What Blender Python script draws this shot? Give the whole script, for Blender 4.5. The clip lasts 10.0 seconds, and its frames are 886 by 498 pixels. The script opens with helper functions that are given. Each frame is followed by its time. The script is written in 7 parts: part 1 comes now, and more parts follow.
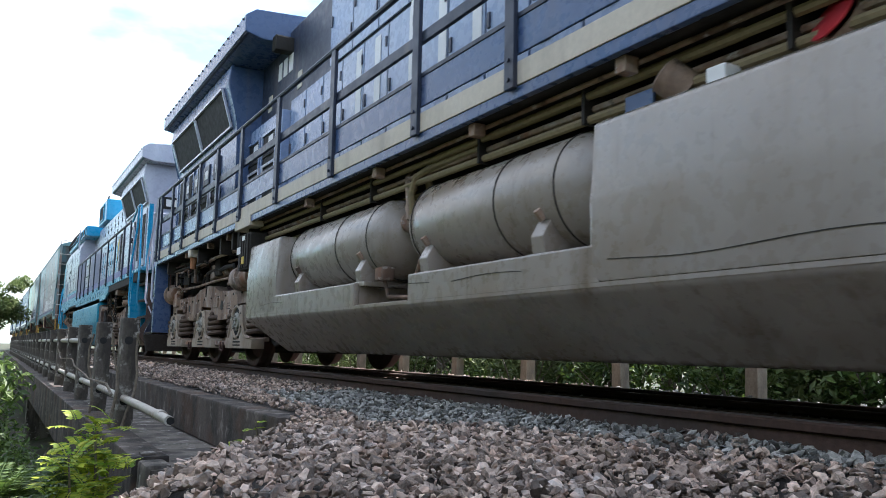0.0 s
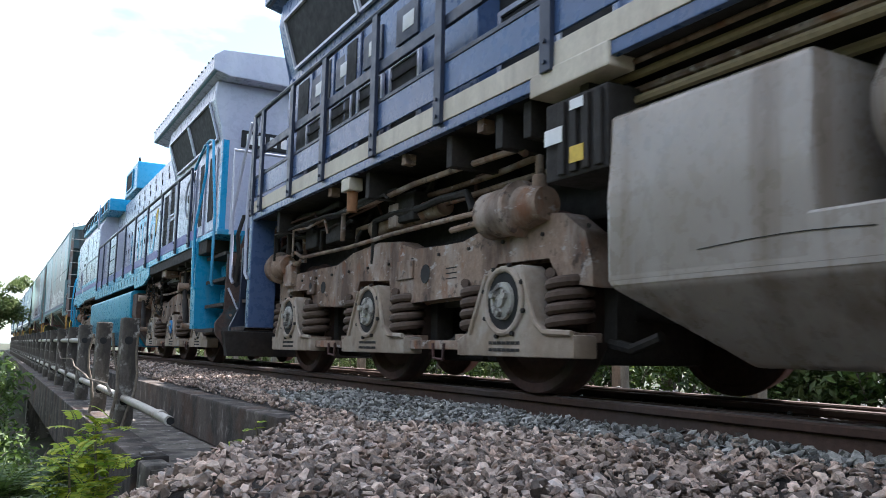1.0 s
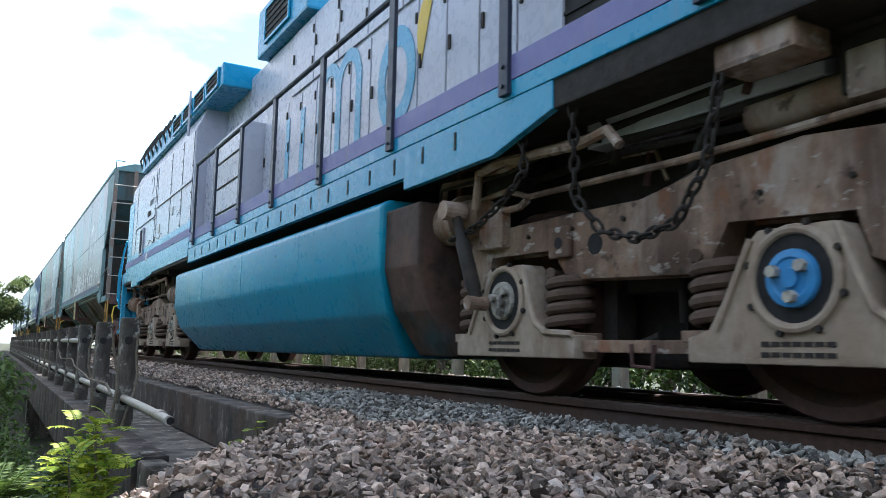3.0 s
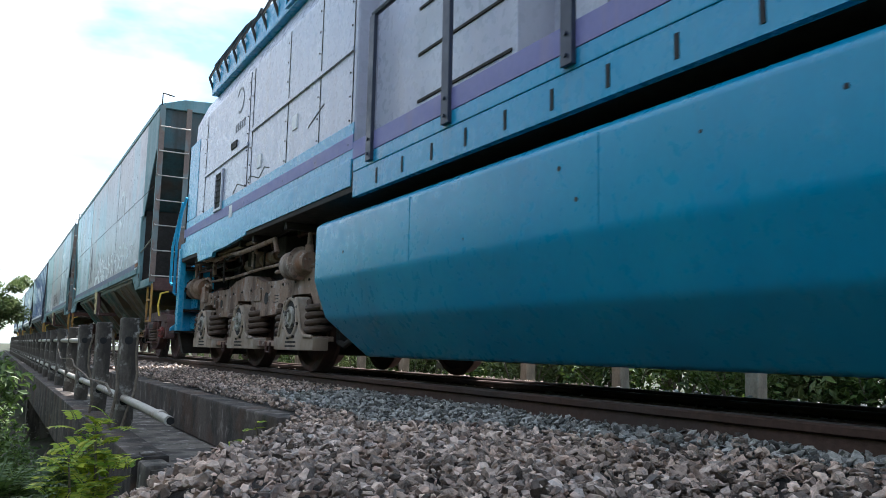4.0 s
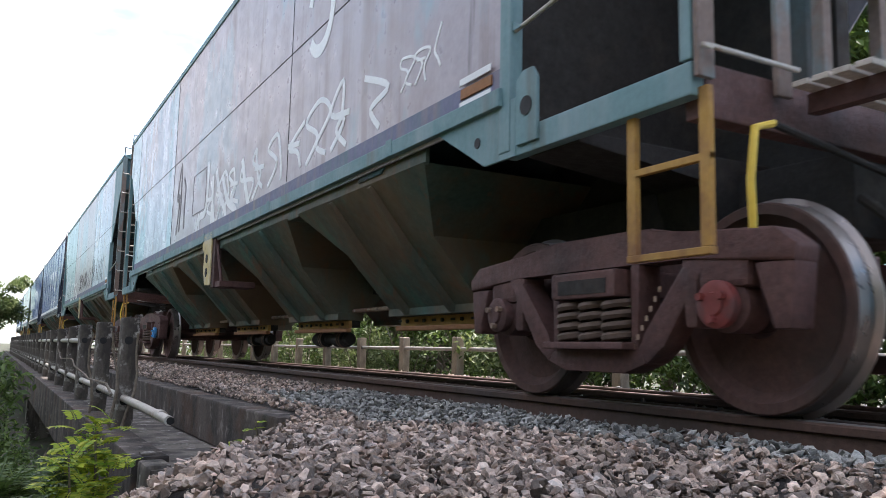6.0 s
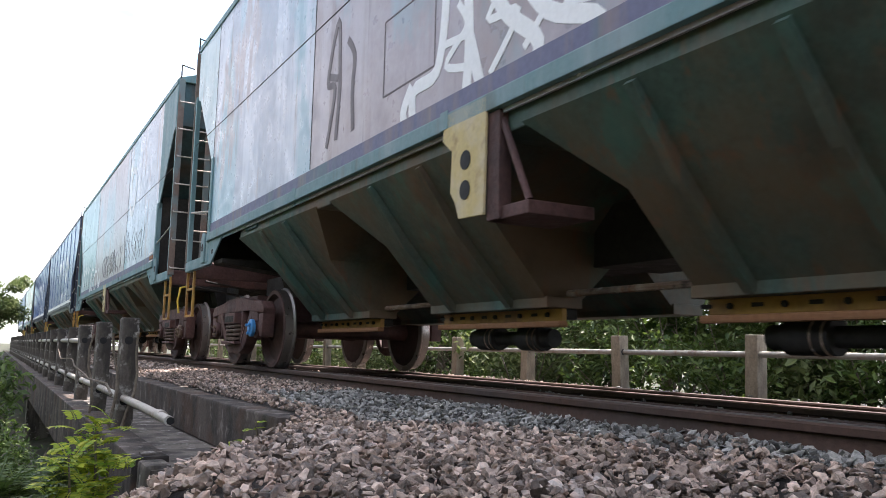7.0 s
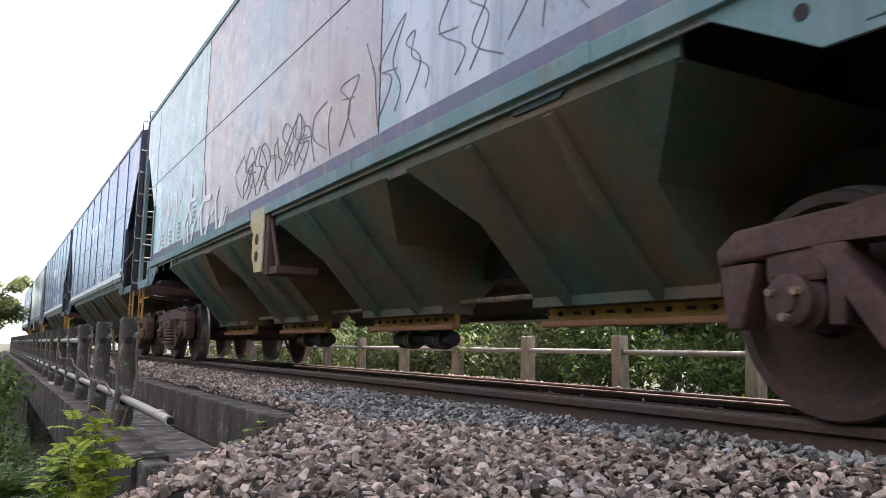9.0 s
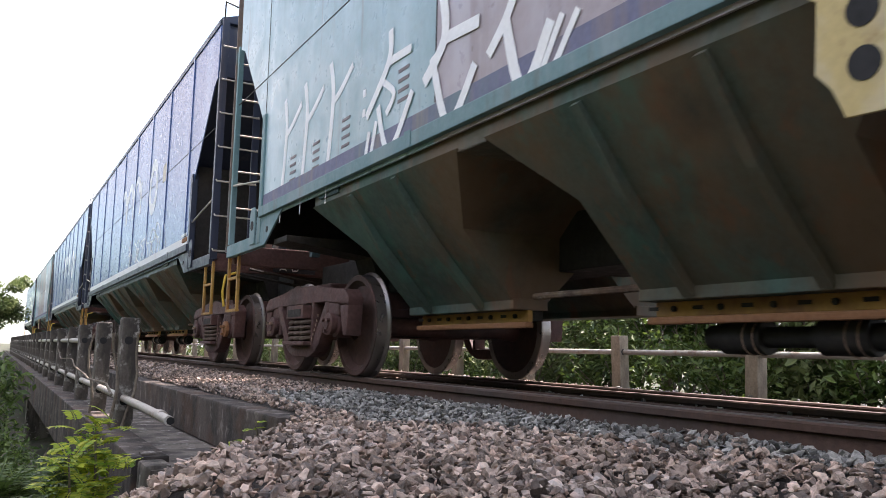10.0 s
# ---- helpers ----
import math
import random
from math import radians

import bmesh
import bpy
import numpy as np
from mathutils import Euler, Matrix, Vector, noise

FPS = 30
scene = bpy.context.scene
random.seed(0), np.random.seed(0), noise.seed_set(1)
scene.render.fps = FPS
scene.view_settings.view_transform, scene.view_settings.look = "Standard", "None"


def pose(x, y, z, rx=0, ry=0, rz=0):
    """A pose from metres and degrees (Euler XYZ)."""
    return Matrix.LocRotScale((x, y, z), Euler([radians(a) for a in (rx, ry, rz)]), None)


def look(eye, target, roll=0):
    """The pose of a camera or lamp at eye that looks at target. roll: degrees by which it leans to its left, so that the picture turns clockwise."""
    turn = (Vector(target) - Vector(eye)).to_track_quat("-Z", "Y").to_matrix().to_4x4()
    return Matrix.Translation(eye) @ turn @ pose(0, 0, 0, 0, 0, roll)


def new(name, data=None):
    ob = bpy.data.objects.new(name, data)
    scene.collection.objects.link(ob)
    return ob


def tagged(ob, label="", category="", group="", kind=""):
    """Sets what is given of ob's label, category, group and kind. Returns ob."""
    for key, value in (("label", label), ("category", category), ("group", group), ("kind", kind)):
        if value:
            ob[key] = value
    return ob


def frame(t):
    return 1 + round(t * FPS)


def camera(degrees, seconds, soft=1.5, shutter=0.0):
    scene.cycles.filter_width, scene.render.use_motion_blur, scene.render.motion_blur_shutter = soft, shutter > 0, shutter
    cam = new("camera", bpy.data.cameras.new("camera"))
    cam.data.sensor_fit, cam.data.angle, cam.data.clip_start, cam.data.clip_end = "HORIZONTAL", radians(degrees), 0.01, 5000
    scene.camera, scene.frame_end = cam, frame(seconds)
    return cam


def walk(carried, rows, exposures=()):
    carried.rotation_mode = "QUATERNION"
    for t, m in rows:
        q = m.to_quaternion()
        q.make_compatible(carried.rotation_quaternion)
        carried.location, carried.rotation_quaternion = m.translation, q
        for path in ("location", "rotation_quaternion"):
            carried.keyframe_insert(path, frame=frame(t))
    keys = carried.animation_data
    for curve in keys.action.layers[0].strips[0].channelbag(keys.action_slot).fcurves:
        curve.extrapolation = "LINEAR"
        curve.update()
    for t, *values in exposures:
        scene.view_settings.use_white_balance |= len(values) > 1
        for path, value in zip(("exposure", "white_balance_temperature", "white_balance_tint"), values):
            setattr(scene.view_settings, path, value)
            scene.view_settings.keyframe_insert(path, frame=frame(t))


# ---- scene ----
# World: x across the track, y along it (the train comes from +y), z = 0 on the rail tops, metres.
cam = camera(57.94, 10.0, 0.65, 0.08)
EYE = Vector((0.0, 0.0, 0.243))
YAW, PITCH = radians(29.107), radians(7.232)
AHEAD = Vector((math.sin(YAW) * math.cos(PITCH), math.cos(YAW) * math.cos(PITCH), math.sin(PITCH)))
walk(cam, [(0, look(EYE, EYE + AHEAD, 1.246)), (10, look(EYE, EYE + AHEAD, 1.246))],
     exposures=[(0, 1.65, 6050, 13), (1, 1.75, 6050, 14), (3.2, 1.60, 6000, 11), (4.5, 1.35, 6000, 10), (5.5, 1.64, 6250, 17), (6.8, 1.80, 6500, 20), (8, 1.98, 6650, 22), (10, 1.92, 6700, 23)])

XC = 3.685            # the track's middle line
SUN_EL, SUN_DIR = radians(58), Vector((0.95, 0.31, 0)).normalized()
V5, ACC = 6.1, 0.00544


def run(t):
    """How far the train has gone at t seconds, counted from 5 s."""
    return V5 * ((t - 5) + ACC * (t - 5) ** 2)


# ---------------------------------------------------------------- world and light
world = bpy.data.worlds.new("sky")
scene.world = world
world.use_nodes = True
wn, wl = world.node_tree.nodes, world.node_tree.links
wn.clear()
w_out = wn.new("ShaderNodeOutputWorld")
w_bg = wn.new("ShaderNodeBackground")
w_bg.inputs["Strength"].default_value = 0.056
w_sky = wn.new("ShaderNodeTexSky")
w_sky.sky_type = "NISHITA"
w_sky.sun_disc = False
w_sky.sun_elevation = SUN_EL
w_sky.sun_rotation = math.atan2(SUN_DIR.x, SUN_DIR.y)
w_co = wn.new("ShaderNodeTexCoord")
w_map = wn.new("ShaderNodeMapping")
w_map.inputs["Scale"].default_value = (1.0, 1.0, 2.6)
w_map.inputs["Location"].default_value = (0.35, 0.1, 0.0)
w_noise = wn.new("ShaderNodeTexNoise")
w_noise.inputs["Scale"].default_value = 2.1
w_noise.inputs["Detail"].default_value = 7
w_noise.inputs["Roughness"].default_value = 0.52
w_ramp = wn.new("ShaderNodeValToRGB")
w_ramp.color_ramp.elements[0].position = 0.43
w_ramp.color_ramp.elements[1].position = 0.56
w_ramp.color_ramp.elements[0].color = (0.03, 0.03, 0.03, 1)
w_mix = wn.new("ShaderNodeMix")
w_mix.data_type = "RGBA"
w_mix.inputs["B"].default_value = (11.0, 11.2, 11.5, 1)
wl.new(w_co.outputs["Generated"], w_map.inputs["Vector"])
wl.new(w_map.outputs["Vector"], w_noise.inputs["Vector"])
wl.new(w_noise.outputs["Fac"], w_ramp.inputs["Fac"])
wl.new(w_ramp.outputs["Color"], w_mix.inputs["Factor"])
w_haze = wn.new("ShaderNodeVectorMath")
w_haze.operation = "MULTIPLY"
w_haze.inputs[1].default_value = (2.1, 2.6, 2.45)
wl.new(w_sky.outputs["Color"], w_haze.inputs[0])
wl.new(w_haze.outputs["Vector"], w_mix.inputs["A"])
wl.new(w_mix.outputs["Result"], w_bg.inputs["Color"])
wl.new(w_bg.outputs["Background"], w_out.inputs["Surface"])

sun = new("sun", bpy.data.lights.new("sun", "SUN"))
sun.data.energy = 5.0
sun.data.angle = radians(0.53)
sun.data.color = (1.0, 0.95, 0.87)
to_sun = SUN_DIR * math.cos(SUN_EL) + Vector((0, 0, math.sin(SUN_EL)))
sun.matrix_world = look(to_sun * 60, (0, 0, 0))


# ---------------------------------------------------------------- materials
def mat(name, base, rough=0.7, metal=0.0, layers=(), bump=0.0, bump_scale=40.0, vary=0.0, grain=0.12, grain_scale=30.0, spec=0.4):
    """A surface: its base colour with fine grain, then layers of (colour, scale, stretch, low, high, amount) laid over it by noise in
    the object's own space; bump is fine relief; vary changes the value from piece to piece."""
    m = bpy.data.materials.new(name)
    m.use_nodes = True
    n, l = m.node_tree.nodes, m.node_tree.links
    b = n["Principled BSDF"]
    b.inputs["Roughness"].default_value = rough
    b.inputs["Metallic"].default_value = metal
    b.inputs["Specular IOR Level"].default_value = spec
    co = n.new("ShaderNodeTexCoord")

    def noise_at(scale, stretch=(1, 1, 1), detail=5.0, shift=0.0):
        mp = n.new("ShaderNodeMapping")
        mp.inputs["Scale"].default_value = stretch
        mp.inputs["Location"].default_value = (shift, shift * 1.7, shift * 0.6)
        t = n.new("ShaderNodeTexNoise")
        t.inputs["Scale"].default_value = scale
        t.inputs["Detail"].default_value = detail
        t.inputs["Roughness"].default_value = 0.6
        l.new(co.outputs["Object"], mp.inputs["Vector"])
        l.new(mp.outputs["Vector"], t.inputs["Vector"])
        return t.outputs["Fac"]

    def blend(kind, a, c, fac):
        x = n.new("ShaderNodeMix")
        x.data_type = "RGBA"
        x.blend_type = kind
        for key, v in (("A", a), ("B", c)):
            if isinstance(v, tuple):
                x.inputs[key].default_value = (*v[:3], 1)
            else:
                l.new(v, x.inputs[key])
        if isinstance(fac, float):
            x.inputs["Factor"].default_value = fac
        else:
            l.new(fac, x.inputs["Factor"])
        return x.outputs["Result"]

    def ranged(sock, lo, hi, a, c):
        r = n.new("ShaderNodeMapRange")
        for key, v in (("From Min", lo), ("From Max", hi), ("To Min", a), ("To Max", c)):
            r.inputs[key].default_value = v
        l.new(sock, r.inputs["Value"])
        return r.outputs["Result"]

    col = tuple(base)
    g = ranged(noise_at(grain_scale), 0.25, 0.75, 1 - grain, 1 + grain)
    grey = n.new("ShaderNodeCombineColor")
    for k in ("Red", "Green", "Blue"):
        l.new(g, grey.inputs[k])
    col = blend("MULTIPLY", col, grey.outputs["Color"], 1.0)
    for i, (c, scale, stretch, lo, hi, amount) in enumerate(layers):
        f = ranged(noise_at(scale, stretch, 6.0, 3.1 * (i + 1)), lo, hi, 0.0, amount)
        col = blend("MIX", col, tuple(c), f)
    if vary:
        info = n.new("ShaderNodeObjectInfo")
        geo = n.new("ShaderNodeNewGeometry")
        add = n.new("ShaderNodeMath")
        l.new(info.outputs["Random"], add.inputs[0])
        l.new(geo.outputs["Random Per Island"], add.inputs[1])
        fr = n.new("ShaderNodeMath")
        fr.operation = "FRACT"
        l.new(add.outputs[0], fr.inputs[0])
        v = ranged(fr.outputs[0], 0, 1, 1 - vary, 1 + vary)
        grey = n.new("ShaderNodeCombineColor")
        for k in ("Red", "Green", "Blue"):
            l.new(v, grey.inputs[k])
        col = blend("MULTIPLY", col, grey.outputs["Color"], 1.0)
    l.new(col, b.inputs["Base Color"])
    r = ranged(noise_at(grain_scale * 0.4, shift=9.0), 0.3, 0.7, max(0.05, rough - 0.12), min(1, rough + 0.12))
    l.new(r, b.inputs["Roughness"])
    if bump:
        bp = n.new("ShaderNodeBump")
        bp.inputs["Strength"].default_value = bump
        bp.inputs["Distance"].default_value = 0.01
        l.new(noise_at(bump_scale, detail=8.0, shift=5.0), bp.inputs["Height"])
        l.new(bp.outputs["Normal"], b.inputs["Normal"])
    return m


ALL = (1, 1, 1)
RUN = (2.2, 2.2, 0.18)        # streaks that run down
DUST = (0.30, 0.215, 0.155)
M = {
    "stone_pink": mat("ballast_stone_pink", (0.41, 0.31, 0.25), 0.9, vary=0.75, bump=0.8, bump_scale=70, grain=0.45, grain_scale=60, layers=[((0.38, 0.325, 0.295), 2.0, ALL, 0.4, 0.62, 0.5), ((0.22, 0.13, 0.095), 9.0, ALL, 0.50, 0.62, 0.55), ((0.17, 0.17, 0.175), 14.0, ALL, 0.54, 0.62, 0.6)]),
    "stone_grey": mat("ballast_stone_grey", (0.26, 0.252, 0.235), 0.9, vary=0.75, bump=0.8, bump_scale=70, grain=0.4, grain_scale=60),
    # Near-black grit: the shade in the gaps between stones is in its colour.
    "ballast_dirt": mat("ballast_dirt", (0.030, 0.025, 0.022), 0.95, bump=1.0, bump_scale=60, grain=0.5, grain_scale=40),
    "earth": mat("earth", (0.055, 0.045, 0.030), 0.95, bump=0.8, bump_scale=15, grain=0.4, grain_scale=12, layers=[((0.025, 0.045, 0.014), 1.5, ALL, 0.4, 0.6, 0.8)]),
    "rail_side": mat("rail_rust", (0.095, 0.056, 0.043), 0.8, 0.2, bump=0.4, bump_scale=60, grain=0.25, layers=[((0.07, 0.055, 0.05), 3.0, (1, 0.3, 1), 0.4, 0.6, 0.7)]),
    "rail_head": mat("rail_head_steel", (0.20, 0.175, 0.165), 0.5, 0.45, grain=0.12, grain_scale=80, layers=[((0.16, 0.11, 0.09), 6.0, (1, 0.2, 1), 0.45, 0.6, 0.5)]),
    "concrete": mat("weathered_concrete", (0.155, 0.135, 0.115), 0.92, bump=0.6, bump_scale=45, grain=0.3, grain_scale=40, layers=[((0.04, 0.034, 0.03), 3.2, (1.5, 1.5, 0.4), 0.42, 0.60, 0.9), ((0.40, 0.38, 0.35), 9.0, ALL, 0.58, 0.66, 0.8)]),
    "concrete_wall": mat("stained_concrete", (0.105, 0.085, 0.072), 0.92, bump=0.9, bump_scale=45, grain=0.3, grain_scale=40, layers=[((0.03, 0.026, 0.024), 3.0, (1, 1, 0.6), 0.40, 0.58, 0.95), ((0.26, 0.23, 0.21), 9.0, (1, 1, 0.7), 0.57, 0.66, 0.7), ((0.10, 0.055, 0.035), 2.0, ALL, 0.54, 0.64, 0.6)]),
    "pipe": mat("galvanised_pipe", (0.42, 0.39, 0.35), 0.6, 0.3, grain=0.15, layers=[((0.25, 0.15, 0.09), 6.0, ALL, 0.55, 0.65, 0.6)]),
    "olive": mat("grimy_olive_pipe", (0.23, 0.18, 0.10), 0.7, grain=0.2),
    "tan": mat("tan_concrete", (0.36, 0.30, 0.225), 0.9, bump=0.5, bump_scale=45, grain=0.25, grain_scale=40, layers=[((0.14, 0.11, 0.085), 2.5, (1.5, 1.5, 0.5), 0.48, 0.66, 0.8)]),
    "navy": mat("navy_paint", (0.060, 0.100, 0.205), 0.30, grain=0.08, layers=[(DUST, 1.2, RUN, 0.56, 0.8, 0.35)]),
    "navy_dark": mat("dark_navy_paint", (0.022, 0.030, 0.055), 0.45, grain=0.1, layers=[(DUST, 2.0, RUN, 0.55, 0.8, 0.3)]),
    "door_blue": mat("pale_blue_door_paint", (0.21, 0.28, 0.44), 0.28, grain=0.06, layers=[((0.42, 0.46, 0.55), 0.35, (1, 0.6, 1), 0.45, 0.6, 0.6), (DUST, 1.5, RUN, 0.6, 0.85, 0.3)]),
    "cream": mat("cream_paint", (0.55, 0.49, 0.40), 0.6, grain=0.1, layers=[((0.25, 0.2, 0.16), 1.6, RUN, 0.5, 0.75, 0.6)]),
    "white": mat("white_paint", (0.72, 0.72, 0.72), 0.5, grain=0.05, layers=[(DUST, 2.0, RUN, 0.55, 0.8, 0.3)]),
    "tank_grey": mat("dusty_grey_paint", (0.275, 0.235, 0.20), 0.30, spec=0.5, bump=0.12, bump_scale=8, grain=0.05, layers=[((0.40, 0.375, 0.36), 0.7, (1, 1.0, 0.3), 0.45, 0.65, 0.6), ((0.13, 0.092, 0.060), 2.2, (1.5, 1.5, 0.07), 0.56, 0.68, 0.7), ((0.20, 0.140, 0.085), 0.8, (1, 0.6, 1), 0.48, 0.64, 0.7), ((0.10, 0.075, 0.055), 7.0, (1.5, 1.5, 0.05), 0.62, 0.70, 0.5)]),
    "dusty": mat("dusty_truck_paint", (0.285, 0.20, 0.148), 0.82, bump=0.45, bump_scale=30, grain=0.25, grain_scale=25, layers=[((0.185, 0.105, 0.068), 1.4, ALL, 0.48, 0.62, 0.7), ((0.40, 0.335, 0.29), 2.6, (1, 1, 0.6), 0.51, 0.62, 0.8), ((0.085, 0.052, 0.038), 2.4, (1, 1, 0.35), 0.50, 0.64, 0.85), ((0.22, 0.085, 0.035), 6.0, (1, 1, 0.5), 0.56, 0.68, 0.7), ((0.45, 0.41, 0.38), 9.0, (1, 1, 2.0), 0.60, 0.66, 0.7), ((0.04, 0.03, 0.026), 11.0, ALL, 0.59, 0.66, 0.7)]),
    "dusty_pale": mat("pale_dusty_axle_box_paint", (0.36, 0.295, 0.235), 0.8, bump=0.3, bump_scale=30, grain=0.18, grain_scale=25, layers=[((0.26, 0.19, 0.135), 1.8, (1, 1, 0.5), 0.47, 0.62, 0.7), ((0.14, 0.085, 0.055), 4.0, (1, 1, 0.4), 0.56, 0.68, 0.7), ((0.47, 0.42, 0.37), 3.0, ALL, 0.54, 0.66, 0.6)]),
    "cap_pale": mat("worn_pale_cap_paint", (0.36, 0.345, 0.31), 0.65, 0.0, bump=0.3, bump_scale=30, grain=0.2, layers=[((0.07, 0.06, 0.055), 9.0, ALL, 0.50, 0.58, 0.9), ((0.55, 0.52, 0.42), 6.0, ALL, 0.55, 0.62, 0.7)]),
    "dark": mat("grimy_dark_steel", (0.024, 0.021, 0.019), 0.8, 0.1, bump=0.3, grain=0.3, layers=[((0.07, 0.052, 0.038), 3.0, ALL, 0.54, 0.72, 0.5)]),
    "black": mat("black_grille", (0.013, 0.013, 0.014), 0.75, grain=0.2),
    "glass": mat("dark_window_glass", (0.012, 0.012, 0.013), 0.18, grain=0.02, spec=0.2),
    "cap_blue": mat("bright_blue_cap_paint", (0.05, 0.25, 0.55), 0.4, bump=0.1, bump_scale=30, grain=0.1, layers=[((0.12, 0.16, 0.22), 6.0, ALL, 0.58, 0.72, 0.6)]),
    "end_brown": mat("rusted_end_plate_steel", (0.070, 0.048, 0.042), 0.75, 0.1, bump=0.4, bump_scale=14, grain=0.3, layers=[((0.15, 0.085, 0.06), 2.2, ALL, 0.48, 0.66, 0.7), ((0.02, 0.11, 0.14), 1.3, ALL, 0.58, 0.70, 0.7), ((0.022, 0.018, 0.016), 3.0, ALL, 0.56, 0.70, 0.8)]),
    "hopper_rust": mat("rusty_truck_steel", (0.098, 0.049, 0.044), 0.72, 0.1, bump=0.5, bump_scale=40, grain=0.3, layers=[((0.17, 0.085, 0.068), 3.0, ALL, 0.54, 0.7, 0.5), ((0.04, 0.026, 0.026), 2.0, ALL, 0.48, 0.66, 0.75)]),
    "wheel": mat("wheel_steel", (0.088, 0.046, 0.038), 0.8, 0.1, bump=0.3, grain=0.25, layers=[((0.045, 0.035, 0.03), 2.0, ALL, 0.45, 0.65, 0.8)]),
    "tread": mat("bright_wheel_tread", (0.25, 0.22, 0.205), 0.34, 0.75, grain=0.05),
    "spring": mat("coil_spring_steel", (0.105, 0.072, 0.055), 0.75, 0.2, grain=0.25),
    "blue": mat("sky_blue_paint", (0.014, 0.26, 0.47), 0.30, grain=0.05, layers=[((0.06, 0.34, 0.52), 0.6, ALL, 0.45, 0.65, 0.6), (DUST, 1.6, RUN, 0.58, 0.82, 0.45)]),
    "blue_tank": mat("sky_blue_tank_paint", (0.003, 0.235, 0.42), 0.33, bump=0.1, bump_scale=8, grain=0.05, layers=[((0.02, 0.31, 0.46), 0.7, (1, 1, 0.3), 0.45, 0.65, 0.6), ((0.05, 0.09, 0.10), 1.8, (1.5, 1.5, 0.07), 0.60, 0.78, 0.45), ((0.02, 0.18, 0.30), 0.5, ALL, 0.5, 0.65, 0.6)]),
    "silver": mat("silver_grey_paint", (0.40, 0.41, 0.50), 0.30, grain=0.05, layers=[((0.52, 0.54, 0.60), 0.8, RUN, 0.45, 0.65, 0.6), ((0.28, 0.24, 0.24), 1.8, RUN, 0.58, 0.80, 0.5)]),
    "purple": mat("violet_stripe_paint", (0.16, 0.16, 0.36), 0.5, grain=0.08, layers=[(DUST, 2.0, RUN, 0.55, 0.8, 0.4)]),
    # Darker teal for the hopper ends, their shade put into the colour.
    "teal_shade": mat("dark_teal_paint", (0.040, 0.085, 0.095), 0.7, bump=0.15, grain=0.2, layers=[((0.085, 0.05, 0.035), 1.2, (1, 1, 0.5), 0.48, 0.66, 0.75), ((0.02, 0.02, 0.02), 2.5, RUN, 0.5, 0.7, 0.6)]),
    "faded_stripe": mat("faded_violet_stripe", (0.125, 0.13, 0.21), 0.6, grain=0.12, layers=[((0.10, 0.17, 0.18), 0.7, RUN, 0.50, 0.62, 0.7), (DUST, 2.5, RUN, 0.5, 0.7, 0.5)]),
    "teal": mat("teal_paint", (0.115, 0.215, 0.23), 0.6, bump=0.1, grain=0.12, layers=[((0.25, 0.31, 0.33), 1.1, RUN, 0.48, 0.68, 0.65), ((0.12, 0.085, 0.06), 2.2, RUN, 0.55, 0.75, 0.6)]),
    "hop_lilac": mat("weathered_lilac_grey_paint", (0.335, 0.285, 0.305), 0.36, bump=0.15, bump_scale=6, grain=0.12, grain_scale=18, layers=[((0.42, 0.385, 0.42), 1.2, (1.6, 1.6, 0.16), 0.48, 0.62, 0.6), ((0.20, 0.145, 0.125), 1.9, (2.2, 2.2, 0.12), 0.54, 0.66, 0.6), ((0.23, 0.33, 0.38), 0.5, (1, 1, 0.5), 0.55, 0.59, 0.7), ((0.10, 0.08, 0.075), 5.0, (1.5, 1.5, 0.12), 0.62, 0.72, 0.6), ((0.27, 0.20, 0.18), 0.6, ALL, 0.52, 0.66, 0.5)]),
    "hop_blue": mat("weathered_blue_grey_paint", (0.30, 0.34, 0.41), 0.34, bump=0.15, bump_scale=6, grain=0.12, grain_scale=18, layers=[((0.52, 0.56, 0.63), 1.1, (1.7, 1.7, 0.16), 0.50, 0.60, 0.8), ((0.17, 0.34, 0.40), 0.9, (1, 1, 0.35), 0.53, 0.58, 0.8), ((0.30, 0.22, 0.21), 1.3, (1.4, 1.4, 0.4), 0.58, 0.62, 0.7), ((0.10, 0.08, 0.075), 3.0, (2.2, 2.2, 0.12), 0.60, 0.70, 0.7)]),
    "hop_teal": mat("weathered_pale_teal_paint", (0.225, 0.355, 0.385), 0.35, bump=0.15, bump_scale=6, grain=0.12, grain_scale=18, layers=[((0.40, 0.53, 0.57), 0.9, (1.6, 1.6, 0.22), 0.48, 0.62, 0.75), ((0.14, 0.27, 0.29), 0.8, (1, 1, 0.5), 0.55, 0.64, 0.7), ((0.16, 0.11, 0.085), 2.4, (2.4, 2.4, 0.12), 0.60, 0.70, 0.6)]),
    "hop_side": mat("weathered_hopper_paint", (0.32, 0.32, 0.355), 0.36, bump=0.15, bump_scale=6, grain=0.12, grain_scale=18, layers=[((0.17, 0.33, 0.40), 0.45, (1, 1, 0.35), 0.51, 0.55, 0.8), ((0.48, 0.51, 0.57), 1.3, (1.6, 1.6, 0.13), 0.49, 0.64, 0.75), ((0.07, 0.055, 0.05), 5.0, (1.5, 1.5, 0.10), 0.60, 0.72, 0.6), ((0.15, 0.10, 0.08), 1.9, (1.8, 1.8, 0.10), 0.51, 0.66, 0.75), ((0.15, 0.10, 0.08), 0.5, ALL, 0.55, 0.7, 0.45)]),
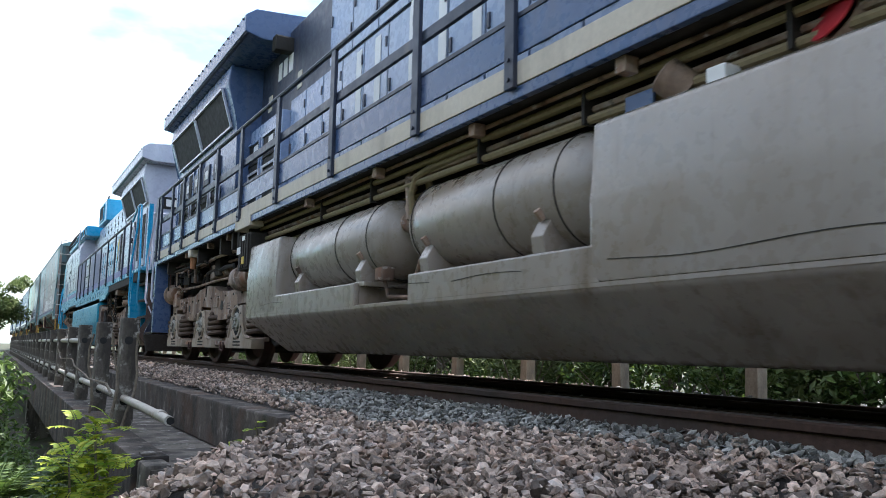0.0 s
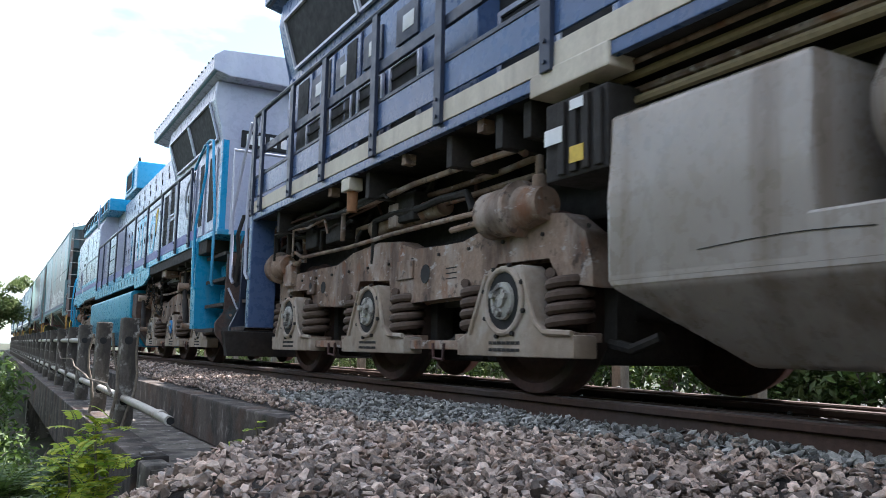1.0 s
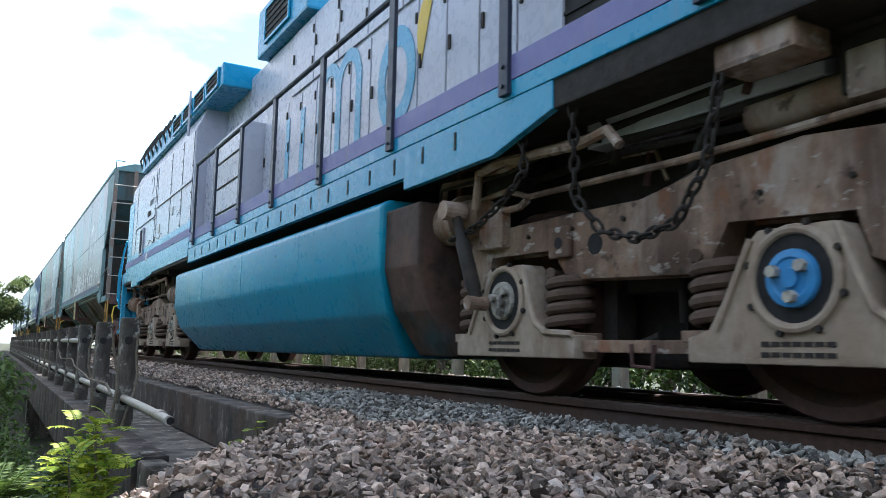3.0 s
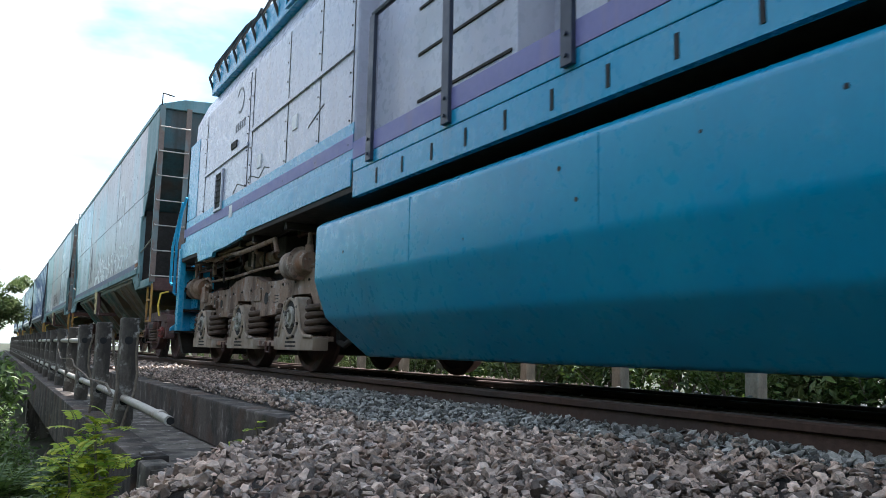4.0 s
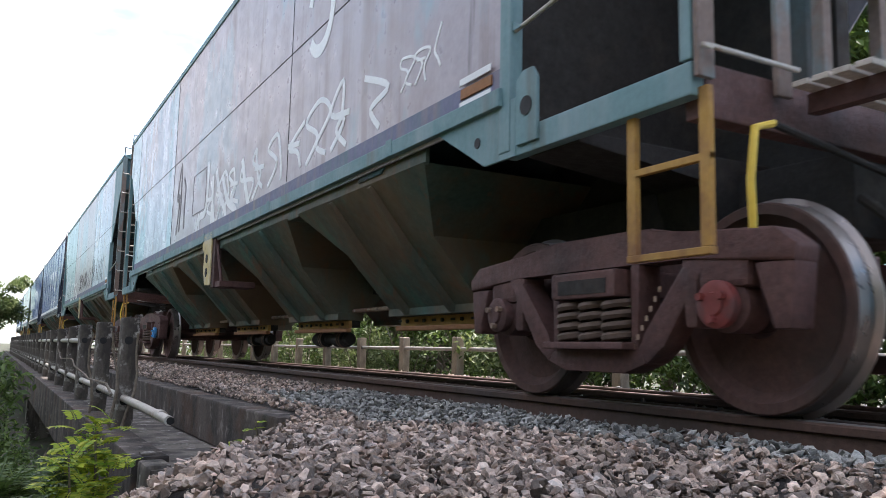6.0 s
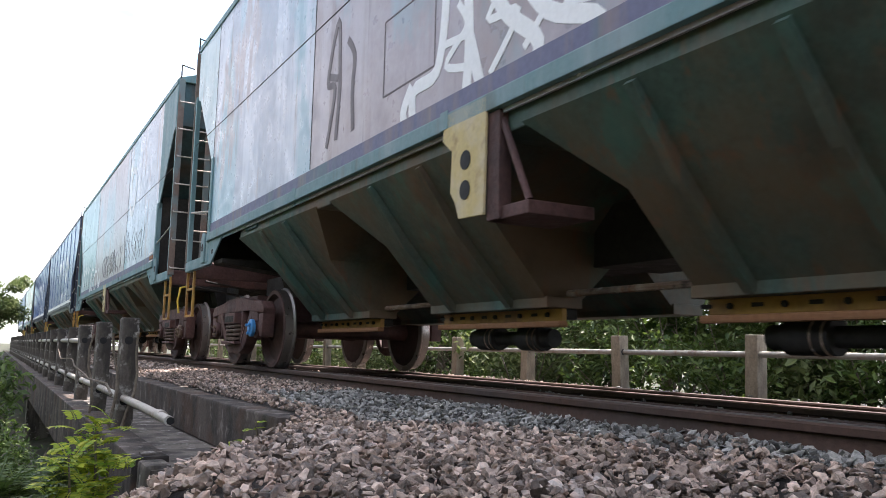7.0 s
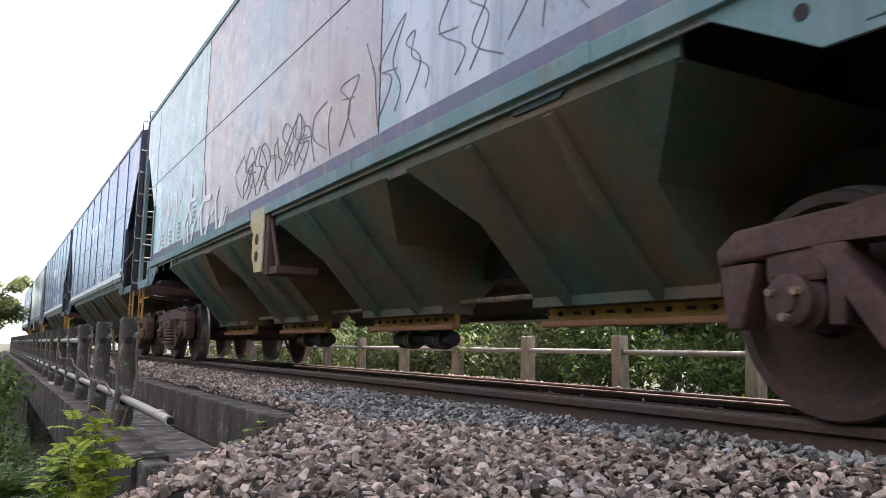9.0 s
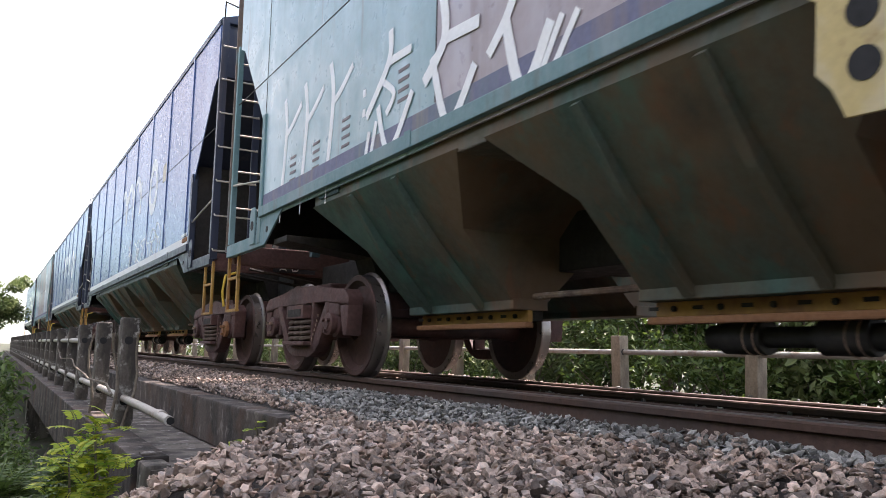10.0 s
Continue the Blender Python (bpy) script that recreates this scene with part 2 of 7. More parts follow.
    # Green base kept dark for shade under the body; brown and rust are dirt.
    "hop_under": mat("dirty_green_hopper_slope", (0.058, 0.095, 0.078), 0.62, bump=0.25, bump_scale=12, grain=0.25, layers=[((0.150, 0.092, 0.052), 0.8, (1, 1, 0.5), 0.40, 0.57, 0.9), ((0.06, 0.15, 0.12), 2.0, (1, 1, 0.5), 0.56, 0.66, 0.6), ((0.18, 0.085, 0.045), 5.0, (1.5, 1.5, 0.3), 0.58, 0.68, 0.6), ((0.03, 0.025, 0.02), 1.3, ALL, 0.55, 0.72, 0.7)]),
    "hop_navy": mat("navy_hopper_paint", (0.065, 0.115, 0.27), 0.32, bump=0.1, bump_scale=5, grain=0.06, layers=[((0.28, 0.345, 0.50), 1.0, (1.5, 1.5, 0.12), 0.48, 0.66, 0.65), (DUST, 1.5, RUN, 0.58, 0.8, 0.3)]),
    "yellow": mat("dirty_yellow_paint", (0.36, 0.20, 0.045), 0.65, grain=0.15, layers=[((0.17, 0.075, 0.035), 3.0, ALL, 0.44, 0.62, 0.8)]),
    "ochre": mat("bright_yellow_paint", (0.62, 0.43, 0.06), 0.55, grain=0.1, layers=[((0.25, 0.14, 0.05), 6.0, ALL, 0.58, 0.7, 0.6)]),
    "number_plate": mat("dark_plate_paint", (0.03, 0.035, 0.045), 0.4, grain=0.1),
    "dull_red": mat("dull_red_paint", (0.20, 0.045, 0.04), 0.6, grain=0.15, layers=[((0.07, 0.05, 0.05), 6.0, ALL, 0.5, 0.65, 0.7)]),
    "bracket": mat("pale_yellow_paint", (0.50, 0.39, 0.17), 0.6, grain=0.12, layers=[((0.22, 0.12, 0.05), 5.0, ALL, 0.52, 0.66, 0.8), ((0.55, 0.5, 0.4), 2.0, ALL, 0.5, 0.65, 0.5)]),
    # Rusty brown with paler teal patches painted as light between cast shadows.
    "ladder": mat("rust_stained_ladder_paint", (0.17, 0.125, 0.105), 0.75, grain=0.2, layers=[((0.15, 0.20, 0.205), 2.5, (1, 1, 0.5), 0.50, 0.58, 0.85)]),
    "board": mat("pale_worn_walkway", (0.42, 0.37, 0.32), 0.8, grain=0.25, bump=0.4),
    "red": mat("red_paint", (0.45, 0.03, 0.04), 0.45, grain=0.05),
    "rusty_orange": mat("rusty_orange_steel", (0.28, 0.13, 0.06), 0.8, grain=0.2, bump=0.3),
    "wagon_mark": mat("white_sprayed_paint", (0.80, 0.80, 0.80), 0.6, grain=0.06),
    "dark_mark": mat("dark_sprayed_paint", (0.15, 0.125, 0.13), 0.6, grain=0.1),
    "lamp_glass": mat("amber_lamp_glass", (0.35, 0.18, 0.07), 0.2, grain=0.05),
    "tie": mat("old_sleeper_wood", (0.07, 0.055, 0.045), 0.95, bump=0.8, bump_scale=40, grain=0.4),
    "bark": mat("grey_bark", (0.16, 0.13, 0.10), 0.9, bump=0.8, bump_scale=40, grain=0.35, layers=[((0.35, 0.33, 0.30), 8.0, ALL, 0.6, 0.68, 0.6)]),
    "twig": mat("dry_twig", (0.30, 0.25, 0.19), 0.9, grain=0.3),
}


def leaf_mat(name, a, b):
    m = bpy.data.materials.new(name)
    m.use_nodes = True
    n, l = m.node_tree.nodes, m.node_tree.links
    p = n["Principled BSDF"]
    geo = n.new("ShaderNodeNewGeometry")
    x = n.new("ShaderNodeMix")
    x.data_type = "RGBA"
    x.inputs["A"].default_value = (*a, 1)
    x.inputs["B"].default_value = (*b, 1)
    l.new(geo.outputs["Random Per Island"], x.inputs["Factor"])
    l.new(x.outputs["Result"], p.inputs["Base Color"])
    p.inputs["Roughness"].default_value = 0.55
    tr = n.new("ShaderNodeBsdfTranslucent")
    l.new(x.outputs["Result"], tr.inputs["Color"])
    ad = n.new("ShaderNodeMixShader")
    ad.inputs["Fac"].default_value = 0.35
    l.new(p.outputs["BSDF"], ad.inputs[1])
    l.new(tr.outputs["BSDF"], ad.inputs[2])
    l.new(ad.outputs["Shader"], n["Material Output"].inputs["Surface"])
    return m


# Yellow-green raised in brightness to stand in for sunlight on the saplings.
M["leaf_bright"] = leaf_mat("young_leaf", (0.14, 0.27, 0.02), (0.52, 0.54, 0.045))
M["leaf"] = leaf_mat("leaf", (0.035, 0.075, 0.015), (0.13, 0.19, 0.04))
M["leaf_far"] = leaf_mat("far_leaf", (0.07, 0.11, 0.03), (0.20, 0.24, 0.09))


# ---------------------------------------------------------------- shape helpers
def box(bm, x0, x1, y0, y1, z0, z1, bevel=0.0):
    vs = [bm.verts.new(p) for p in ((x0, y0, z0), (x1, y0, z0), (x1, y1, z0), (x0, y1, z0), (x0, y0, z1), (x1, y0, z1), (x1, y1, z1), (x0, y1, z1))]
    fs = [bm.faces.new([vs[i] for i in f]) for f in ((3, 2, 1, 0), (4, 5, 6, 7), (0, 1, 5, 4), (1, 2, 6, 5), (2, 3, 7, 6), (3, 0, 4, 7))]
    if bevel:
        es = {e for f in fs for e in f.edges}
        bmesh.ops.bevel(bm, geom=list(es), offset=bevel, segments=2, profile=0.6, affect="EDGES")
    return bm


def prism(bm, pts, axis, a, b, bevel=0.0):
    """An outline extruded along an axis from a to b. pts: (y, z) for 'x', (x, z) for 'y', (x, y) for 'z'."""
    def at(p, k):
        return {"x": (k, p[0], p[1]), "y": (p[0], k, p[1]), "z": (p[0], p[1], k)}[axis]
    lo = [bm.verts.new(at(p, a)) for p in pts]
    hi = [bm.verts.new(at(p, b)) for p in pts]
    n = len(pts)
    fs = [bm.faces.new(lo[::-1]), bm.faces.new(hi)]
    for i in range(n):
        fs.append(bm.faces.new((lo[i], lo[(i + 1) % n], hi[(i + 1) % n], hi[i])))
    if bevel:
        bmesh.ops.bevel(bm, geom=list({e for f in fs for e in f.edges}), offset=bevel, segments=2, profile=0.6, affect="EDGES")
    return bm


def lathe(bm, base, axis, profile, seg=24, caps=True):
    """A turned solid: profile of (along, radius) along an axis from base."""
    ax = Vector(axis).normalized()
    u = ax.orthogonal().normalized()
    w = ax.cross(u)
    rings = []
    for d, r in profile:
        c = Vector(base) + ax * d
        if r < 1e-6:
            rings.append([bm.verts.new(c)])
        else:
            rings.append([bm.verts.new(c + (u * math.cos(k * math.tau / seg) + w * math.sin(k * math.tau / seg)) * r) for k in range(seg)])
    for a, b in zip(rings, rings[1:]):
        for k in range(seg):
            j = (k + 1) % seg
            if len(a) == 1 and len(b) == 1:
                continue
            if len(a) == 1:
                bm.faces.new((a[0], b[j], b[k]))
            elif len(b) == 1:
                bm.faces.new((a[k], a[j], b[0]))
            else:
                bm.faces.new((a[k], a[j], b[j], b[k]))
    for ring, flip in ((rings[0], True), (rings[-1], False)):
        if len(ring) > 2 and caps:
            bm.faces.new(ring[::-1] if flip else ring)
    return bm


def cyl(bm, p0, p1, r, seg=16, r1=None):
    d = Vector(p1) - Vector(p0)
    return lathe(bm, p0, d, [(0, r), (d.length, r if r1 is None else r1)], seg)


def tube(bm, pts, r, seg=8, taper=1.0):
    """A bent pipe through the points."""
    pts = [Vector(p) for p in pts]
    rings = []
    u = None
    for i, p in enumerate(pts):
        d = (pts[min(i + 1, len(pts) - 1)] - pts[max(i - 1, 0)]).normalized()
        if u is None:
            u = d.orthogonal().normalized()
        u = (u - d * u.dot(d)).normalized()
        w = d.cross(u)
        rr = r * (1 + (taper - 1) * i / (len(pts) - 1))
        rings.append([bm.verts.new(p + (u * math.cos(k * math.tau / seg) + w * math.sin(k * math.tau / seg)) * rr) for k in range(seg)])
    for a, b in zip(rings, rings[1:]):
        for k in range(seg):
            j = (k + 1) % seg
            bm.faces.new((a[k], a[j], b[j], b[k]))
    bm.faces.new(rings[0][::-1])
    bm.faces.new(rings[-1])
    return bm


def ring(bm, centre, axis, rad, r, seg=28, side=8):
    """A round hoop, closed."""
    ax = Vector(axis).normalized()
    u = ax.orthogonal().normalized()
    w = ax.cross(u)
    rows = []
    for k in range(seg):
        a = k * math.tau / seg
        out = u * math.cos(a) + w * math.sin(a)
        rows.append([bm.verts.new(Vector(centre) + out * (rad + r * math.cos(b * math.tau / side)) + ax * r * math.sin(b * math.tau / side)) for b in range(side)])
    for k in range(seg):
        a, b = rows[k], rows[(k + 1) % seg]
        for j in range(side):
            i = (j + 1) % side
            bm.faces.new((a[j], b[j], b[i], a[i]))
    return bm


def helix(bm, base, rad, r, height, turns, seg=14, side=6):
    pts = [Vector(base) + Vector((rad * math.cos(k * math.tau / seg), rad * math.sin(k * math.tau / seg), height * k / (turns * seg))) for k in range(int(turns * seg) + 1)]
    return tube(bm, pts, r, side)


def thing(name, label, category, group="", kind="", at=None):
    ob = tagged(new(name), label, category, group, kind)
    ob.empty_display_size = 0.1
    if at is not None:
        ob.matrix_basis = at
    return ob


def mesh_of(name, bm, material, smooth=False):
    me = bpy.data.meshes.new(name)
    bmesh.ops.recalc_face_normals(bm, faces=bm.faces)
    bm.to_mesh(me)
    bm.free()
    me.materials.append(M[material])
    if smooth:
        me.shade_smooth()
        me.set_sharp_from_angle(angle=radians(38))
    return me


def part(name, bm, material, parent, label="", smooth=False):
    ob = new(name, mesh_of(name, bm, material, smooth))
    ob.parent = parent
    if label:
        tagged(ob, label)
    return ob


def again(ob, parent, m=None):
    """One more object on the mesh of ob, under a parent."""
    o = new(ob.name, ob.data)
    o.parent = parent
    if m is not None:
        o.matrix_basis = m
    return o


def structure(name, bm, material, label, smooth=False):
    return tagged(new(name, mesh_of(name, bm, material, smooth)), label, name.split("_")[0], kind="structure")


def B():
    return bmesh.new()


# ---------------------------------------------------------------- ground, bridge, track
def ballast_height(x, y):
    """The bed of broken stone: level beside the rails, falling to the end of the bridge's footway."""
    z = -0.135
    edge = 1.10 + (y - 4.07) * 0.57 if y > 2.6 else 0.26 - (2.6 - y) * 0.1
    if x < edge + 0.35 and not (y > 4.4 and x > 1.5):
        z -= 0.36 * min(1.0, max(0.0, (edge + 0.35 - x) / 0.62)) ** 1.3
    z += 0.035 * noise.noise((x * 1.6, y * 1.1, 0.3)) + 0.02 * noise.noise((x * 4, y * 4, 1.3))
    if x > 2.0:
        f = min(1.0, (x - 2.0) / 0.5)
        z = z * (1 - 0.7 * f) - 0.098 * 0.7 * f
    return z


def build_ground():
    bm = B()
    xs = [-400, -120, -40, -15, -6, -2.5, -0.6, 0.75, 9.0, 14, 40, 120, 400]
    ys = [-400, -100, -30, -8, 0, 2.5, 4.4, 5.0, 12, 30, 60, 120, 250, 500]
    grid = {}
    for i, x in enumerate(xs):
        for j, y in enumerate(ys):
            z = -0.62
            if y >= 5.0:
                z = -2.4
            if x <= 0.8 and y > 2:
                z = min(z, -1.15)
            if x >= 9:
                z = -0.9
            if y >= 60:
                z = -1.0
            grid[i, j] = bm.verts.new((x, y, z))
    for i in range(len(xs) - 1):
        for j in range(len(ys) - 1):
            bm.faces.new((grid[i, j], grid[i + 1, j], grid[i + 1, j + 1], grid[i, j + 1]))
    structure("ground", bm, "earth", "dark earth with grass below the railway", True)


def build_bridge():
    bm = B()
    box(bm, 1.47, 5.9, 4.6, 70, -1.15, -0.34)
    box(bm, 0.86, 6.55, 4.95, 70, -1.0, -0.48)
    structure("bridge_deck", bm, "concrete", "weathered concrete bridge deck carrying the track")
    bm = B()
    box(bm, 1.45, 1.63, 4.50, 70, -0.475, -0.155, 0.012)
    box(bm, 1.47, 1.58, 4.36, 4.47, -0.40, -0.19, 0.02)
    box(bm, 1.50, 1.61, 4.17, 4.33, -0.36, -0.175, 0.025)
    structure("wall_ballast", bm, "concrete_wall", "dark stained concrete upstand that holds back the ballast")
    bm = B()
    box(bm, 5.75, 5.93, 4.3, 70, -0.455, -0.18, 0.012)
    structure("wall_ballast", bm, "concrete_wall", "dark stained concrete upstand that holds back the ballast")
    bm = B()
    box(bm, 0.80, 1.02, 5.26, 70, -1.02, -0.44, 0.014)
    structure("trim_edge_beam", bm, "concrete_wall", "stained concrete edge beam under the parapet posts")
    bm = B()
    box(bm, 0.83, 0.985, 4.98, 5.25, -1.0, -0.455, 0.022)
    box(bm, 0.86, 0.95, 5.30, 5.42, -0.442, -0.425, 0.008)
    structure("trim_end_block", bm, "concrete", "pale broken concrete block at the parapet's end")
    for x in (1.05, 6.35):
        bm = B()
        for y in (24, 44, 64):
            box(bm, x - 0.1, x + 0.5, y, y + 0.8, -3, -0.78)
        structure("bridge_pier", bm, "concrete", "concrete pier under the bridge")


def fence(x, ys, side, m_post):
    f = thing("parapet_fence", "old concrete post fence with two pipe rails along the bridge", "fence", "bridge parapets")
    first = None
    rng = random.Random(5 + side)
    for y in ys:
        m = pose(x, y, -0.45, rng.uniform(-1.0, 1.0), rng.uniform(-1.2, 1.2), rng.uniform(-3, 3))
        if first is None:
            bm = B()
            box(bm, -0.07, 0.07, -0.075, 0.075, 0, 0.91, 0.014)
            first = part("post", bm, m_post, f)
            first.matrix_basis = m
            holes = [part("rail_hole", cyl(B(), (-0.012, -0.0765, z), (-0.012, -0.0745, z), 0.034, 14), "black", first, "dark round hole for the pipe") for z in (0.22, 0.72)]
        else:
            p = again(first, f, m)
            for hole in holes:
                again(hole, p)
    for z, a, b in ((-0.205, ys[0] - (2.08 if side == 0 else 8), ys[-1]), (0.27, ys[1] + (1.8 if side == 0 else -9), ys[-1])):
        bm = B()
        pts = [(x - 0.012 + 0.008 * math.sin(y * 0.9), y, z + (-0.0 if y > a + 0.1 else -0.012)) for y in np.arange(a, b, 1.2)]
        tube(bm, pts, 0.031, 12)
        lathe(bm, (x - 0.012, a + 0.28, z - 0.006), (0, 1, 0), [(0, 0.036), (0.10, 0.036)], 14)
        rail = part("pipe_rail", bm, "pipe", f, "pale grey rusted steel pipe rail", True)
        if side == 0 and z < 0:
            bm = B()
            cyl(bm, (x - 0.012, a - 0.0015, z - 0.013), (x - 0.012, a + 0.01, z - 0.013), 0.024, 14)
            part("pipe_bore", bm, "black", rail)


def rail_profile(x):
    """Half outline mirrored: foot, web and head of a flat-bottom rail."""
    half = [(0.066, -0.168), (0.066, -0.156), (0.012, -0.140), (0.0085, -0.05), (0.034, -0.040), (0.036, -0.012), (0.030, -0.003)]
    return [(x + a, z) for a, z in half] + [(x - a, z) for a, z in reversed(half)]


def build_track():
    for i, (x, dz, label) in enumerate(((XC - 0.835, 0, "rusty running rail with a polished head"), (XC + 0.835, -0.03, "rusty running rail with a polished head"), (XC - 0.56, -0.012, "rusty inner guard rail"), (XC + 0.56, -0.04, "rusty inner guard rail"))):
        r = thing("rail", label, "rail", "track rails", "structure")
        bm = B()
        prism(bm, [(a, z + dz) for a, z in rail_profile(x)], "y", -60, 160)
        part("rail_web", bm, "rail_side", r)
        bm = B()
        prism(bm, [(x - 0.030, -0.0028 + dz), (x - 0.024, dz), (x + 0.024, dz), (x + 0.030, -0.0028 + dz)], "y", -60, 160)
        # far running rail's head gets the dark rust colour in place of shade
        part("rail_head", bm, "rail_head" if i == 0 else "rail_side", r)
    t = thing("sleepers", "dark old sleepers bedded in ballast", "sleeper", "", "structure")
    bm = B()
    box(bm, -1.35, 1.35, -0.12, 0.12, -0.14, 0, 0.01)
    s0 = part("sleeper", bm, "tie", t)
    s0.matrix_basis = pose(XC, 0.2, -0.172)
    for k in range(-12, 120):
        if k:
            again(s0, t, pose(XC, 0.2 + k * 0.6, -0.172, 0, 0, 0))
    c = thing("rail_clips", "rusty spring clips on the rail foot", "clip", "", "structure")
    bm = B()
    tube(bm, [(-0.02, -0.04, -0.005), (-0.055, -0.05, 0.02), (-0.075, -0.02, 0.04), (-0.065, 0.03, 0.035), (-0.03, 0.05, 0.01), (-0.01, 0.04, 0.002)], 0.009, 6)
    c0 = part("clip", bm, "rail_side", c, smooth=True)
    c0.matrix_basis = pose(XC - 0.835 - 0.04, 0.2, -0.15)
    for k in range(1, 60):
        again(c0, c, pose(XC - 0.835 - 0.04, 0.2 + k * 0.6, -0.15))


def rock_shapes(count, rng):
    out = []
    for _ in range(count):
        bm = B()
        sq = (1, rng.uniform(0.55, 0.9), rng.uniform(0.36, 0.66))
        for _ in range(rng.choice((9, 10, 11, 13))):
            v = Vector((rng.gauss(0, 1), rng.gauss(0, 1), rng.gauss(0, 1))).normalized() * rng.uniform(0.78, 1.05)
            bm.verts.new((v.x * sq[0], v.y * sq[1], v.z * sq[2]))
        r = bmesh.ops.convex_hull(bm, input=bm.verts)
        loose = [e for e in r["geom_interior"] if isinstance(e, bmesh.types.BMVert)]
        bmesh.ops.delete(bm, geom=loose, context="VERTS")
        bmesh.ops.recalc_face_normals(bm, faces=bm.faces)
        bm.verts.index_update()
        vs = np.array([v.co[:] for v in bm.verts])
        fs = np.array([[v.index for v in f.verts] for f in bm.faces])
        out.append((vs, fs))
        bm.free()
    return out


def scatter(name, material, shapes, spots, parent, rng):
    """Many stones as one mesh. spots: x, y, z, size."""
    vall, fall, off = [], [], 0
    for x, y, z, s in spots:
        vs, fs = shapes[rng.randrange(len(shapes))]
        e = Euler((rng.gauss(0, 0.5), rng.gauss(0, 0.5), rng.uniform(0, 6.28))).to_matrix()
        v = vs @ np.array(e).T * s + (x, y, z)
        vall.append(v)
        fall.append(fs + off)
        off += len(vs)
    me = bpy.data.meshes.new(name)
    me.from_pydata(np.concatenate(vall).tolist(), [], np.concatenate(fall).tolist())
    me.materials.append(M[material])
    ob = tagged(new(name, me), "loose broken ballast stones", kind="stuff")
    ob.parent = parent
    return ob


def build_ballast():
    bed = thing("ballast_bed", "bed of broken pinkish and grey railway ballast", "ballast", "", "structure")
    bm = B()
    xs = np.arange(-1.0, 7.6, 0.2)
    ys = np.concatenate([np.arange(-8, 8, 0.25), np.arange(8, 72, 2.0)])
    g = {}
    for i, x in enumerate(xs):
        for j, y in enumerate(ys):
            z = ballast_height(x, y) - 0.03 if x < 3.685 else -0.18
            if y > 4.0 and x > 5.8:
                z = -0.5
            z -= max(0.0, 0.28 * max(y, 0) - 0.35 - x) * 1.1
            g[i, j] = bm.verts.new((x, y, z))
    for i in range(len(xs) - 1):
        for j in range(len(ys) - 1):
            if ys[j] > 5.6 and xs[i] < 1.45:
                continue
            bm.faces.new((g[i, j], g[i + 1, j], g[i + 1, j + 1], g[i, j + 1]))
    part("bed_surface", bm, "ballast_dirt", bed, "grit coloured dark for the shade between the stones")
    rng = random.Random(11)
    shapes = rock_shapes(22, rng)
    pink, grey = [], []

    def put(x, y, low, high, lift):
        s = low + (high - low) * rng.random() ** 1.9
        wob = 0.28 * noise.noise((x * 1.3, y * 0.9, 4.0))
        if (y > 4.45 and 1.42 < x < 1.64) or (x < 1.62 and (y > 5.6 or (y > 4.2 and ballast_height(x, y) < -0.485))):
            return
        spot = (x, y, ballast_height(x, y) + lift, s)
        line = 1.92 + wob + 0.26 * max(0.0, 4.0 - y) ** 0.8 - 0.06 * max(0, y - 4.5)
        (grey if (x > line and y < 6.4 + 1.5 * wob) else pink).append(spot)

    area = [(0.0, 2.76, 0.7, 3.4, 1650, 0.011, 0.037), (0.3, 2.76, 3.4, 6.5, 1300, 0.012, 0.036), (1.6, 2.76, 6.5, 12, 800, 0.014, 0.032), (1.6, 2.76, 12, 34, 170, 0.03, 0.055), (0.0, 2.76, -5.0, 0.7, 330, 0.02, 0.036), (2.95, 4.4, -3, 14, 90, 0.02, 0.035), (4.6, 5.8, 1, 14, 120, 0.02, 0.035)]
    for x0, x1, y0, y1, dens, low, high in area:
        for _ in range(int((x1 - x0) * (y1 - y0) * dens)):
            x, y = rng.uniform(x0, x1), rng.uniform(y0, y1)
            if x < 0.28 * y - 0.35 and y < 5.6:
                continue
            put(x, y, low, high, rng.uniform(-0.022, 0.020))
    scatter("loose_stones", "stone_pink", shapes, pink, bed, rng)
    scatter("clean_stones", "stone_grey", shapes, grey, bed, rng)
    # the nearest ones, one by one
    protos = []
    for vs, fs in shapes[:8]:
        me = bpy.data.meshes.new("stone")
        me.from_pydata(vs.tolist(), [], fs.tolist())
        me.materials.append(M["stone_pink"])
        protos.append(me)
    for k in range(290):
        y = rng.uniform(1.45, 2.6)
        x = rng.uniform(0.38 * y, 1.15 * y + 0.1)
        o = new("stone", protos[k % 8])
        o.parent = bed
        s = rng.uniform(0.018, 0.033)
        o.matrix_basis = Matrix.LocRotScale((x, y, ballast_height(x, y) + 0.018), Euler((rng.gauss(0, 0.5), rng.gauss(0, 0.5), rng.uniform(0, 6.28))), (s, s, s))


build_ground()
build_bridge()
build_track()
fence(1.0, [7.22 + 1.79 * k for k in range(26)], 0, "concrete")
fence(6.4, [5.3 + 1.88 * k for k in range(24)], 1, "tan")


# ---------------------------------------------------------------- train: shared pieces
CARS = []             # vehicle, its place along the train, its wheelsets
SIDE = -1             # the side that faces the camera lies at negative x


def bx(name, m, parent, x0, x1, y0, y1, z0, z1, bevel=0.006, label=""):
    return part(name, box(B(), x0, x1, y0, y1, z0, z1, bevel), m, parent, label)


def pipe(name, m, parent, pts, r, label="", seg=8):
    return part(name, tube(B(), pts, r, seg), m, parent, label, True)


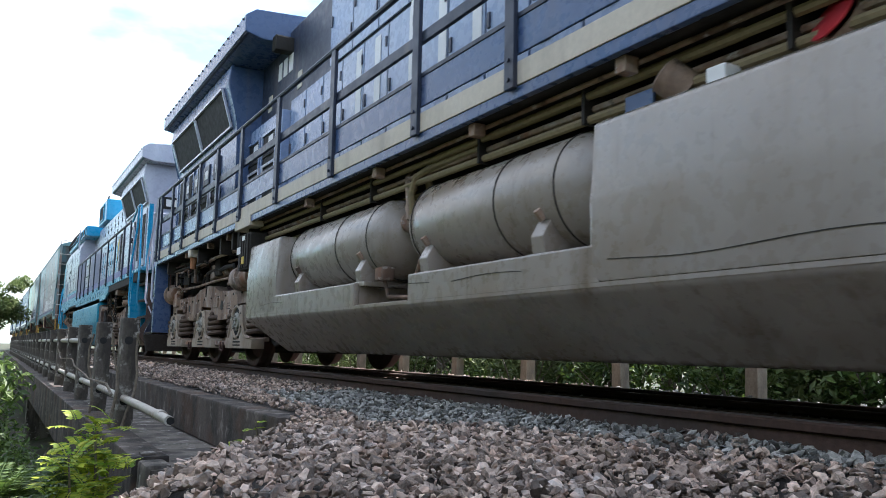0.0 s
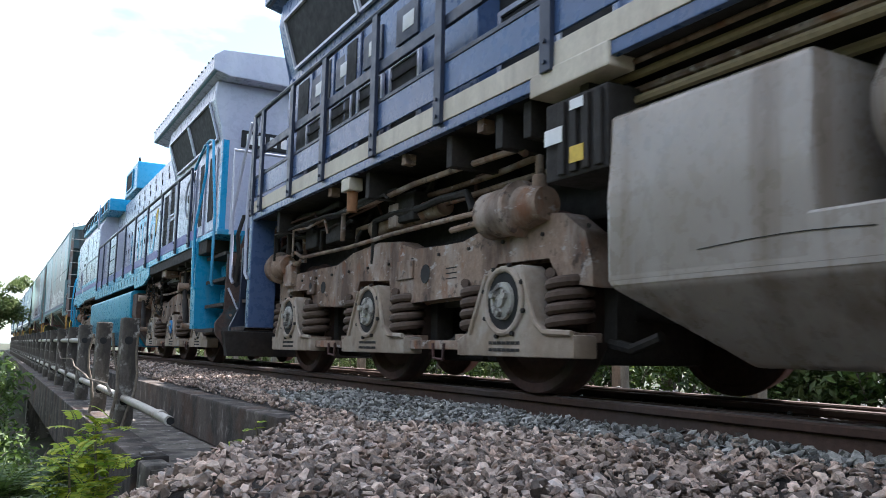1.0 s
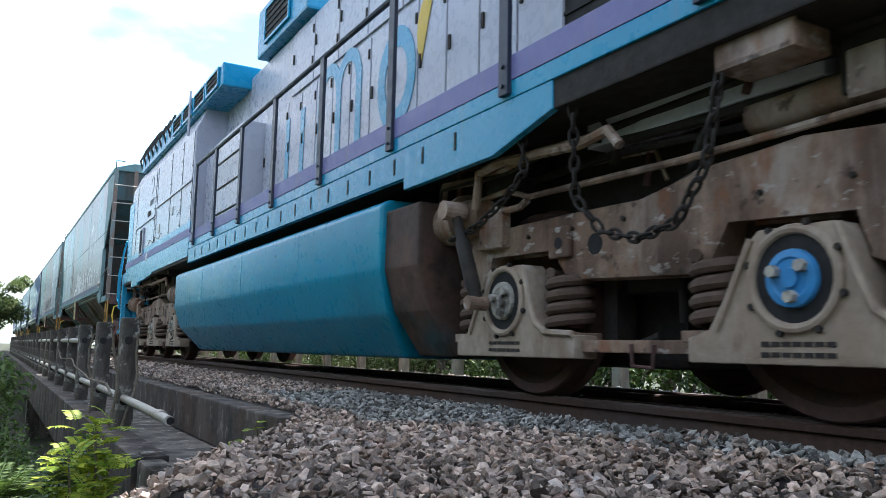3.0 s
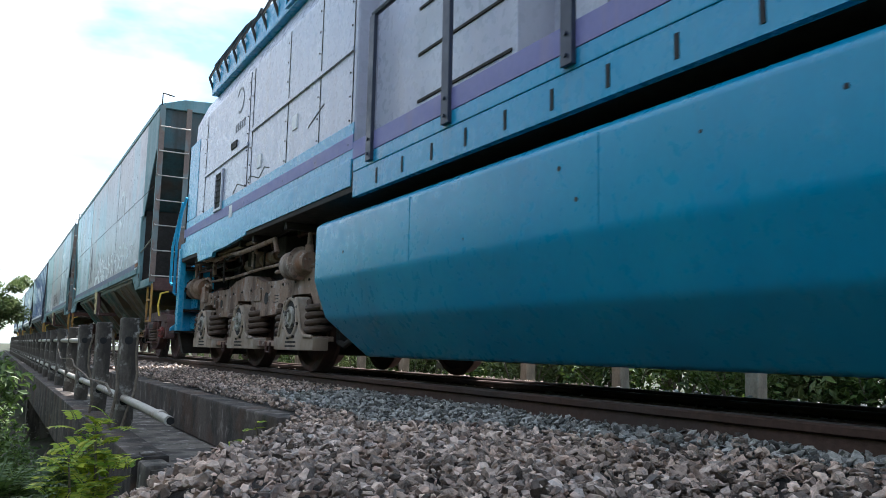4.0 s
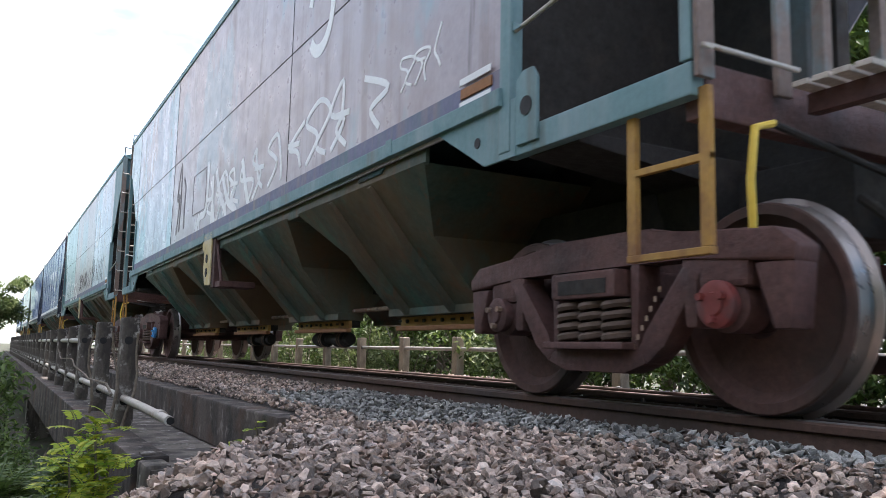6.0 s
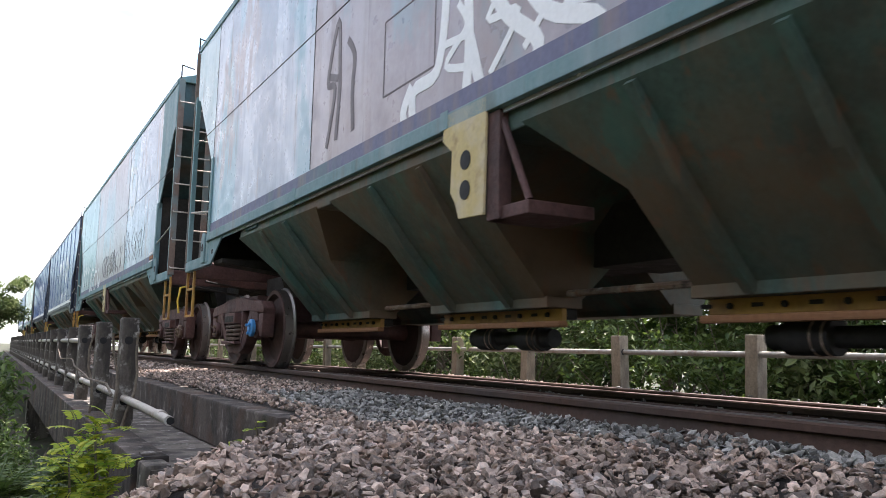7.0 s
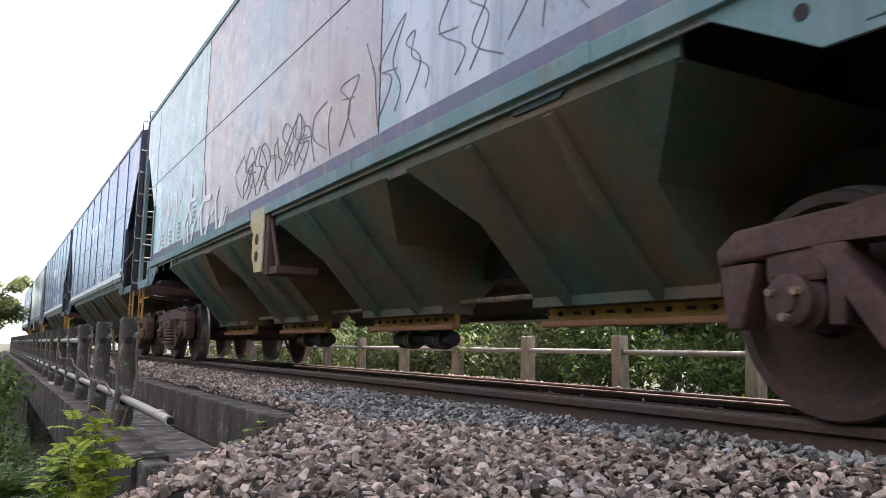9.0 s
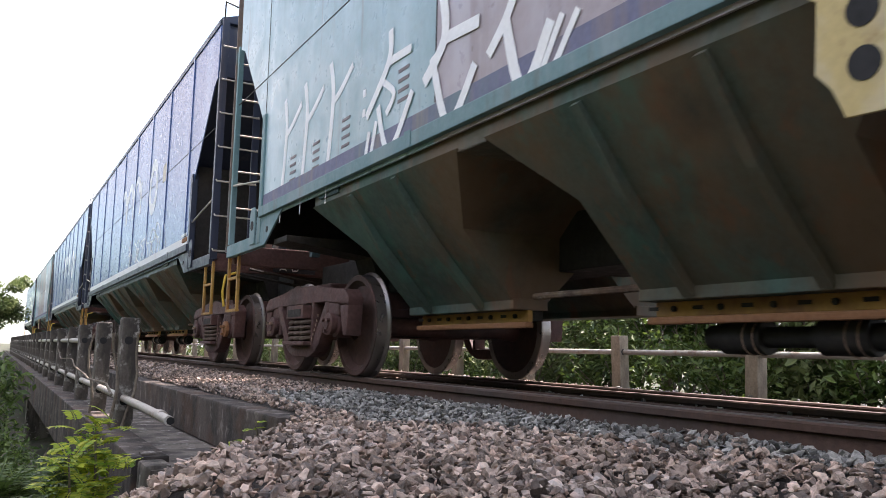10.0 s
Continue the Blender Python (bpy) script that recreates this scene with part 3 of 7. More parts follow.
def wheelset(parent, y, r, sets, bright):
    """Two flanged wheels on an axle; it rolls as one."""
    ws = new("wheelset")
    ws.empty_display_size = 0.1
    ws.parent = parent
    ws.matrix_basis = pose(0, y, r)
    for s in (-1, 1):
        # from the outer face inwards: plate, rim, tread, flange
        bm = B()
        lathe(bm, (s * 0.905, 0, 0), (-s, 0, 0), [(0.05, 0.0), (0.05, 0.10), (0.0, 0.13), (0.012, 0.16), (0.05, 0.24), (0.055, r * 0.78), (0.02, r * 0.86), (0.0, r * 0.88), (0.0, r - 0.012), (0.010, r - 0.004), (0.136, r - 0.05), (0.13, 0.1), (0.12, 0.0)], 44)
        part("wheel_plate", bm, "wheel", ws, smooth=True)
        bm = B()
        lathe(bm, (s * 0.895, 0, 0), (-s, 0, 0), [(0.0, r - 0.004), (0.09, r), (0.098, r + 0.012), (0.108, r + 0.026), (0.122, r + 0.022), (0.130, r - 0.045)], 44, False)
        part("tread", bm, "tread" if bright else "wheel", ws, smooth=True)
    bm = B()
    lathe(bm, (-0.86, 0, 0), (1, 0, 0), [(0, 0.11), (0.12, 0.105), (0.3, 0.085), (1.42, 0.085), (1.6, 0.105), (1.72, 0.11)], 20)
    part("axle", bm, "hopper_rust" if bright else "dark", ws, smooth=True)
    sets.append((ws, y, r))
    return ws


def loco_truck(car, y2, sets, blue_cap=-1):
    """Three-axle bogie; y2 is its middle axle."""
    axles = [y2 + d for d in (1.93, 0.0, -1.93)]
    for a in axles:
        wheelset(car, a, 0.535, sets, False)
    tr = new("bogie")
    tr.empty_display_size = 0.1
    tr.parent = car
    tr.matrix_basis = pose(0, y2, 0) @ Matrix.Diagonal((0.945, 1, 1, 1))
    top = [(2.52, 0.64), (2.54, 0.98), (1.50, 0.985), (0.89, 0.96), (0.55, 1.06), (0.0, 1.09), (-0.37, 1.06), (-0.63, 0.955), (-1.05, 0.957), (-1.32, 0.935), (-1.62, 1.03), (-2.0, 1.05), (-2.38, 1.0), (-2.56, 0.88), (-2.62, 0.70), (-2.62, 0.58)]
    low = [(-2.34, 0.62), (-2.26, 0.78), (-1.72, 0.79), (-1.65, 0.61), (-1.45, 0.60), (-0.63, 0.60), (-0.38, 0.55), (-0.24, 0.60), (-0.22, 0.79), (0.38, 0.82), (0.46, 0.62), (0.58, 0.595), (1.46, 0.63), (1.56, 0.82), (2.20, 0.83), (2.26, 0.56)]
    for s in (-1, 1):
        bm = prism(B(), top + low, "x", s * 1.10, s * 0.93, 0.018)
        part("side_frame", bm, "dusty", tr, "dusty cast-steel bogie frame", True)
    for d in (-1.0, 0.95):
        bx("transom", "dark", tr, -0.92, 0.92, d - 0.22, d + 0.22, 0.55, 0.86)
    bx("centre_pan", "dark", tr, -0.8, 0.8, -1.0, 1.0, 0.86, 1.05)
    # raised pads and holes on the frame
    for d, z, r in ((1.22, 0.80, 0.055), (-0.80, 0.78, 0.068)):
        part("frame_hole", cyl(B(), (-1.094, d, z), (-1.104, d, z), r, 20), "black", tr)
    bx("bolt_pad", "dusty", tr, -1.13, -1.10, 1.40, 1.58, 0.75, 0.92, 0.010)
    part("frame_hole", cyl(B(), (-1.13, 1.49, 0.83), (-1.134, 1.49, 0.83), 0.032, 16), "black", tr)
    bx("cover_plate", "dusty", tr, -1.16, -1.09, 2.0, 2.26, 0.86, 1.08, 0.010)
    bx("maker_plate", "dusty", tr, -1.118, -1.10, -0.62, -0.36, 0.76, 0.90, 0.006)
    for k in range(3):
        bx("cast_mark", "dark", tr, -1.103, -1.10, -1.24, -1.10, 0.72 + k * 0.035, 0.728 + k * 0.035, 0.0)
    for d in np.arange(-2.6, 2.2, 0.4):
        part("frame_bolt", cyl(B(), (-1.10, d, 0.90), (-1.115, d, 0.90), 0.012, 6), "dark", tr)
    for i, a in enumerate((1.93, 0.0, -1.93)):
        ped = [(0.53, 0.215), (0.53, 0.325), (0.40, 0.335), (0.20, 0.70), (0.16, 0.735), (-0.17, 0.735), (-0.21, 0.70), (-0.30, 0.42), (-0.38, 0.355), (-0.64, 0.335), (-0.64, 0.215)]
        jb = part("journal_box", prism(B(), [(a + d, z) for d, z in ped], "x", -1.185, -1.02, 0.016), "dusty_pale", tr, "pale dusty axle box", True)
        part("bore", cyl(B(), (-1.182, a, 0.535), (-1.189, a, 0.535), 0.178, 32), "black", jb)
        part("bore_ring", ring(B(), (-1.19, a, 0.535), (1, 0, 0), 0.186, 0.020), "dusty_pale", jb, smooth=True)
        bm = lathe(B(), (-1.185, a, 0.535), (-1, 0, 0), [(0, 0.112), (0.025, 0.108), (0.03, 0.080), (0.022, 0.072), (0.022, 0.04), (0.04, 0.036), (0.04, 0.0)], 24)
        cap = part("axle_cap", bm, "cap_blue" if i == blue_cap else "cap_pale", jb, "worn blue axle cap" if i == blue_cap else "", True)
        for k in range(3):
            w = k * math.tau / 3 + 0.4 + a
            part("cap_bolt", cyl(B(), (-1.20, a + 0.07 * math.cos(w), 0.535 + 0.07 * math.sin(w)), (-1.245, a + 0.07 * math.cos(w), 0.535 + 0.07 * math.sin(w)), 0.024, 6), "cap_pale", cap)
        for k in range(8):
            w = k * math.tau / 8 + 0.3
            part("ring_bolt", cyl(B(), (-1.185, a + 0.212 * math.cos(w), 0.535 + 0.212 * math.sin(w)), (-1.205, a + 0.212 * math.cos(w), 0.535 + 0.212 * math.sin(w)), 0.014, 6), "dark", jb)
        part("flange_rib", tube(B(), [(-1.188, a - 0.185, 0.72), (-1.192, a - 0.25, 0.55), (-1.192, a - 0.31, 0.41), (-1.192, a - 0.40, 0.352), (-1.192, a - 0.63, 0.342)], 0.018, 6), "dusty_pale", jb, smooth=True)
        part("flange_rib", tube(B(), [(-1.188, a + 0.19, 0.70), (-1.192, a + 0.30, 0.48), (-1.192, a + 0.37, 0.35)], 0.016, 6), "dusty_pale", jb, smooth=True)
        for z in (0.245, 0.285):
            for k in range(7):
                bx("stencil", "dark", jb, -1.1885, -1.185, a - 0.16 + 0.046 * k, a - 0.122 + 0.046 * k, z, z + 0.018, 0.0)
        for d in (-0.46, 0.44):
            part("coil_spring", helix(B(), (-1.06, a + d, 0.375), 0.112, 0.031, 0.30, 4.4, 16, 8), "spring", tr, "dark coil spring", True)
            bx("spring_seat", "dusty", tr, -1.17, -0.95, a + d - 0.14, a + d + 0.14, 0.30, 0.35)
        if i < 2:
            bx("tie_bar", "dusty", tr, -1.13, -1.07, a - 1.53, a - 0.63, 0.25, 0.31, 0.006)
            pipe("safety_strap", "hopper_rust", tr, [(-1.15, a - 1.02, 0.29), (-1.15, a - 1.03, 0.19), (-1.15, a - 1.16, 0.185), (-1.15, a - 1.17, 0.29)], 0.011)
        bx("traction_motor", "dark", tr, -0.68, 0.68, a + 0.12 if i == 2 else a - 0.95, a + 0.95 if i == 2 else a - 0.12, 0.17, 0.82, 0.05)
        bx("brake_shoe", "dark", tr, -0.92, -0.78, a - 0.68, a - 0.58, 0.30, 0.72)
        pipe("brake_hanger", "dark", tr, [(-0.9, a - 0.62, 0.30), (-0.92, a - 0.80, 0.27), (-0.92, a - 1.0, 0.33)], 0.03)
    # brake cylinders with push rods
    for d0, d1, z in ((-1.66, -2.26, 1.07), (2.86, 2.20, 1.08)):
        sgn = -1 if d1 < d0 else 1
        ln = abs(d1 - d0)
        bm = lathe(B(), (-1.12, max(d0, d1), z), (0, -1, 0), [(0, 0.0), (0, 0.12), (0.025, 0.145), (ln * 0.55, 0.148), (ln * 0.56, 0.168), (ln * 0.63, 0.168), (ln * 0.66, 0.13), (ln, 0.095), (ln, 0.0)], 28)
        bc = part("brake_cylinder", bm, "dusty", tr, "dusty drum-shaped brake cylinder", True)
        pipe("push_rod", "dusty", bc, [(-1.12, min(d0, d1) + 0.03, z), (-1.13, min(d0, d1) - 0.35, z + 0.0), (-1.13, min(d0, d1) - 0.42, z + 0.03)] if d0 > 0 else [(-1.12, d0 - 0.02, z - 0.02), (-1.13, d0 + 0.45, z - 0.03)], 0.022)
        if d0 < 0:
            part("valve", lathe(B(), (-1.10, min(d0, d1) + 0.10, z + 0.05), (0, 0, 1), [(0, 0.045), (0.12, 0.045), (0.13, 0.028), (0.24, 0.024), (0.25, 0)], 12), "dusty", bc, smooth=True)
    pipe("brake_pipe", "dusty", tr, [(-1.08, 2.85, 1.10), (-1.10, 2.78, 1.17), (-1.12, 2.0, 1.20), (-1.12, 1.78, 1.13), (-1.12, 0.6, 1.11), (-1.12, -0.3, 1.125), (-1.12, -1.3, 1.12), (-1.12, -1.9, 1.11)], 0.018)
    pipe("brake_rod", "dusty", tr, [(-1.0, 0.3, 1.24), (-1.0, -0.9, 1.27)], 0.075, seg=14)
    bx("rod_lug", "dusty", tr, -1.13, -0.95, -0.35, -0.2, 1.17, 1.36, 0.02)
    bx("rod_lug", "dusty", tr, -1.13, -1.02, 2.1, 2.28, 1.0, 1.13, 0.02)
    pipe("sand_pipe", "dark", tr, [(-0.95, 0.5, 1.4), (-1.05, 0.55, 1.2), (-1.0, 0.75, 0.9), (-0.9, 0.8, 0.4)], 0.022)
    pipe("hose", "dark", tr, [(-0.9, -0.6, 1.55), (-1.05, -0.55, 1.3), (-1.05, -0.3, 1.22), (-0.95, -0.1, 1.4)], 0.022)
    return tr


def handrail(car, ys, z0, z1, m_post, m_rail, x=-1.345, flat=True):
    """Posts on the platform's edge and a round top rail."""
    for y in ys:
        bm = B()
        box(bm, x - 0.028, x + 0.002, y - 0.045, y + 0.045, z0, z1, 0.004) if flat else tube(bm, [(x, y, z0), (x, y, z1)], 0.018)
        p = part("handrail_post", bm, m_post, car)
        for z in (z0 + 0.05, z0 + 0.16):
            part("bolt", cyl(B(), (x - 0.028, y, z), (x - 0.04, y, z), 0.012, 6), m_post, p)
    a, b = min(ys), max(ys)
    pipe("handrail", m_rail, car, [(x - 0.01, a, z1 + 0.01), (x - 0.01, (a + b) / 2, z1 + 0.012), (x - 0.01, b, z1 + 0.01)], 0.024)


def door_row(car, y0, y1, n, z0, z1, x, m, inner="navy_dark", name="engine_door"):
    """A run of narrow hood doors with gaps, hinges and latches."""
    w = (y1 - y0) / n
    for k in range(n):
        a = y0 + k * w
        d = bx(name, m, car, x - 0.022, x - 0.002, a + 0.012, a + w - 0.012, z0, z1, 0.006)
        for z in (z0 + 0.18, z1 - 0.2):
            bx("hinge", inner, d, x - 0.034, x - 0.022, a + 0.02, a + 0.045, z, z + 0.09, 0.0)
        bx("latch", inner, d, x - 0.036, x - 0.022, a + w - 0.07, a + w - 0.04, (z0 + z1) / 2, (z0 + z1) / 2 + 0.11, 0.0)


def grille(car, y0, y1, z0, z1, x, m_frame, slats=7):
    g = bx("grille_panel", "black", car, x - 0.012, x - 0.002, y0, y1, z0, z1, 0.0, "dark louvred grille")
    for a, b, c, d in ((y0 - 0.035, y0, z0 - 0.035, z1 + 0.035), (y1, y1 + 0.035, z0 - 0.035, z1 + 0.035)):
        bx("frame", m_frame, g, x - 0.03, x - 0.004, a, b, c, d, 0.004)
    for c, d in ((z0 - 0.035, z0), (z1, z1 + 0.035)):
        bx("frame", m_frame, g, x - 0.03, x - 0.004, y0, y1, c, d, 0.004)
    for k in range(1, slats):
        z = z0 + (z1 - z0) * k / slats
        bx("slat", "black", g, x - 0.022, x - 0.012, y0, y1, z, z + 0.02, 0.0)


def plate_ring(name, m, parent, x, y, z, ro, ri, a0=0.0, a1=360.0, squash=1.0, seg=28):
    """A flat ring or arc lying on a side wall."""
    bm = B()
    rows = []
    for k in range(seg + 1):
        a = radians(a0 + (a1 - a0) * k / seg)
        rows.append([bm.verts.new((xx, y + math.cos(a) * r * squash, z + math.sin(a) * r)) for xx in (x, x - 0.003) for r in (ri, ro)])
    for p, q in zip(rows, rows[1:]):
        for i, j in ((0, 1), (1, 3), (3, 2), (2, 0)):
            bm.faces.new((p[i], p[j], q[j], q[i]))
    return part(name, bm, m, parent)


def strokes(parent, lines, x, width, m, name="painted_stroke"):
    """Sprayed lines on a side wall: each a run of (y, z)."""
    for pts in lines:
        bm = B()
        lo, hi = [], []
        for i, (y, z) in enumerate(pts):
            y0, z0 = pts[max(i - 1, 0)]
            y1, z1 = pts[min(i + 1, len(pts) - 1)]
            d = Vector((y1 - y0, z1 - z0)).normalized()
            nx, nz = -d.y * width / 2, d.x * width / 2
            lo.append((bm.verts.new((x, y - nx, z - nz)), bm.verts.new((x - 0.003, y - nx, z - nz))))
            hi.append((bm.verts.new((x, y + nx, z + nz)), bm.verts.new((x - 0.003, y + nx, z + nz))))
        for i in range(len(pts) - 1):
            bm.faces.new((lo[i][1], lo[i + 1][1], hi[i + 1][1], hi[i][1]))
            bm.faces.new((lo[i][0], lo[i][1], hi[i][1], hi[i][0]))
            bm.faces.new((lo[i][0], lo[i + 1][0], lo[i + 1][1], lo[i][1]))
            bm.faces.new((hi[i][0], hi[i + 1][0], hi[i + 1][1], hi[i][1]))
        part(name, bm, m, parent)


def chain(parent, pts, r=0.034):
    """Hanging chain, link by link."""
    pts = [Vector(p) for p in pts]
    ob = None
    acc = 0
    for a, b in zip(pts, pts[1:]):
        d = b - a
        n = max(1, int(d.length / 0.062))
        for k in range(n):
            c = a + d * ((k + 0.5) / n)
            q = d.to_track_quat("Y", "Z").to_matrix().to_4x4() @ pose(0, 0, 0, 0, 90 * (acc % 2), 0)
            acc += 1
            if ob is None:
                bm2 = B()
                oval = [(0.022 * math.cos(t) , 0.045 * math.sin(t), 0) for t in np.linspace(0, math.tau, 13)]
                tube(bm2, oval, 0.009, 6)
                ob = part("chain_link", bm2, "dark", parent, "rusty chain link", True)
                ob.matrix_basis = Matrix.Translation(c) @ q
            else:
                again(ob, parent, Matrix.Translation(c) @ q)


def step_well(car, y_in, y_out, m, m_dark):
    """Corner steps at a locomotive's end: treads between an inner wall and the end plate."""
    lo, hi = min(y_in, y_out), max(y_in, y_out)
    for z in (0.42, 0.74, 1.06, 1.38):
        xo = -1.33 if z < 0.5 else -1.22
        t = bx("step", "dark", car, xo, -0.80, lo, hi, z, z + 0.03, 0.004, "worn steel step tread")
        bx("tread_edge", "dark", t, xo - 0.015, xo, lo, hi, z - 0.01, z + 0.035, 0.004)
        bx("riser", m, t, -1.04, -1.01, lo, hi, z + 0.06, z + 0.26, 0.01)
        for k in range(9):
            part("tread_hole", cyl(B(), (xo - 0.016, lo + (hi - lo) * (k + 0.5) / 9, z + 0.012), (xo - 0.0175, lo + (hi - lo) * (k + 0.5) / 9, z + 0.012), 0.010, 8), "hopper_rust", t)


def cab(car, front, back, m, m_edge, m_low, m_roof_under, m_roof):
    """Flat-fronted driver's cab with a visor-like roof; front and back along the train, the front towards the platform's end."""
    s = 1 if back > front else -1
    lo, hi = min(front, back), max(front, back)
    bm = prism(B(), [(-1.17, 1.70), (-1.17, 3.02), (-1.33, 3.56), (-1.30, 3.80), (1.30, 3.80), (1.33, 3.56), (1.17, 3.02), (1.17, 1.70)], "y", lo, hi, 0.02)
    c = part("cab", bm, m, car)
    # roof: a slab that overhangs all round, with bolt heads along its edge
    r0, r1 = min(front - s * 0.25, back + s * 1.05), max(front - s * 0.25, back + s * 1.05)
    bm = prism(B(), [(-1.42, 3.86), (-1.42, 4.06), (-1.30, 4.15), (0, 4.24), (1.30, 4.15), (1.42, 4.06), (1.42, 3.86), (1.2, 3.80), (-1.2, 3.80)], "y", r0, r1, 0.015)
    rf = part("cab_roof", bm, m_roof, c)
    bx("soffit", m_roof_under, rf, -1.40, 1.40, r0 + 0.02, r1 - 0.02, 3.845, 3.862, 0.0)
    for k in range(22):
        y = r0 + 0.1 + (r1 - r0 - 0.2) * k / 21
        part("rivet", cyl(B(), (-1.42, y, 4.03), (-1.435, y, 4.03), 0.014, 6), "dark", rf)
    for y in (r0 + 0.0, ):
        pipe("grab_iron", m_low, rf, [(-0.3, y + 0.6, 4.2), (-0.3, y + 0.6, 4.33), (0.5, y + 0.6, 4.33), (0.5, y + 0.6, 4.2)], 0.014)
    # sloping side windows
    def on_slope(y, f, off):
        return (-1.17 - 0.16 * f - off * 0.96, y, 3.02 + 0.54 * f - off * 0.28)
    w0 = lo + 0.22
    wl = (hi - lo - 0.44) / 2
    for k in range(2):
        a, b = w0 + k * wl + 0.03, w0 + (k + 1) * wl - 0.03
        bm = B()
        for off in (0.012,):
            vs = [bm.verts.new(on_slope(*p, off)) for p in ((a, 0.10), (b, 0.10), (b, 0.95), (a, 0.95))]
            ws = [bm.verts.new(on_slope(*p, -0.01)) for p in ((a, 0.10), (b, 0.10), (b, 0.95), (a, 0.95))]
            bm.faces.new(vs)
            for i in range(4):
                bm.faces.new((vs[i], vs[(i + 1) % 4], ws[(i + 1) % 4], ws[i]))
        win = part("cab_window", bm, "black", c, "dark screened cab side window")
        for p, q in (((a, 0.08), (b, 0.08)), ((a, 0.97), (b, 0.97)), ((a, 0.08), (a, 0.97)), ((b, 0.08), (b, 0.97))):
            part("window_frame", tube(B(), [on_slope(*p, 0.02), on_slope(*q, 0.02)], 0.02, 4), "silver", win)
    # front corner edge strip and doors with tall panes
    bx("corner_strip", m_edge, c, -1.185, -1.10, min(front, front + s * 0.10) - 0.004, max(front, front + s * 0.10) + 0.004, 1.72, 3.0, 0.01)
    for d0, d1 in ((0.28, 0.72), (0.95, 1.30), (1.55, 1.9)):
        a, b = sorted((front + s * d0, front + s * d1))
        dr = bx("cab_panel", m, c, -1.192, -1.172, a, b, 1.80, 2.95, 0.008)
        bx("pane", "black", dr, -1.198, -1.192, a + 0.07, b - 0.07, 1.95, 2.85, 0.0, "dark tall window")
    return c


def under_pipes(car, y0, y1, seed, n=16):
    """Air pipes, cables and hoses hung under the platform above a bogie."""
    rng = random.Random(seed)
    for k in range(n):
        x, z = rng.uniform(-1.22, -0.82), rng.uniform(1.26, 1.55)
        a = rng.uniform(y0, y1 - 0.6)
        b = min(y1, a + rng.uniform(0.8, 3.2))
        pts = [(x, a, z - rng.uniform(0.0, 0.18)), (x, a + 0.08, z)]
        for j in range(1, 4):
            pts.append((x + rng.uniform(-0.03, 0.03), a + (b - a) * j / 4, z + rng.uniform(-0.03, 0.02)))
        pts += [(x, b - 0.06, z), (x + 0.02, b, z - rng.uniform(0.05, 0.35))]
        pipe("air_pipe" if k % 3 else "hose", ("dusty", "dark", "hopper_rust", "dark")[k % 4], car, pts, rng.choice((0.012, 0.016, 0.022, 0.028)))
    for k in range(6):
        a = rng.uniform(y0, y1)
        bx("cross_bearer", "dark", car, -1.28, -0.74, a, a + 0.07, 1.38, 1.58, 0.006)
    for k in range(3):
        a = rng.uniform(y0 + 0.4, y1 - 0.4)
        bx("equipment_box", "dark", car, -1.05, -0.80, a, a + rng.uniform(0.25, 0.5), 1.2, 1.42, 0.015)


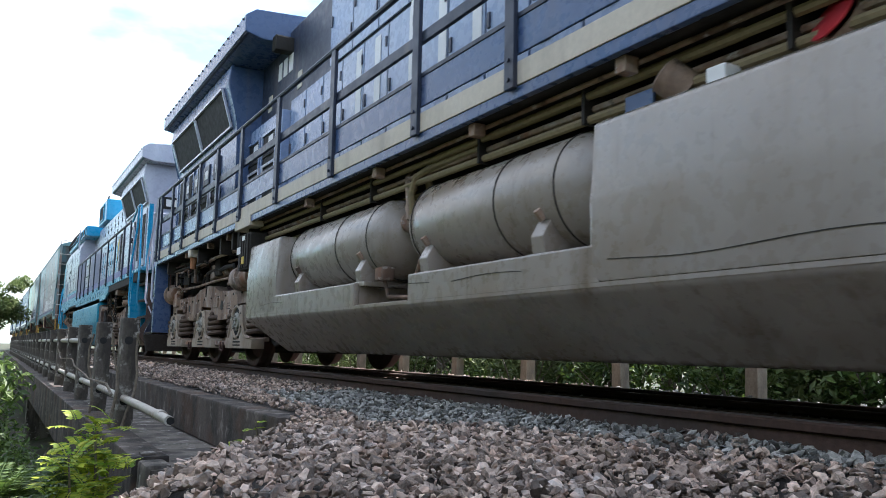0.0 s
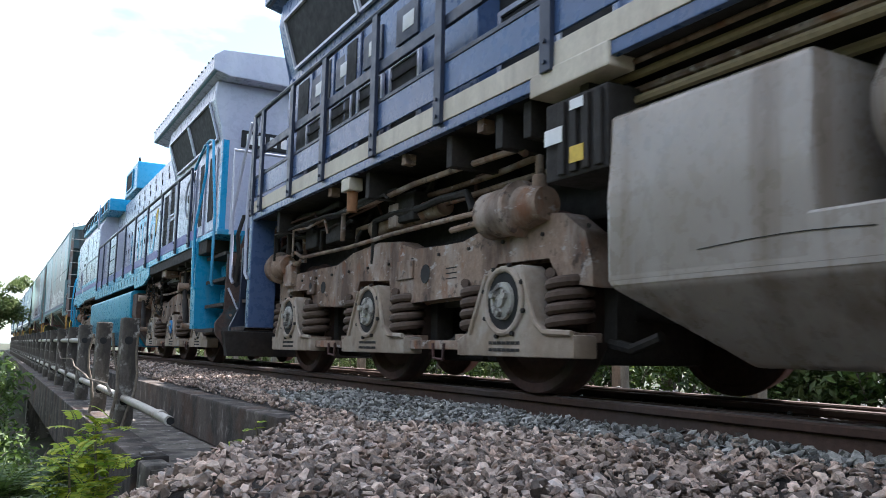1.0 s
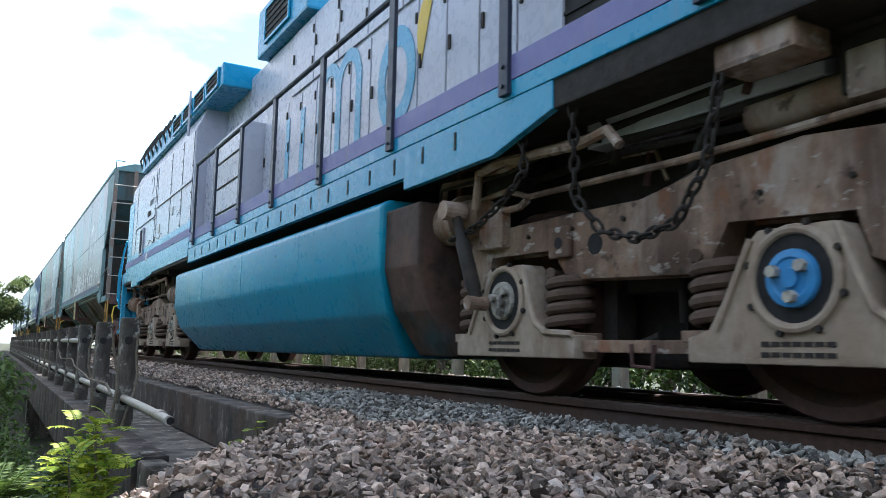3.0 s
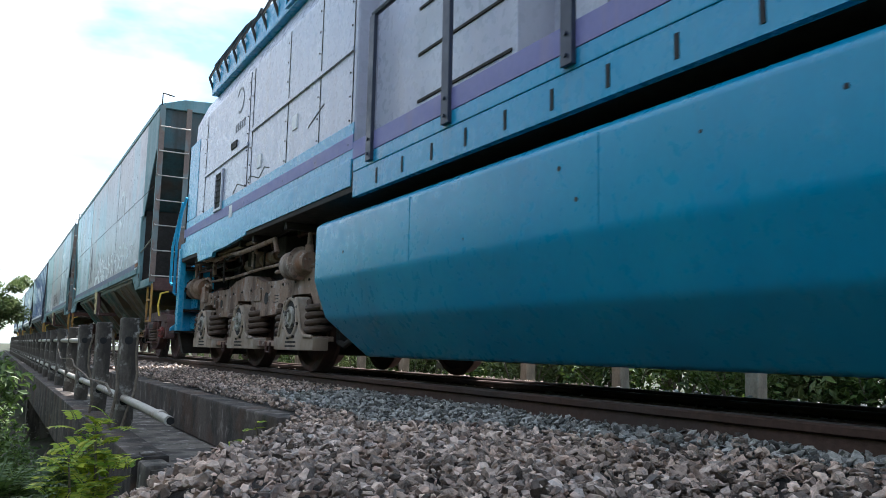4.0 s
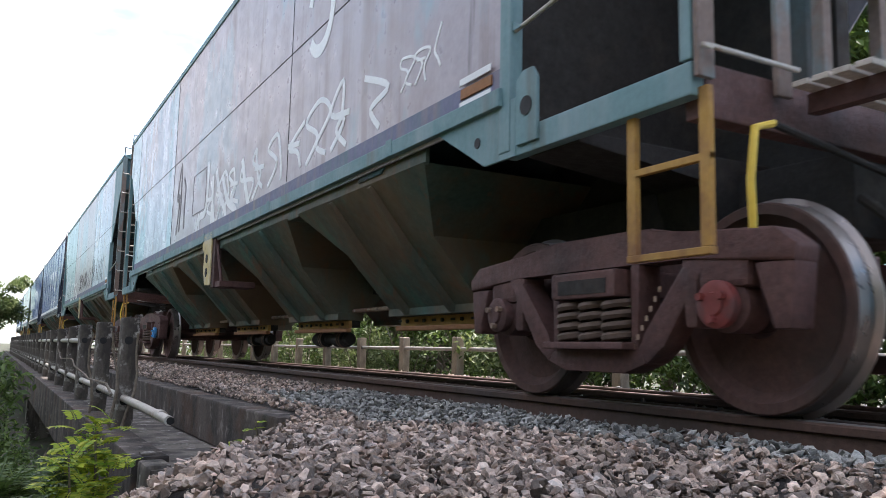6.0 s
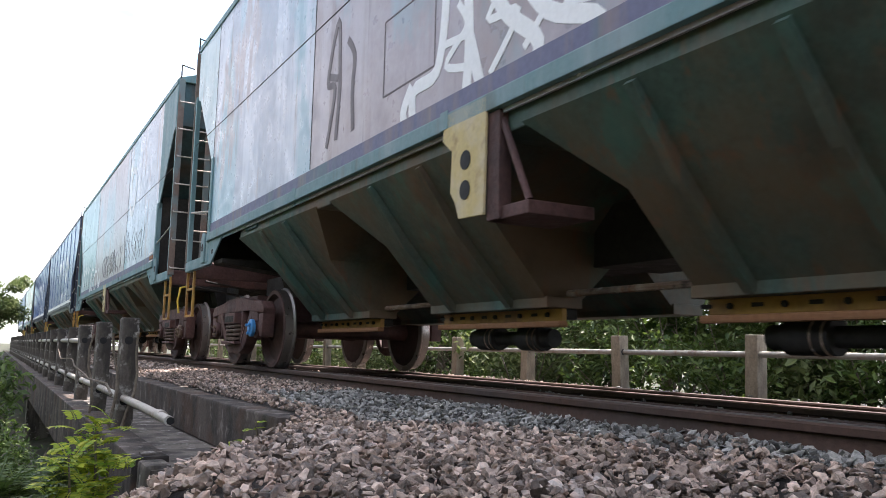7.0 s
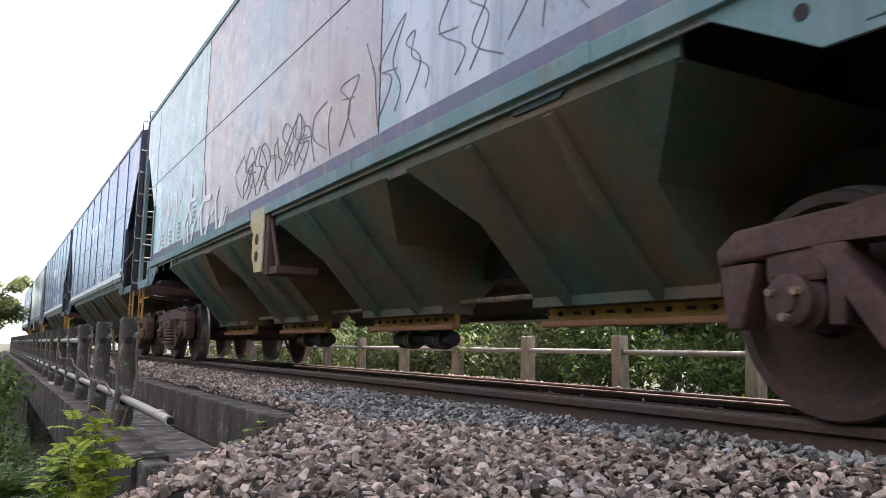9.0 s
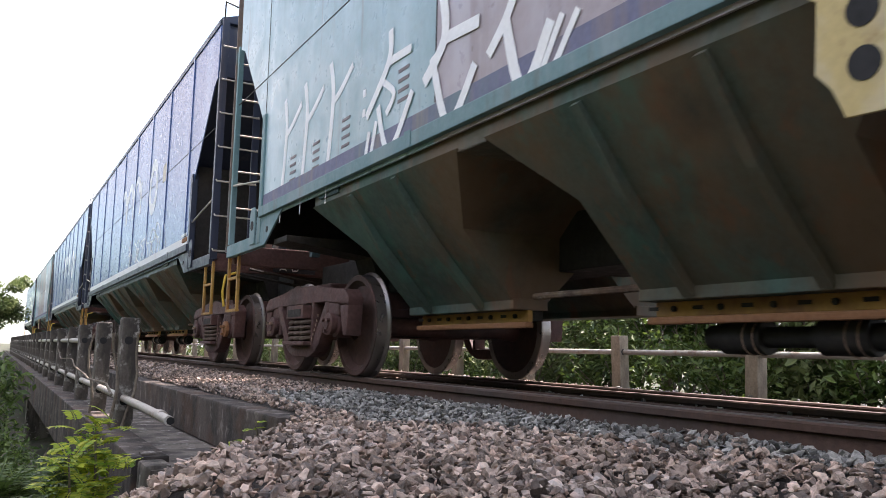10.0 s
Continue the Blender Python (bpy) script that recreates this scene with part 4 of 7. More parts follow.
# ---------------------------------------------------------------- the navy locomotive
def loco_navy():
    T0 = -36.0
    car = thing("locomotive", "dark navy diesel locomotive with cream sill stripe and grey tank", "locomotive", "locomotives", at=pose(XC, T0, 0))
    sets = []

    def y(t):
        return t - T0
    loco_truck(car, y(-18.07), sets)
    loco_truck(car, y(-32.6), sets)
    under_pipes(car, y(-21.0), y(-15.5), 51, 22)
    # frame, platform and its painted edge
    bx("underframe", "dark", car, -0.75, 0.75, y(-35.8), y(-14.9), 1.0, 1.60, 0.02)
    bx("platform", "dark", car, -1.335, 1.335, y(-35.9), y(-15.35), 1.60, 1.70, 0.01)
    bx("sill_edge", "navy", car, -1.345, -1.30, y(-35.9), y(-15.36), 1.585, 1.655, 0.006)
    bx("sill_stripe", "cream", car, -1.352, -1.335, y(-35.9), y(-15.36), 1.655, 1.785, 0.004, "chipped cream edge stripe")
    bx("kick_plate", "navy", car, -1.346, -1.330, y(-35.9), y(-15.40), 1.83, 2.03, 0.004, "mid-blue kick plate")
    bx("edge_rail", "navy_dark", car, -1.352, -1.326, y(-35.9), y(-15.40), 2.03, 2.06, 0.004)
    bx("mid_rail", "navy_dark", car, -1.35, -1.32, y(-35.9), y(-15.40), 2.27, 2.35, 0.006)
    posts = [-15.45, -15.75, -16.7, -17.55, -18.6, -19.6, -20.73, -22.08, -23.57, -25.09, -26.21, -27.7, -29.2, -30.7, -32.2, -33.7, -35.3]
    handrail(car, [y(t) for t in posts], 1.64, 2.72, "navy_dark", "navy_dark", -1.352)
    for t in (-20.0, -22.8, -24.3, -25.7, -27.0, -19.0, -17.6):
        bx("sill_bracket", "dusty", car, -1.30, -1.22, y(t) - 0.035, y(t) + 0.035, 1.51, 1.586, 0.006)
    bx("jacking_pad", "cream", car, -1.362, -1.2, y(-21.19), y(-20.58), 1.54, 1.66, 0.01, "pale jacking pad")
    bx("jacking_pad", "cream", car, -1.34, -1.22, y(-18.12), y(-17.95), 1.48, 1.586, 0.01)
    part("drain_cup", lathe(B(), (-1.27, y(-18.03), 1.48), (0, 0, -1), [(0, 0.045), (0.16, 0.042), (0.17, 0)], 14), "rusty_orange", car, smooth=True)
    # hood with doors
    bm = prism(B(), [(-0.88, 1.70), (-0.88, 3.95), (-0.70, 4.12), (0.70, 4.12), (0.88, 3.95), (0.88, 1.70)], "y", y(-35.2), y(-19.7), 0.02)
    part("hood", bm, "navy_dark", car)
    door_row(car, y(-29.4), y(-21.0), 16, 1.80, 3.05, -0.88, "door_blue")
    door_row(car, y(-29.4), y(-22.2), 12, 3.09, 3.90, -0.88, "door_blue", name="upper_door")
    for t in (-20.85, -20.2):
        grille(car, y(t), y(t) + 0.5, 1.95, 2.75, -1.0, "door_blue", 6)
    bx("electrics_cabinet", "door_blue", car, -1.0, -0.85, y(-21.0), y(-16.4), 1.72, 2.95, 0.01)
    for k in range(7):
        a = y(-20.9) + k * 0.62
        grille(car, a + 0.06, a + 0.5, 1.86, 2.36, -1.18 if a > y(-19.6) else -1.0, "silver", 5)
        bx("cabinet_plate", "navy_dark", car, (-1.19 if a > y(-19.6) else -1.01), -0.98, a + 0.1, a + 0.46, 2.52, 2.80, 0.004)
        bx("notice", "white", car, (-1.194 if a > y(-19.6) else -1.014), -1.0, a + 0.16, a + 0.34, 2.60, 2.72, 0.0)
    # emblem letters as plain white shapes on the doors, number as bars
    for t, w in ((-23.0, 0.12), (-23.42, 0.12), (-24.1, 0.12), (-24.6, 0.12), (-25.1, 0.12), (-25.9, 0.13)):
        strokes(car, [[(y(t), 2.12), (y(t), 3.00)]], -0.906, w, "white", "emblem_shape")
    for t in (-24.35, -24.85):
        plate_ring("emblem_shape", "white", car, -0.906, y(t), 2.95, 0.31, 0.19, 0, 180, 1.0)
    plate_ring("emblem_shape", "white", car, -0.906, y(-26.5), 2.6, 0.48, 0.30, 0, 360, 0.85)
    for k in range(3):
        bx("number_bar", "white", car, -0.888, -0.88, y(-20.55) - k * 0.2, y(-20.42) - k * 0.2, 3.45, 3.66, 0.0)
    for a in (-20.2, -21.3):
        bx("notice", "cream", car, -0.888, -0.88, y(a), y(a) + 0.14, 3.15, 3.35, 0.0)
    c = cab(car, y(-16.0), y(-19.75), "navy", "navy", "navy_dark", "navy_dark", "navy")
    bx("horn", "dark", c, -1.1, -0.85, y(-20.95), y(-20.8), 3.66, 3.84, 0.02)
    # air tanks lying in the fuel tank's recess
    tank = new("fuel_tank")
    tank.empty_display_size = 0.1
    tank.parent = car
    bm = prism(B(), [(-1.345, 0.53), (-1.345, 0.57), (1.345, 0.57), (1.345, 0.53), (1.02, 0.20), (-1.02, 0.20)], "y", y(-31.0), y(-21.16))
    for v in bm.verts:
        if v.co.z < 0.3:
            v.co.y += -0.5 if v.co.y > y(-25) else 0.5
    bmesh.ops.bevel(bm, geom=list(bm.edges), offset=0.03, segments=3, profile=0.6, affect="EDGES")
    part("tank_bottom", bm, "tank_grey", tank, "grey tank belly", True)
    bx("tank_wall", "tank_grey", tank, -1.345, -1.30, y(-24.10), y(-21.16), 0.55, 0.735, 0.012)
    bx("tank_wall", "tank_grey", tank, -1.345, -1.30, y(-26.9), y(-25.0), 0.55, 0.735, 0.012)
    bx("tank_deck", "tank_grey", tank, -1.30, 1.34, y(-26.9), y(-25.0), 0.57, 0.715, 0.0)
    bx("tank_deck", "tank_grey", tank, -1.30, 1.34, y(-24.1), y(-22.1), 0.57, 0.715, 0.0)
    part("tank_block", prism(B(), [(-1.345, 0.56), (-1.345, 0.93), (-1.325, 1.30), (-1.30, 1.315), (1.30, 1.315), (1.325, 1.30), (1.345, 0.93), (1.345, 0.56)], "y", y(-22.18), y(-21.16), 0.022), "tank_grey", tank, smooth=True)
    part("tank_block", prism(B(), [(-1.345, 0.56), (-1.345, 0.93), (-1.325, 1.30), (-1.30, 1.315), (1.30, 1.315), (1.325, 1.30), (1.345, 0.93), (1.345, 0.56)], "y", y(-31.0), y(-26.84), 0.022), "tank_grey", tank, smooth=True)
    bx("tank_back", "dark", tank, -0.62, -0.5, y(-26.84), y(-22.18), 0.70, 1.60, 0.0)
    for t, z in ((-22.4, 0.655), (-25.3, 0.66), (-26.3, 0.655), (-28.4, 0.65)):
        strokes(tank, [[(y(t) + d, z + 0.012 * math.sin(d * 5)) for d in np.arange(0, 0.75 if t > -27 else 1.5, 0.12)]], -1.3452, 0.0035, "dark", "weld_line")
    for a, b in ((-22.25, -24.5), (-24.72, -26.8)):
        ln = a - b
        bm = lathe(B(), (-1.0, y(a), 1.08), (0, -1, 0), [(0.0, 0.0), (0.015, 0.12), (0.06, 0.21), (0.13, 0.27), (0.24, 0.31), (ln - 0.26, 0.31), (ln - 0.13, 0.275), (ln - 0.05, 0.2), (ln - 0.01, 0.1), (ln, 0)], 40)
        res = part("air_reservoir", bm, "tank_grey", car, "dusty grey air reservoir cylinder", True)
        for d in (0.24, ln * 0.60, ln - 0.28):
            part("band", ring(B(), (-1.0, y(a) - d, 1.08), (0, 1, 0), 0.311, 0.006, 40, 6), "dark", res, smooth=True)
        for d in (0.42, ln - 0.42):
            bm = prism(B(), [(-1.29, 0.71), (-1.31, 0.83), (-1.26, 0.92), (-1.20, 0.86), (-0.8, 0.76), (-0.8, 0.71)], "y", y(a) - d - 0.055, y(a) - d + 0.055, 0.008)
            sd = part("saddle", bm, "tank_grey", res)
            bx("saddle_foot", "tank_grey", sd, -1.30, -0.95, y(a) - d - 0.11, y(a) - d + 0.11, 0.71, 0.745, 0.006)
            part("strap_bolt", cyl(B(), (-1.27, y(a) - d, 0.92), (-1.31, y(a) - d, 0.965), 0.022, 8), "dusty", sd)
    valve = part("safety_valve", lathe(B(), (-1.05, y(-24.45), 1.25), (0, 0, 1), [(0, 0.05), (0.05, 0.05), (0.06, 0.035), (0.16, 0.03), (0.17, 0.045), (0.28, 0.04), (0.33, 0.02), (0.36, 0.0)], 14), "dusty", car, "bronze-brown safety valve", True)
    pipe("elbow", "dusty", car, [(-1.05, y(-24.45), 1.3), (-1.05, y(-24.6), 1.27), (-1.0, y(-24.75), 1.25)], 0.045)
    # flanged joints and bent pipes between the two reservoirs
    for t, s in ((-24.5, 1), (-24.72, -1)):
        part("pipe_flange", lathe(B(), (-1.10, y(t) - 0.02 * s, 1.16), (0, -s, 0), [(0, 0.075), (0.03, 0.075), (0.035, 0.045), (0.08, 0.045), (0.08, 0.0)], 18), "dusty", car, "rusty pipe flange", True)
    pipe("air_pipe", "dusty", car, [(-1.10, y(-24.57), 1.16), (-1.14, y(-24.61), 1.18), (-1.15, y(-24.62), 1.30), (-1.14, y(-24.58), 1.42), (-1.10, y(-24.50), 1.50)], 0.032)
    pipe("air_pipe", "olive", car, [(-1.14, y(-24.66), 1.16), (-1.17, y(-24.67), 1.34), (-1.17, y(-24.74), 1.45), (-1.14, y(-24.90), 1.49), (-1.12, y(-25.6), 1.50)], 0.026)
    pipe("drain_pipe", "dusty", car, [(-1.2, y(-24.3), 0.82), (-1.22, y(-24.45), 0.62), (-1.22, y(-24.8), 0.60), (-1.2, y(-24.9), 0.85)], 0.014)
    bx("drain_valve", "dusty", car, -1.27, -1.17, y(-24.45), y(-24.3), 0.74, 0.84, 0.02)
    # pipe runs under the platform
    for k, (x, z, r) in enumerate(((-1.16, 1.53, 0.022), (-1.12, 1.47, 0.020), (-1.15, 1.41, 0.024), (-1.06, 1.57, 0.016), (-1.02, 1.36, 0.026), (-1.20, 1.575, 0.014))):
        pipe("air_pipe", ("olive", "dusty", "olive", "dark", "olive", "dusty")[k], car, [(x, y(-30), z), (x, y(-27.2), z - 0.004), (x, y(-24.6), z + 0.004), (x, y(-20.5), z + 0.01)], r, "grimy olive pipe run" if k in (0, 2, 4) else "")
    pipe("air_pipe", "olive", car, [(-1.0, y(-24.7), 1.25), (-1.08, y(-24.75), 1.45), (-1.10, y(-24.95), 1.56), (-1.08, y(-27.5), 1.57)], 0.03)
    for t in (-22.9, -24.0, -25.6, -26.6, -27.8):
        bx("pipe_clamp", "dark", car, -1.19, -0.98, y(t) - 0.012, y(t) + 0.012, 1.38, 1.6, 0.004)
    # filler and dial cap on the tank top
    f = part("filler_pipe", lathe(B(), (-0.98, y(-28.0), 1.36), (-0.75, 0.25, 0.45), [(0, 0.10), (0.20, 0.10), (0.205, 0.0)], 22), "dusty", car, smooth=True)
    part("filler_cap", lathe(B(), (-1.13, y(-27.95), 1.45), (-0.75, 0.25, 0.45), [(0, 0.10), (0.025, 0.10), (0.03, 0.06), (0.03, 0)], 22), "red", f, "red filler cap", True)
    g = part("gauge", lathe(B(), (-1.12, y(-27.25), 1.38), (-0.5, 0.55, 0.6), [(0, 0.085), (0.14, 0.085), (0.15, 0.07), (0.15, 0)], 22), "dusty", car, smooth=True)
    bx("gauge_plate", "navy", g, -1.2, -1.18, y(-27.1), y(-26.92), 1.31, 1.43, 0.004)
    bx("lug", "white", car, -1.25, -1.15, y(-27.55), y(-27.45), 1.31, 1.40, 0.01)
    # battery-like valve box by the bogie
    vb = bx("valve_box", "dark", car, -1.33, -1.0, y(-21.15), y(-20.68), 1.08, 1.48, 0.012, "dark valve box with small notices")
    for k in range(4):
        bx("rib", "dark", vb, -1.35, -1.33, y(-21.12) + k * 0.09, y(-21.07) + k * 0.09, 1.10, 1.46, 0.006)
    bx("notice", "white", vb, -1.354, -1.35, y(-20.84), y(-20.70), 1.26, 1.34, 0.0)
    bx("notice", "ochre", vb, -1.354, -1.35, y(-21.0), y(-20.9), 1.14, 1.22, 0.0)
    bx("notice", "white", vb, -1.354, -1.35, y(-21.0), y(-20.9), 1.40, 1.45, 0.0)
    # corner steps, end plate, coupler
    bx("step_post", "navy", car, -1.345, -1.06, y(-15.46), y(-15.34), 0.44, 1.64, 0.01, "blue step side plate")
    step_well(car, y(-15.34), y(-14.78), "navy_dark", "dark")
    bm = prism(B(), [(-1.36, 0.41), (-1.36, 0.46), (-1.25, 0.68), (-1.25, 1.36), (-1.05, 1.60), (1.05, 1.60), (1.25, 1.36), (1.25, 0.68), (1.36, 0.46), (1.36, 0.41)], "y", y(-14.78), y(-14.73), 0.008)
    np_ = part("end_plate", bm, "navy_dark", car)
    part("plate_slot", prism(B(), [(-1.14, 0.98), (-1.14, 1.24), (-1.09, 1.30), (-1.04, 1.24), (-1.04, 0.98), (-1.09, 0.93)], "y", y(-14.786), y(-14.779)), "black", np_)
    for s in (0.0, 0.46):
        pipe("grab_rail", "silver", car, [(-1.36, y(-15.42) + s * 1.3, 0.95), (-1.38, y(-15.38) + s * 1.3, 1.02), (-1.38, y(-15.35) + s * 1.3, 1.75), (-1.36, y(-15.42) + s, 2.4 - s * 0.4), (-1.34, y(-15.5) + s * 0.6, 2.72)], 0.019, "worn steel grab rail")
    bx("coupler", "hopper_rust", car, -0.14, 0.14, y(-14.8), y(-14.3), 0.75, 1.02, 0.04)
    pipe("brake_hose", "dark", car, [(-0.5, y(-14.75), 0.95), (-0.55, y(-14.5), 0.7), (-0.45, y(-14.3), 0.55), (-0.35, y(-14.2), 0.6)], 0.03)
    pipe("uncoupling_lever", "silver", car, [(-1.2, y(-14.70), 1.0), (-1.1, y(-14.66), 0.75), (-0.3, y(-14.66), 0.72)], 0.014)
    CARS.append((car, T0, sets))
    return car


# ---------------------------------------------------------------- the light blue locomotive
def loco_blue():
    T0 = -14.0
    car = thing("locomotive", "sky-blue and silver diesel locomotive with violet stripe", "locomotive", "locomotives", at=pose(XC, T0, 0))
    sets = []

    def y(t):
        return t - T0
    loco_truck(car, y(-10.13), sets, 1)
    loco_truck(car, y(3.53), sets)
    under_pipes(car, y(-12.4), y(-7.4), 52, 16)
    under_pipes(car, y(0.6), y(6.0), 53, 18)
    bx("underframe", "dark", car, -0.75, 0.75, y(-13.8), y(6.5), 1.0, 1.45, 0.02)
    bx("platform", "dark", car, -1.335, 1.335, y(-13.3), y(6.4), 1.45, 1.68, 0.01)
    # walkway edge
    bx("sill_edge", "blue", car, -1.35, -1.30, y(-12.7), y(-0.4), 1.60, 1.70, 0.006)
    bx("sill_stripe", "purple", car, -1.354, -1.335, y(-12.7), y(-0.4), 1.70, 1.84, 0.004, "violet sill stripe")
    bm = prism(B(), [(y(-8.95), 1.45), (y(-8.4), 1.32), (y(-7.3), 1.31), (y(-7.3), 1.40), (y(-0.4), 1.40), (y(-0.4), 1.60), (y(-8.95), 1.60)], "x", -1.345, -1.30, 0.006)
    sk = part("side_skirt", bm, "blue", car)
    for k in range(18):
        bx("slot", "black", sk, -1.349, -1.345, y(-8.0) + k * 0.42, y(-7.975) + k * 0.42, 1.44, 1.55, 0.0)
    posts = [-12.25, -11.3, -9.95, -8.55, -7.1, -5.7, -4.35, -3.1, -1.9, -0.75]
    handrail(car, [y(t) for t in posts], 1.62, 2.74, "navy_dark", "navy_dark", -1.352)
    # cab end
    c = cab(car, y(-13.25), y(-10.0), "silver", "blue", "teal", "teal", "silver")
    bx("end_number_board", "black", c, -0.95, -0.25, y(-13.275), y(-13.25), 2.92, 3.16, 0.01, "black number board with pale bars")
    for k in range(4):
        bx("number_bar", "white", c, -0.88 + k * 0.16, -0.78 + k * 0.16, y(-13.279), y(-13.275), 2.97, 3.11, 0.0)
    for k in range(2):
        part("headlight", lathe(B(), (0.10, y(-13.25), 3.25 + k * 0.24), (0, -1, 0), [(0, 0.12), (0.06, 0.12), (0.07, 0.09), (0.03, 0)], 20), "silver", c, "round headlight", True)
    for k in range(4):
        bx("number_bar", "black", c, -0.66 + k * 0.17, -0.55 + k * 0.17, y(-13.256), y(-13.25), 2.52, 2.66, 0.0)
    for x in (-0.30, 0.10):
        bx("door_post", "white", c, x, x + 0.10, y(-13.29), y(-13.25), 1.75, 3.3, 0.006, "white front door post")
    bx("front_door", "navy_dark", c, -0.20, 0.10, y(-13.262), y(-13.25), 1.75, 3.2, 0.0)
    dl = part("ditch_light", lathe(B(), (-0.52, y(-13.25), 2.10), (0, -1, 0), [(0, 0.13), (0.16, 0.13), (0.18, 0.105), (0.16, 0.10), (0.16, 0)], 24), "navy_dark", c, "dark drum-shaped ditch light", True)
    part("lens", lathe(B(), (-0.52, y(-13.415), 2.10), (0, -1, 0), [(0, 0.10), (0.02, 0.09), (0.03, 0)], 20), "lamp_glass", dl, "amber lens", True)
    bx("light_box", "navy", c, -0.70, -0.34, y(-13.30), y(-13.25), 1.92, 2.28, 0.01)
    # hood with doors, grilles and hand-brake wheel
    bm = prism(B(), [(-0.88, 1.68), (-0.88, 3.86), (-0.68, 4.06), (0.68, 4.06), (0.88, 3.86), (0.88, 1.68)], "y", y(-10.0), y(0.2), 0.02)
    part("hood", bm, "silver", car)
    bx("electrics_cabinet", "silver", car, -1.10, -0.85, y(-11.4), y(-8.55), 1.70, 3.2, 0.01)
    door_row(car, y(-8.45), y(-2.4), 13, 1.86, 3.05, -0.88, "silver", "dark")
    door_row(car, y(-8.45), y(-3.4), 7, 3.10, 3.84, -0.88, "silver", "dark", "upper_door")
    for a in (-10.55, -9.85):
        for z in (1.92, 2.50):
            grille(car, y(a), y(a) + 0.5, z, z + 0.46, -1.10, "silver", 6)
    grille(car, y(-9.2), y(-8.75), 1.95, 2.9, -1.10, "silver", 9)
    wh = part("brake_wheel", ring(B(), (-1.22, y(-11.45), 2.45), (1, 0, 0), 0.30, 0.016), "silver", car, "bent hand-brake wheel", True)
    for k in range(4):
        w = k * math.tau / 4 + 0.4
        part("spoke", tube(B(), [(-1.2, y(-11.45), 2.45), (-1.22, y(-11.45) + 0.3 * math.cos(w), 2.45 + 0.3 * math.sin(w))], 0.013, 6), "silver", wh)
    part("hub", cyl(B(), (-1.10, y(-11.45), 2.45), (-1.24, y(-11.45), 2.45), 0.06, 14), "dark", wh)
    # emblem as plain blue and green shapes
    for t in (-3.35, -3.85, -4.4, -4.9, -5.4):
        strokes(car, [[(y(t), 2.12), (y(t), 2.85)]], -0.906, 0.13, "blue", "emblem_shape")
    for t in (-4.65, -5.15):
        plate_ring("emblem_shape", "blue", car, -0.906, y(t), 2.80, 0.30, 0.17, 0, 180)
    plate_ring("emblem_shape", "blue", car, -0.906, y(-6.2), 2.5, 0.45, 0.27, 0, 360, 0.8)
    plate_ring("emblem_shape", "ochre", car, -0.907, y(-6.75), 2.75, 0.28, 0.0, -60, 120, 0.6)
    # recessed rear walkway end, then the full-width radiator body
    bm = prism(B(), [(-1.325, 1.56), (-1.325, 3.38), (-1.18, 3.72), (1.18, 3.72), (1.325, 3.38), (1.325, 1.56)], "y", y(-0.35), y(5.9), 0.02)
    for v in bm.verts:
        if v.co.y > y(5.5) and v.co.z > 3.2:
            v.co.y -= 0.35
    rb = part("radiator_body", bm, "silver", car)
    bx("recess_wall", "silver", car, -1.15, -0.86, y(-2.35), y(-0.36), 1.70, 3.05, 0.01)
    for k in range(3):
        bx("recess_shelf", "dark", car, -1.16, -1.15, y(-2.3), y(-1.1), 2.0 + 0.35 * k, 2.02 + 0.35 * k, 0.0)
    # lower skirt with its steps, the stripe and the panel joints
    bm = prism(B(), [(y(-0.35), 1.50), (y(2.62), 1.50), (y(2.62), 1.46), (y(3.5), 1.42), (y(4.1), 1.42), (y(4.15), 1.36), (y(4.95), 1.36), (y(5.0), 1.50), (y(6.15), 1.50), (y(6.15), 1.72), (y(5.9), 1.72), (y(-0.35), 1.72)], "x", -1.345, -1.30, 0.005)
    part("lower_skirt", bm, "blue", car)
    bx("body_stripe", "purple", car, -1.336, -1.325, y(-0.35), y(6.0), 1.80, 1.92, 0.003, "violet stripe")
    bx("body_band", "blue", car, -1.331, -1.325, y(-0.35), y(5.9), 1.72, 2.02, 0.002)
    bx("end_band", "blue", car, -1.331, -1.325, y(5.3), y(5.895), 2.03, 3.15, 0.002)
    for t in (-0.3, 0.45, 1.35, 2.6, 2.75, 4.85):
        bx("panel_joint", "dark", rb, -1.3295, -1.325, y(t), y(t) + 0.012, 1.58, 3.36, 0.0)
        for k in range(9):
            part("rivet", cyl(B(), (-1.33, y(t) + 0.045, 1.65 + 0.2 * k), (-1.338, y(t) + 0.045, 1.65 + 0.2 * k), 0.009, 5), "dark", rb)
    bx("cover_strip", "silver", rb, -1.345, -1.325, y(-0.3), y(2.6), 2.62, 2.66, 0.004)
    bx("cover_strip", "silver", rb, -1.345, -1.325, y(2.75), y(4.85), 2.50, 2.54, 0.004)
    grille(car, y(3.85), y(4.15), 1.96, 2.40, -1.325, "silver", 6)
    for t, z in ((1.05, 2.3), (2.2, 2.15), (3.3, 1.76)):
        bx("notice", "white", rb, -1.3375, -1.325, y(t), y(t) + 0.13, z, z + 0.14, 0.0)
    bx("latch_box", "dark", rb, -1.34, -1.325, y(3.25), y(3.5), 2.60, 2.68, 0.0)
    for k in range(5):
        bx("emblem_shape", "navy_dark", rb, -1.3285, -1.325, y(2.95) + 0.09 * k, y(3.0) + 0.09 * k, 2.78, 2.88, 0.0)
    plate_ring("emblem_shape", "navy_dark", rb, -1.3255, y(3.2), 3.15, 0.16, 0.13, 30, 300)
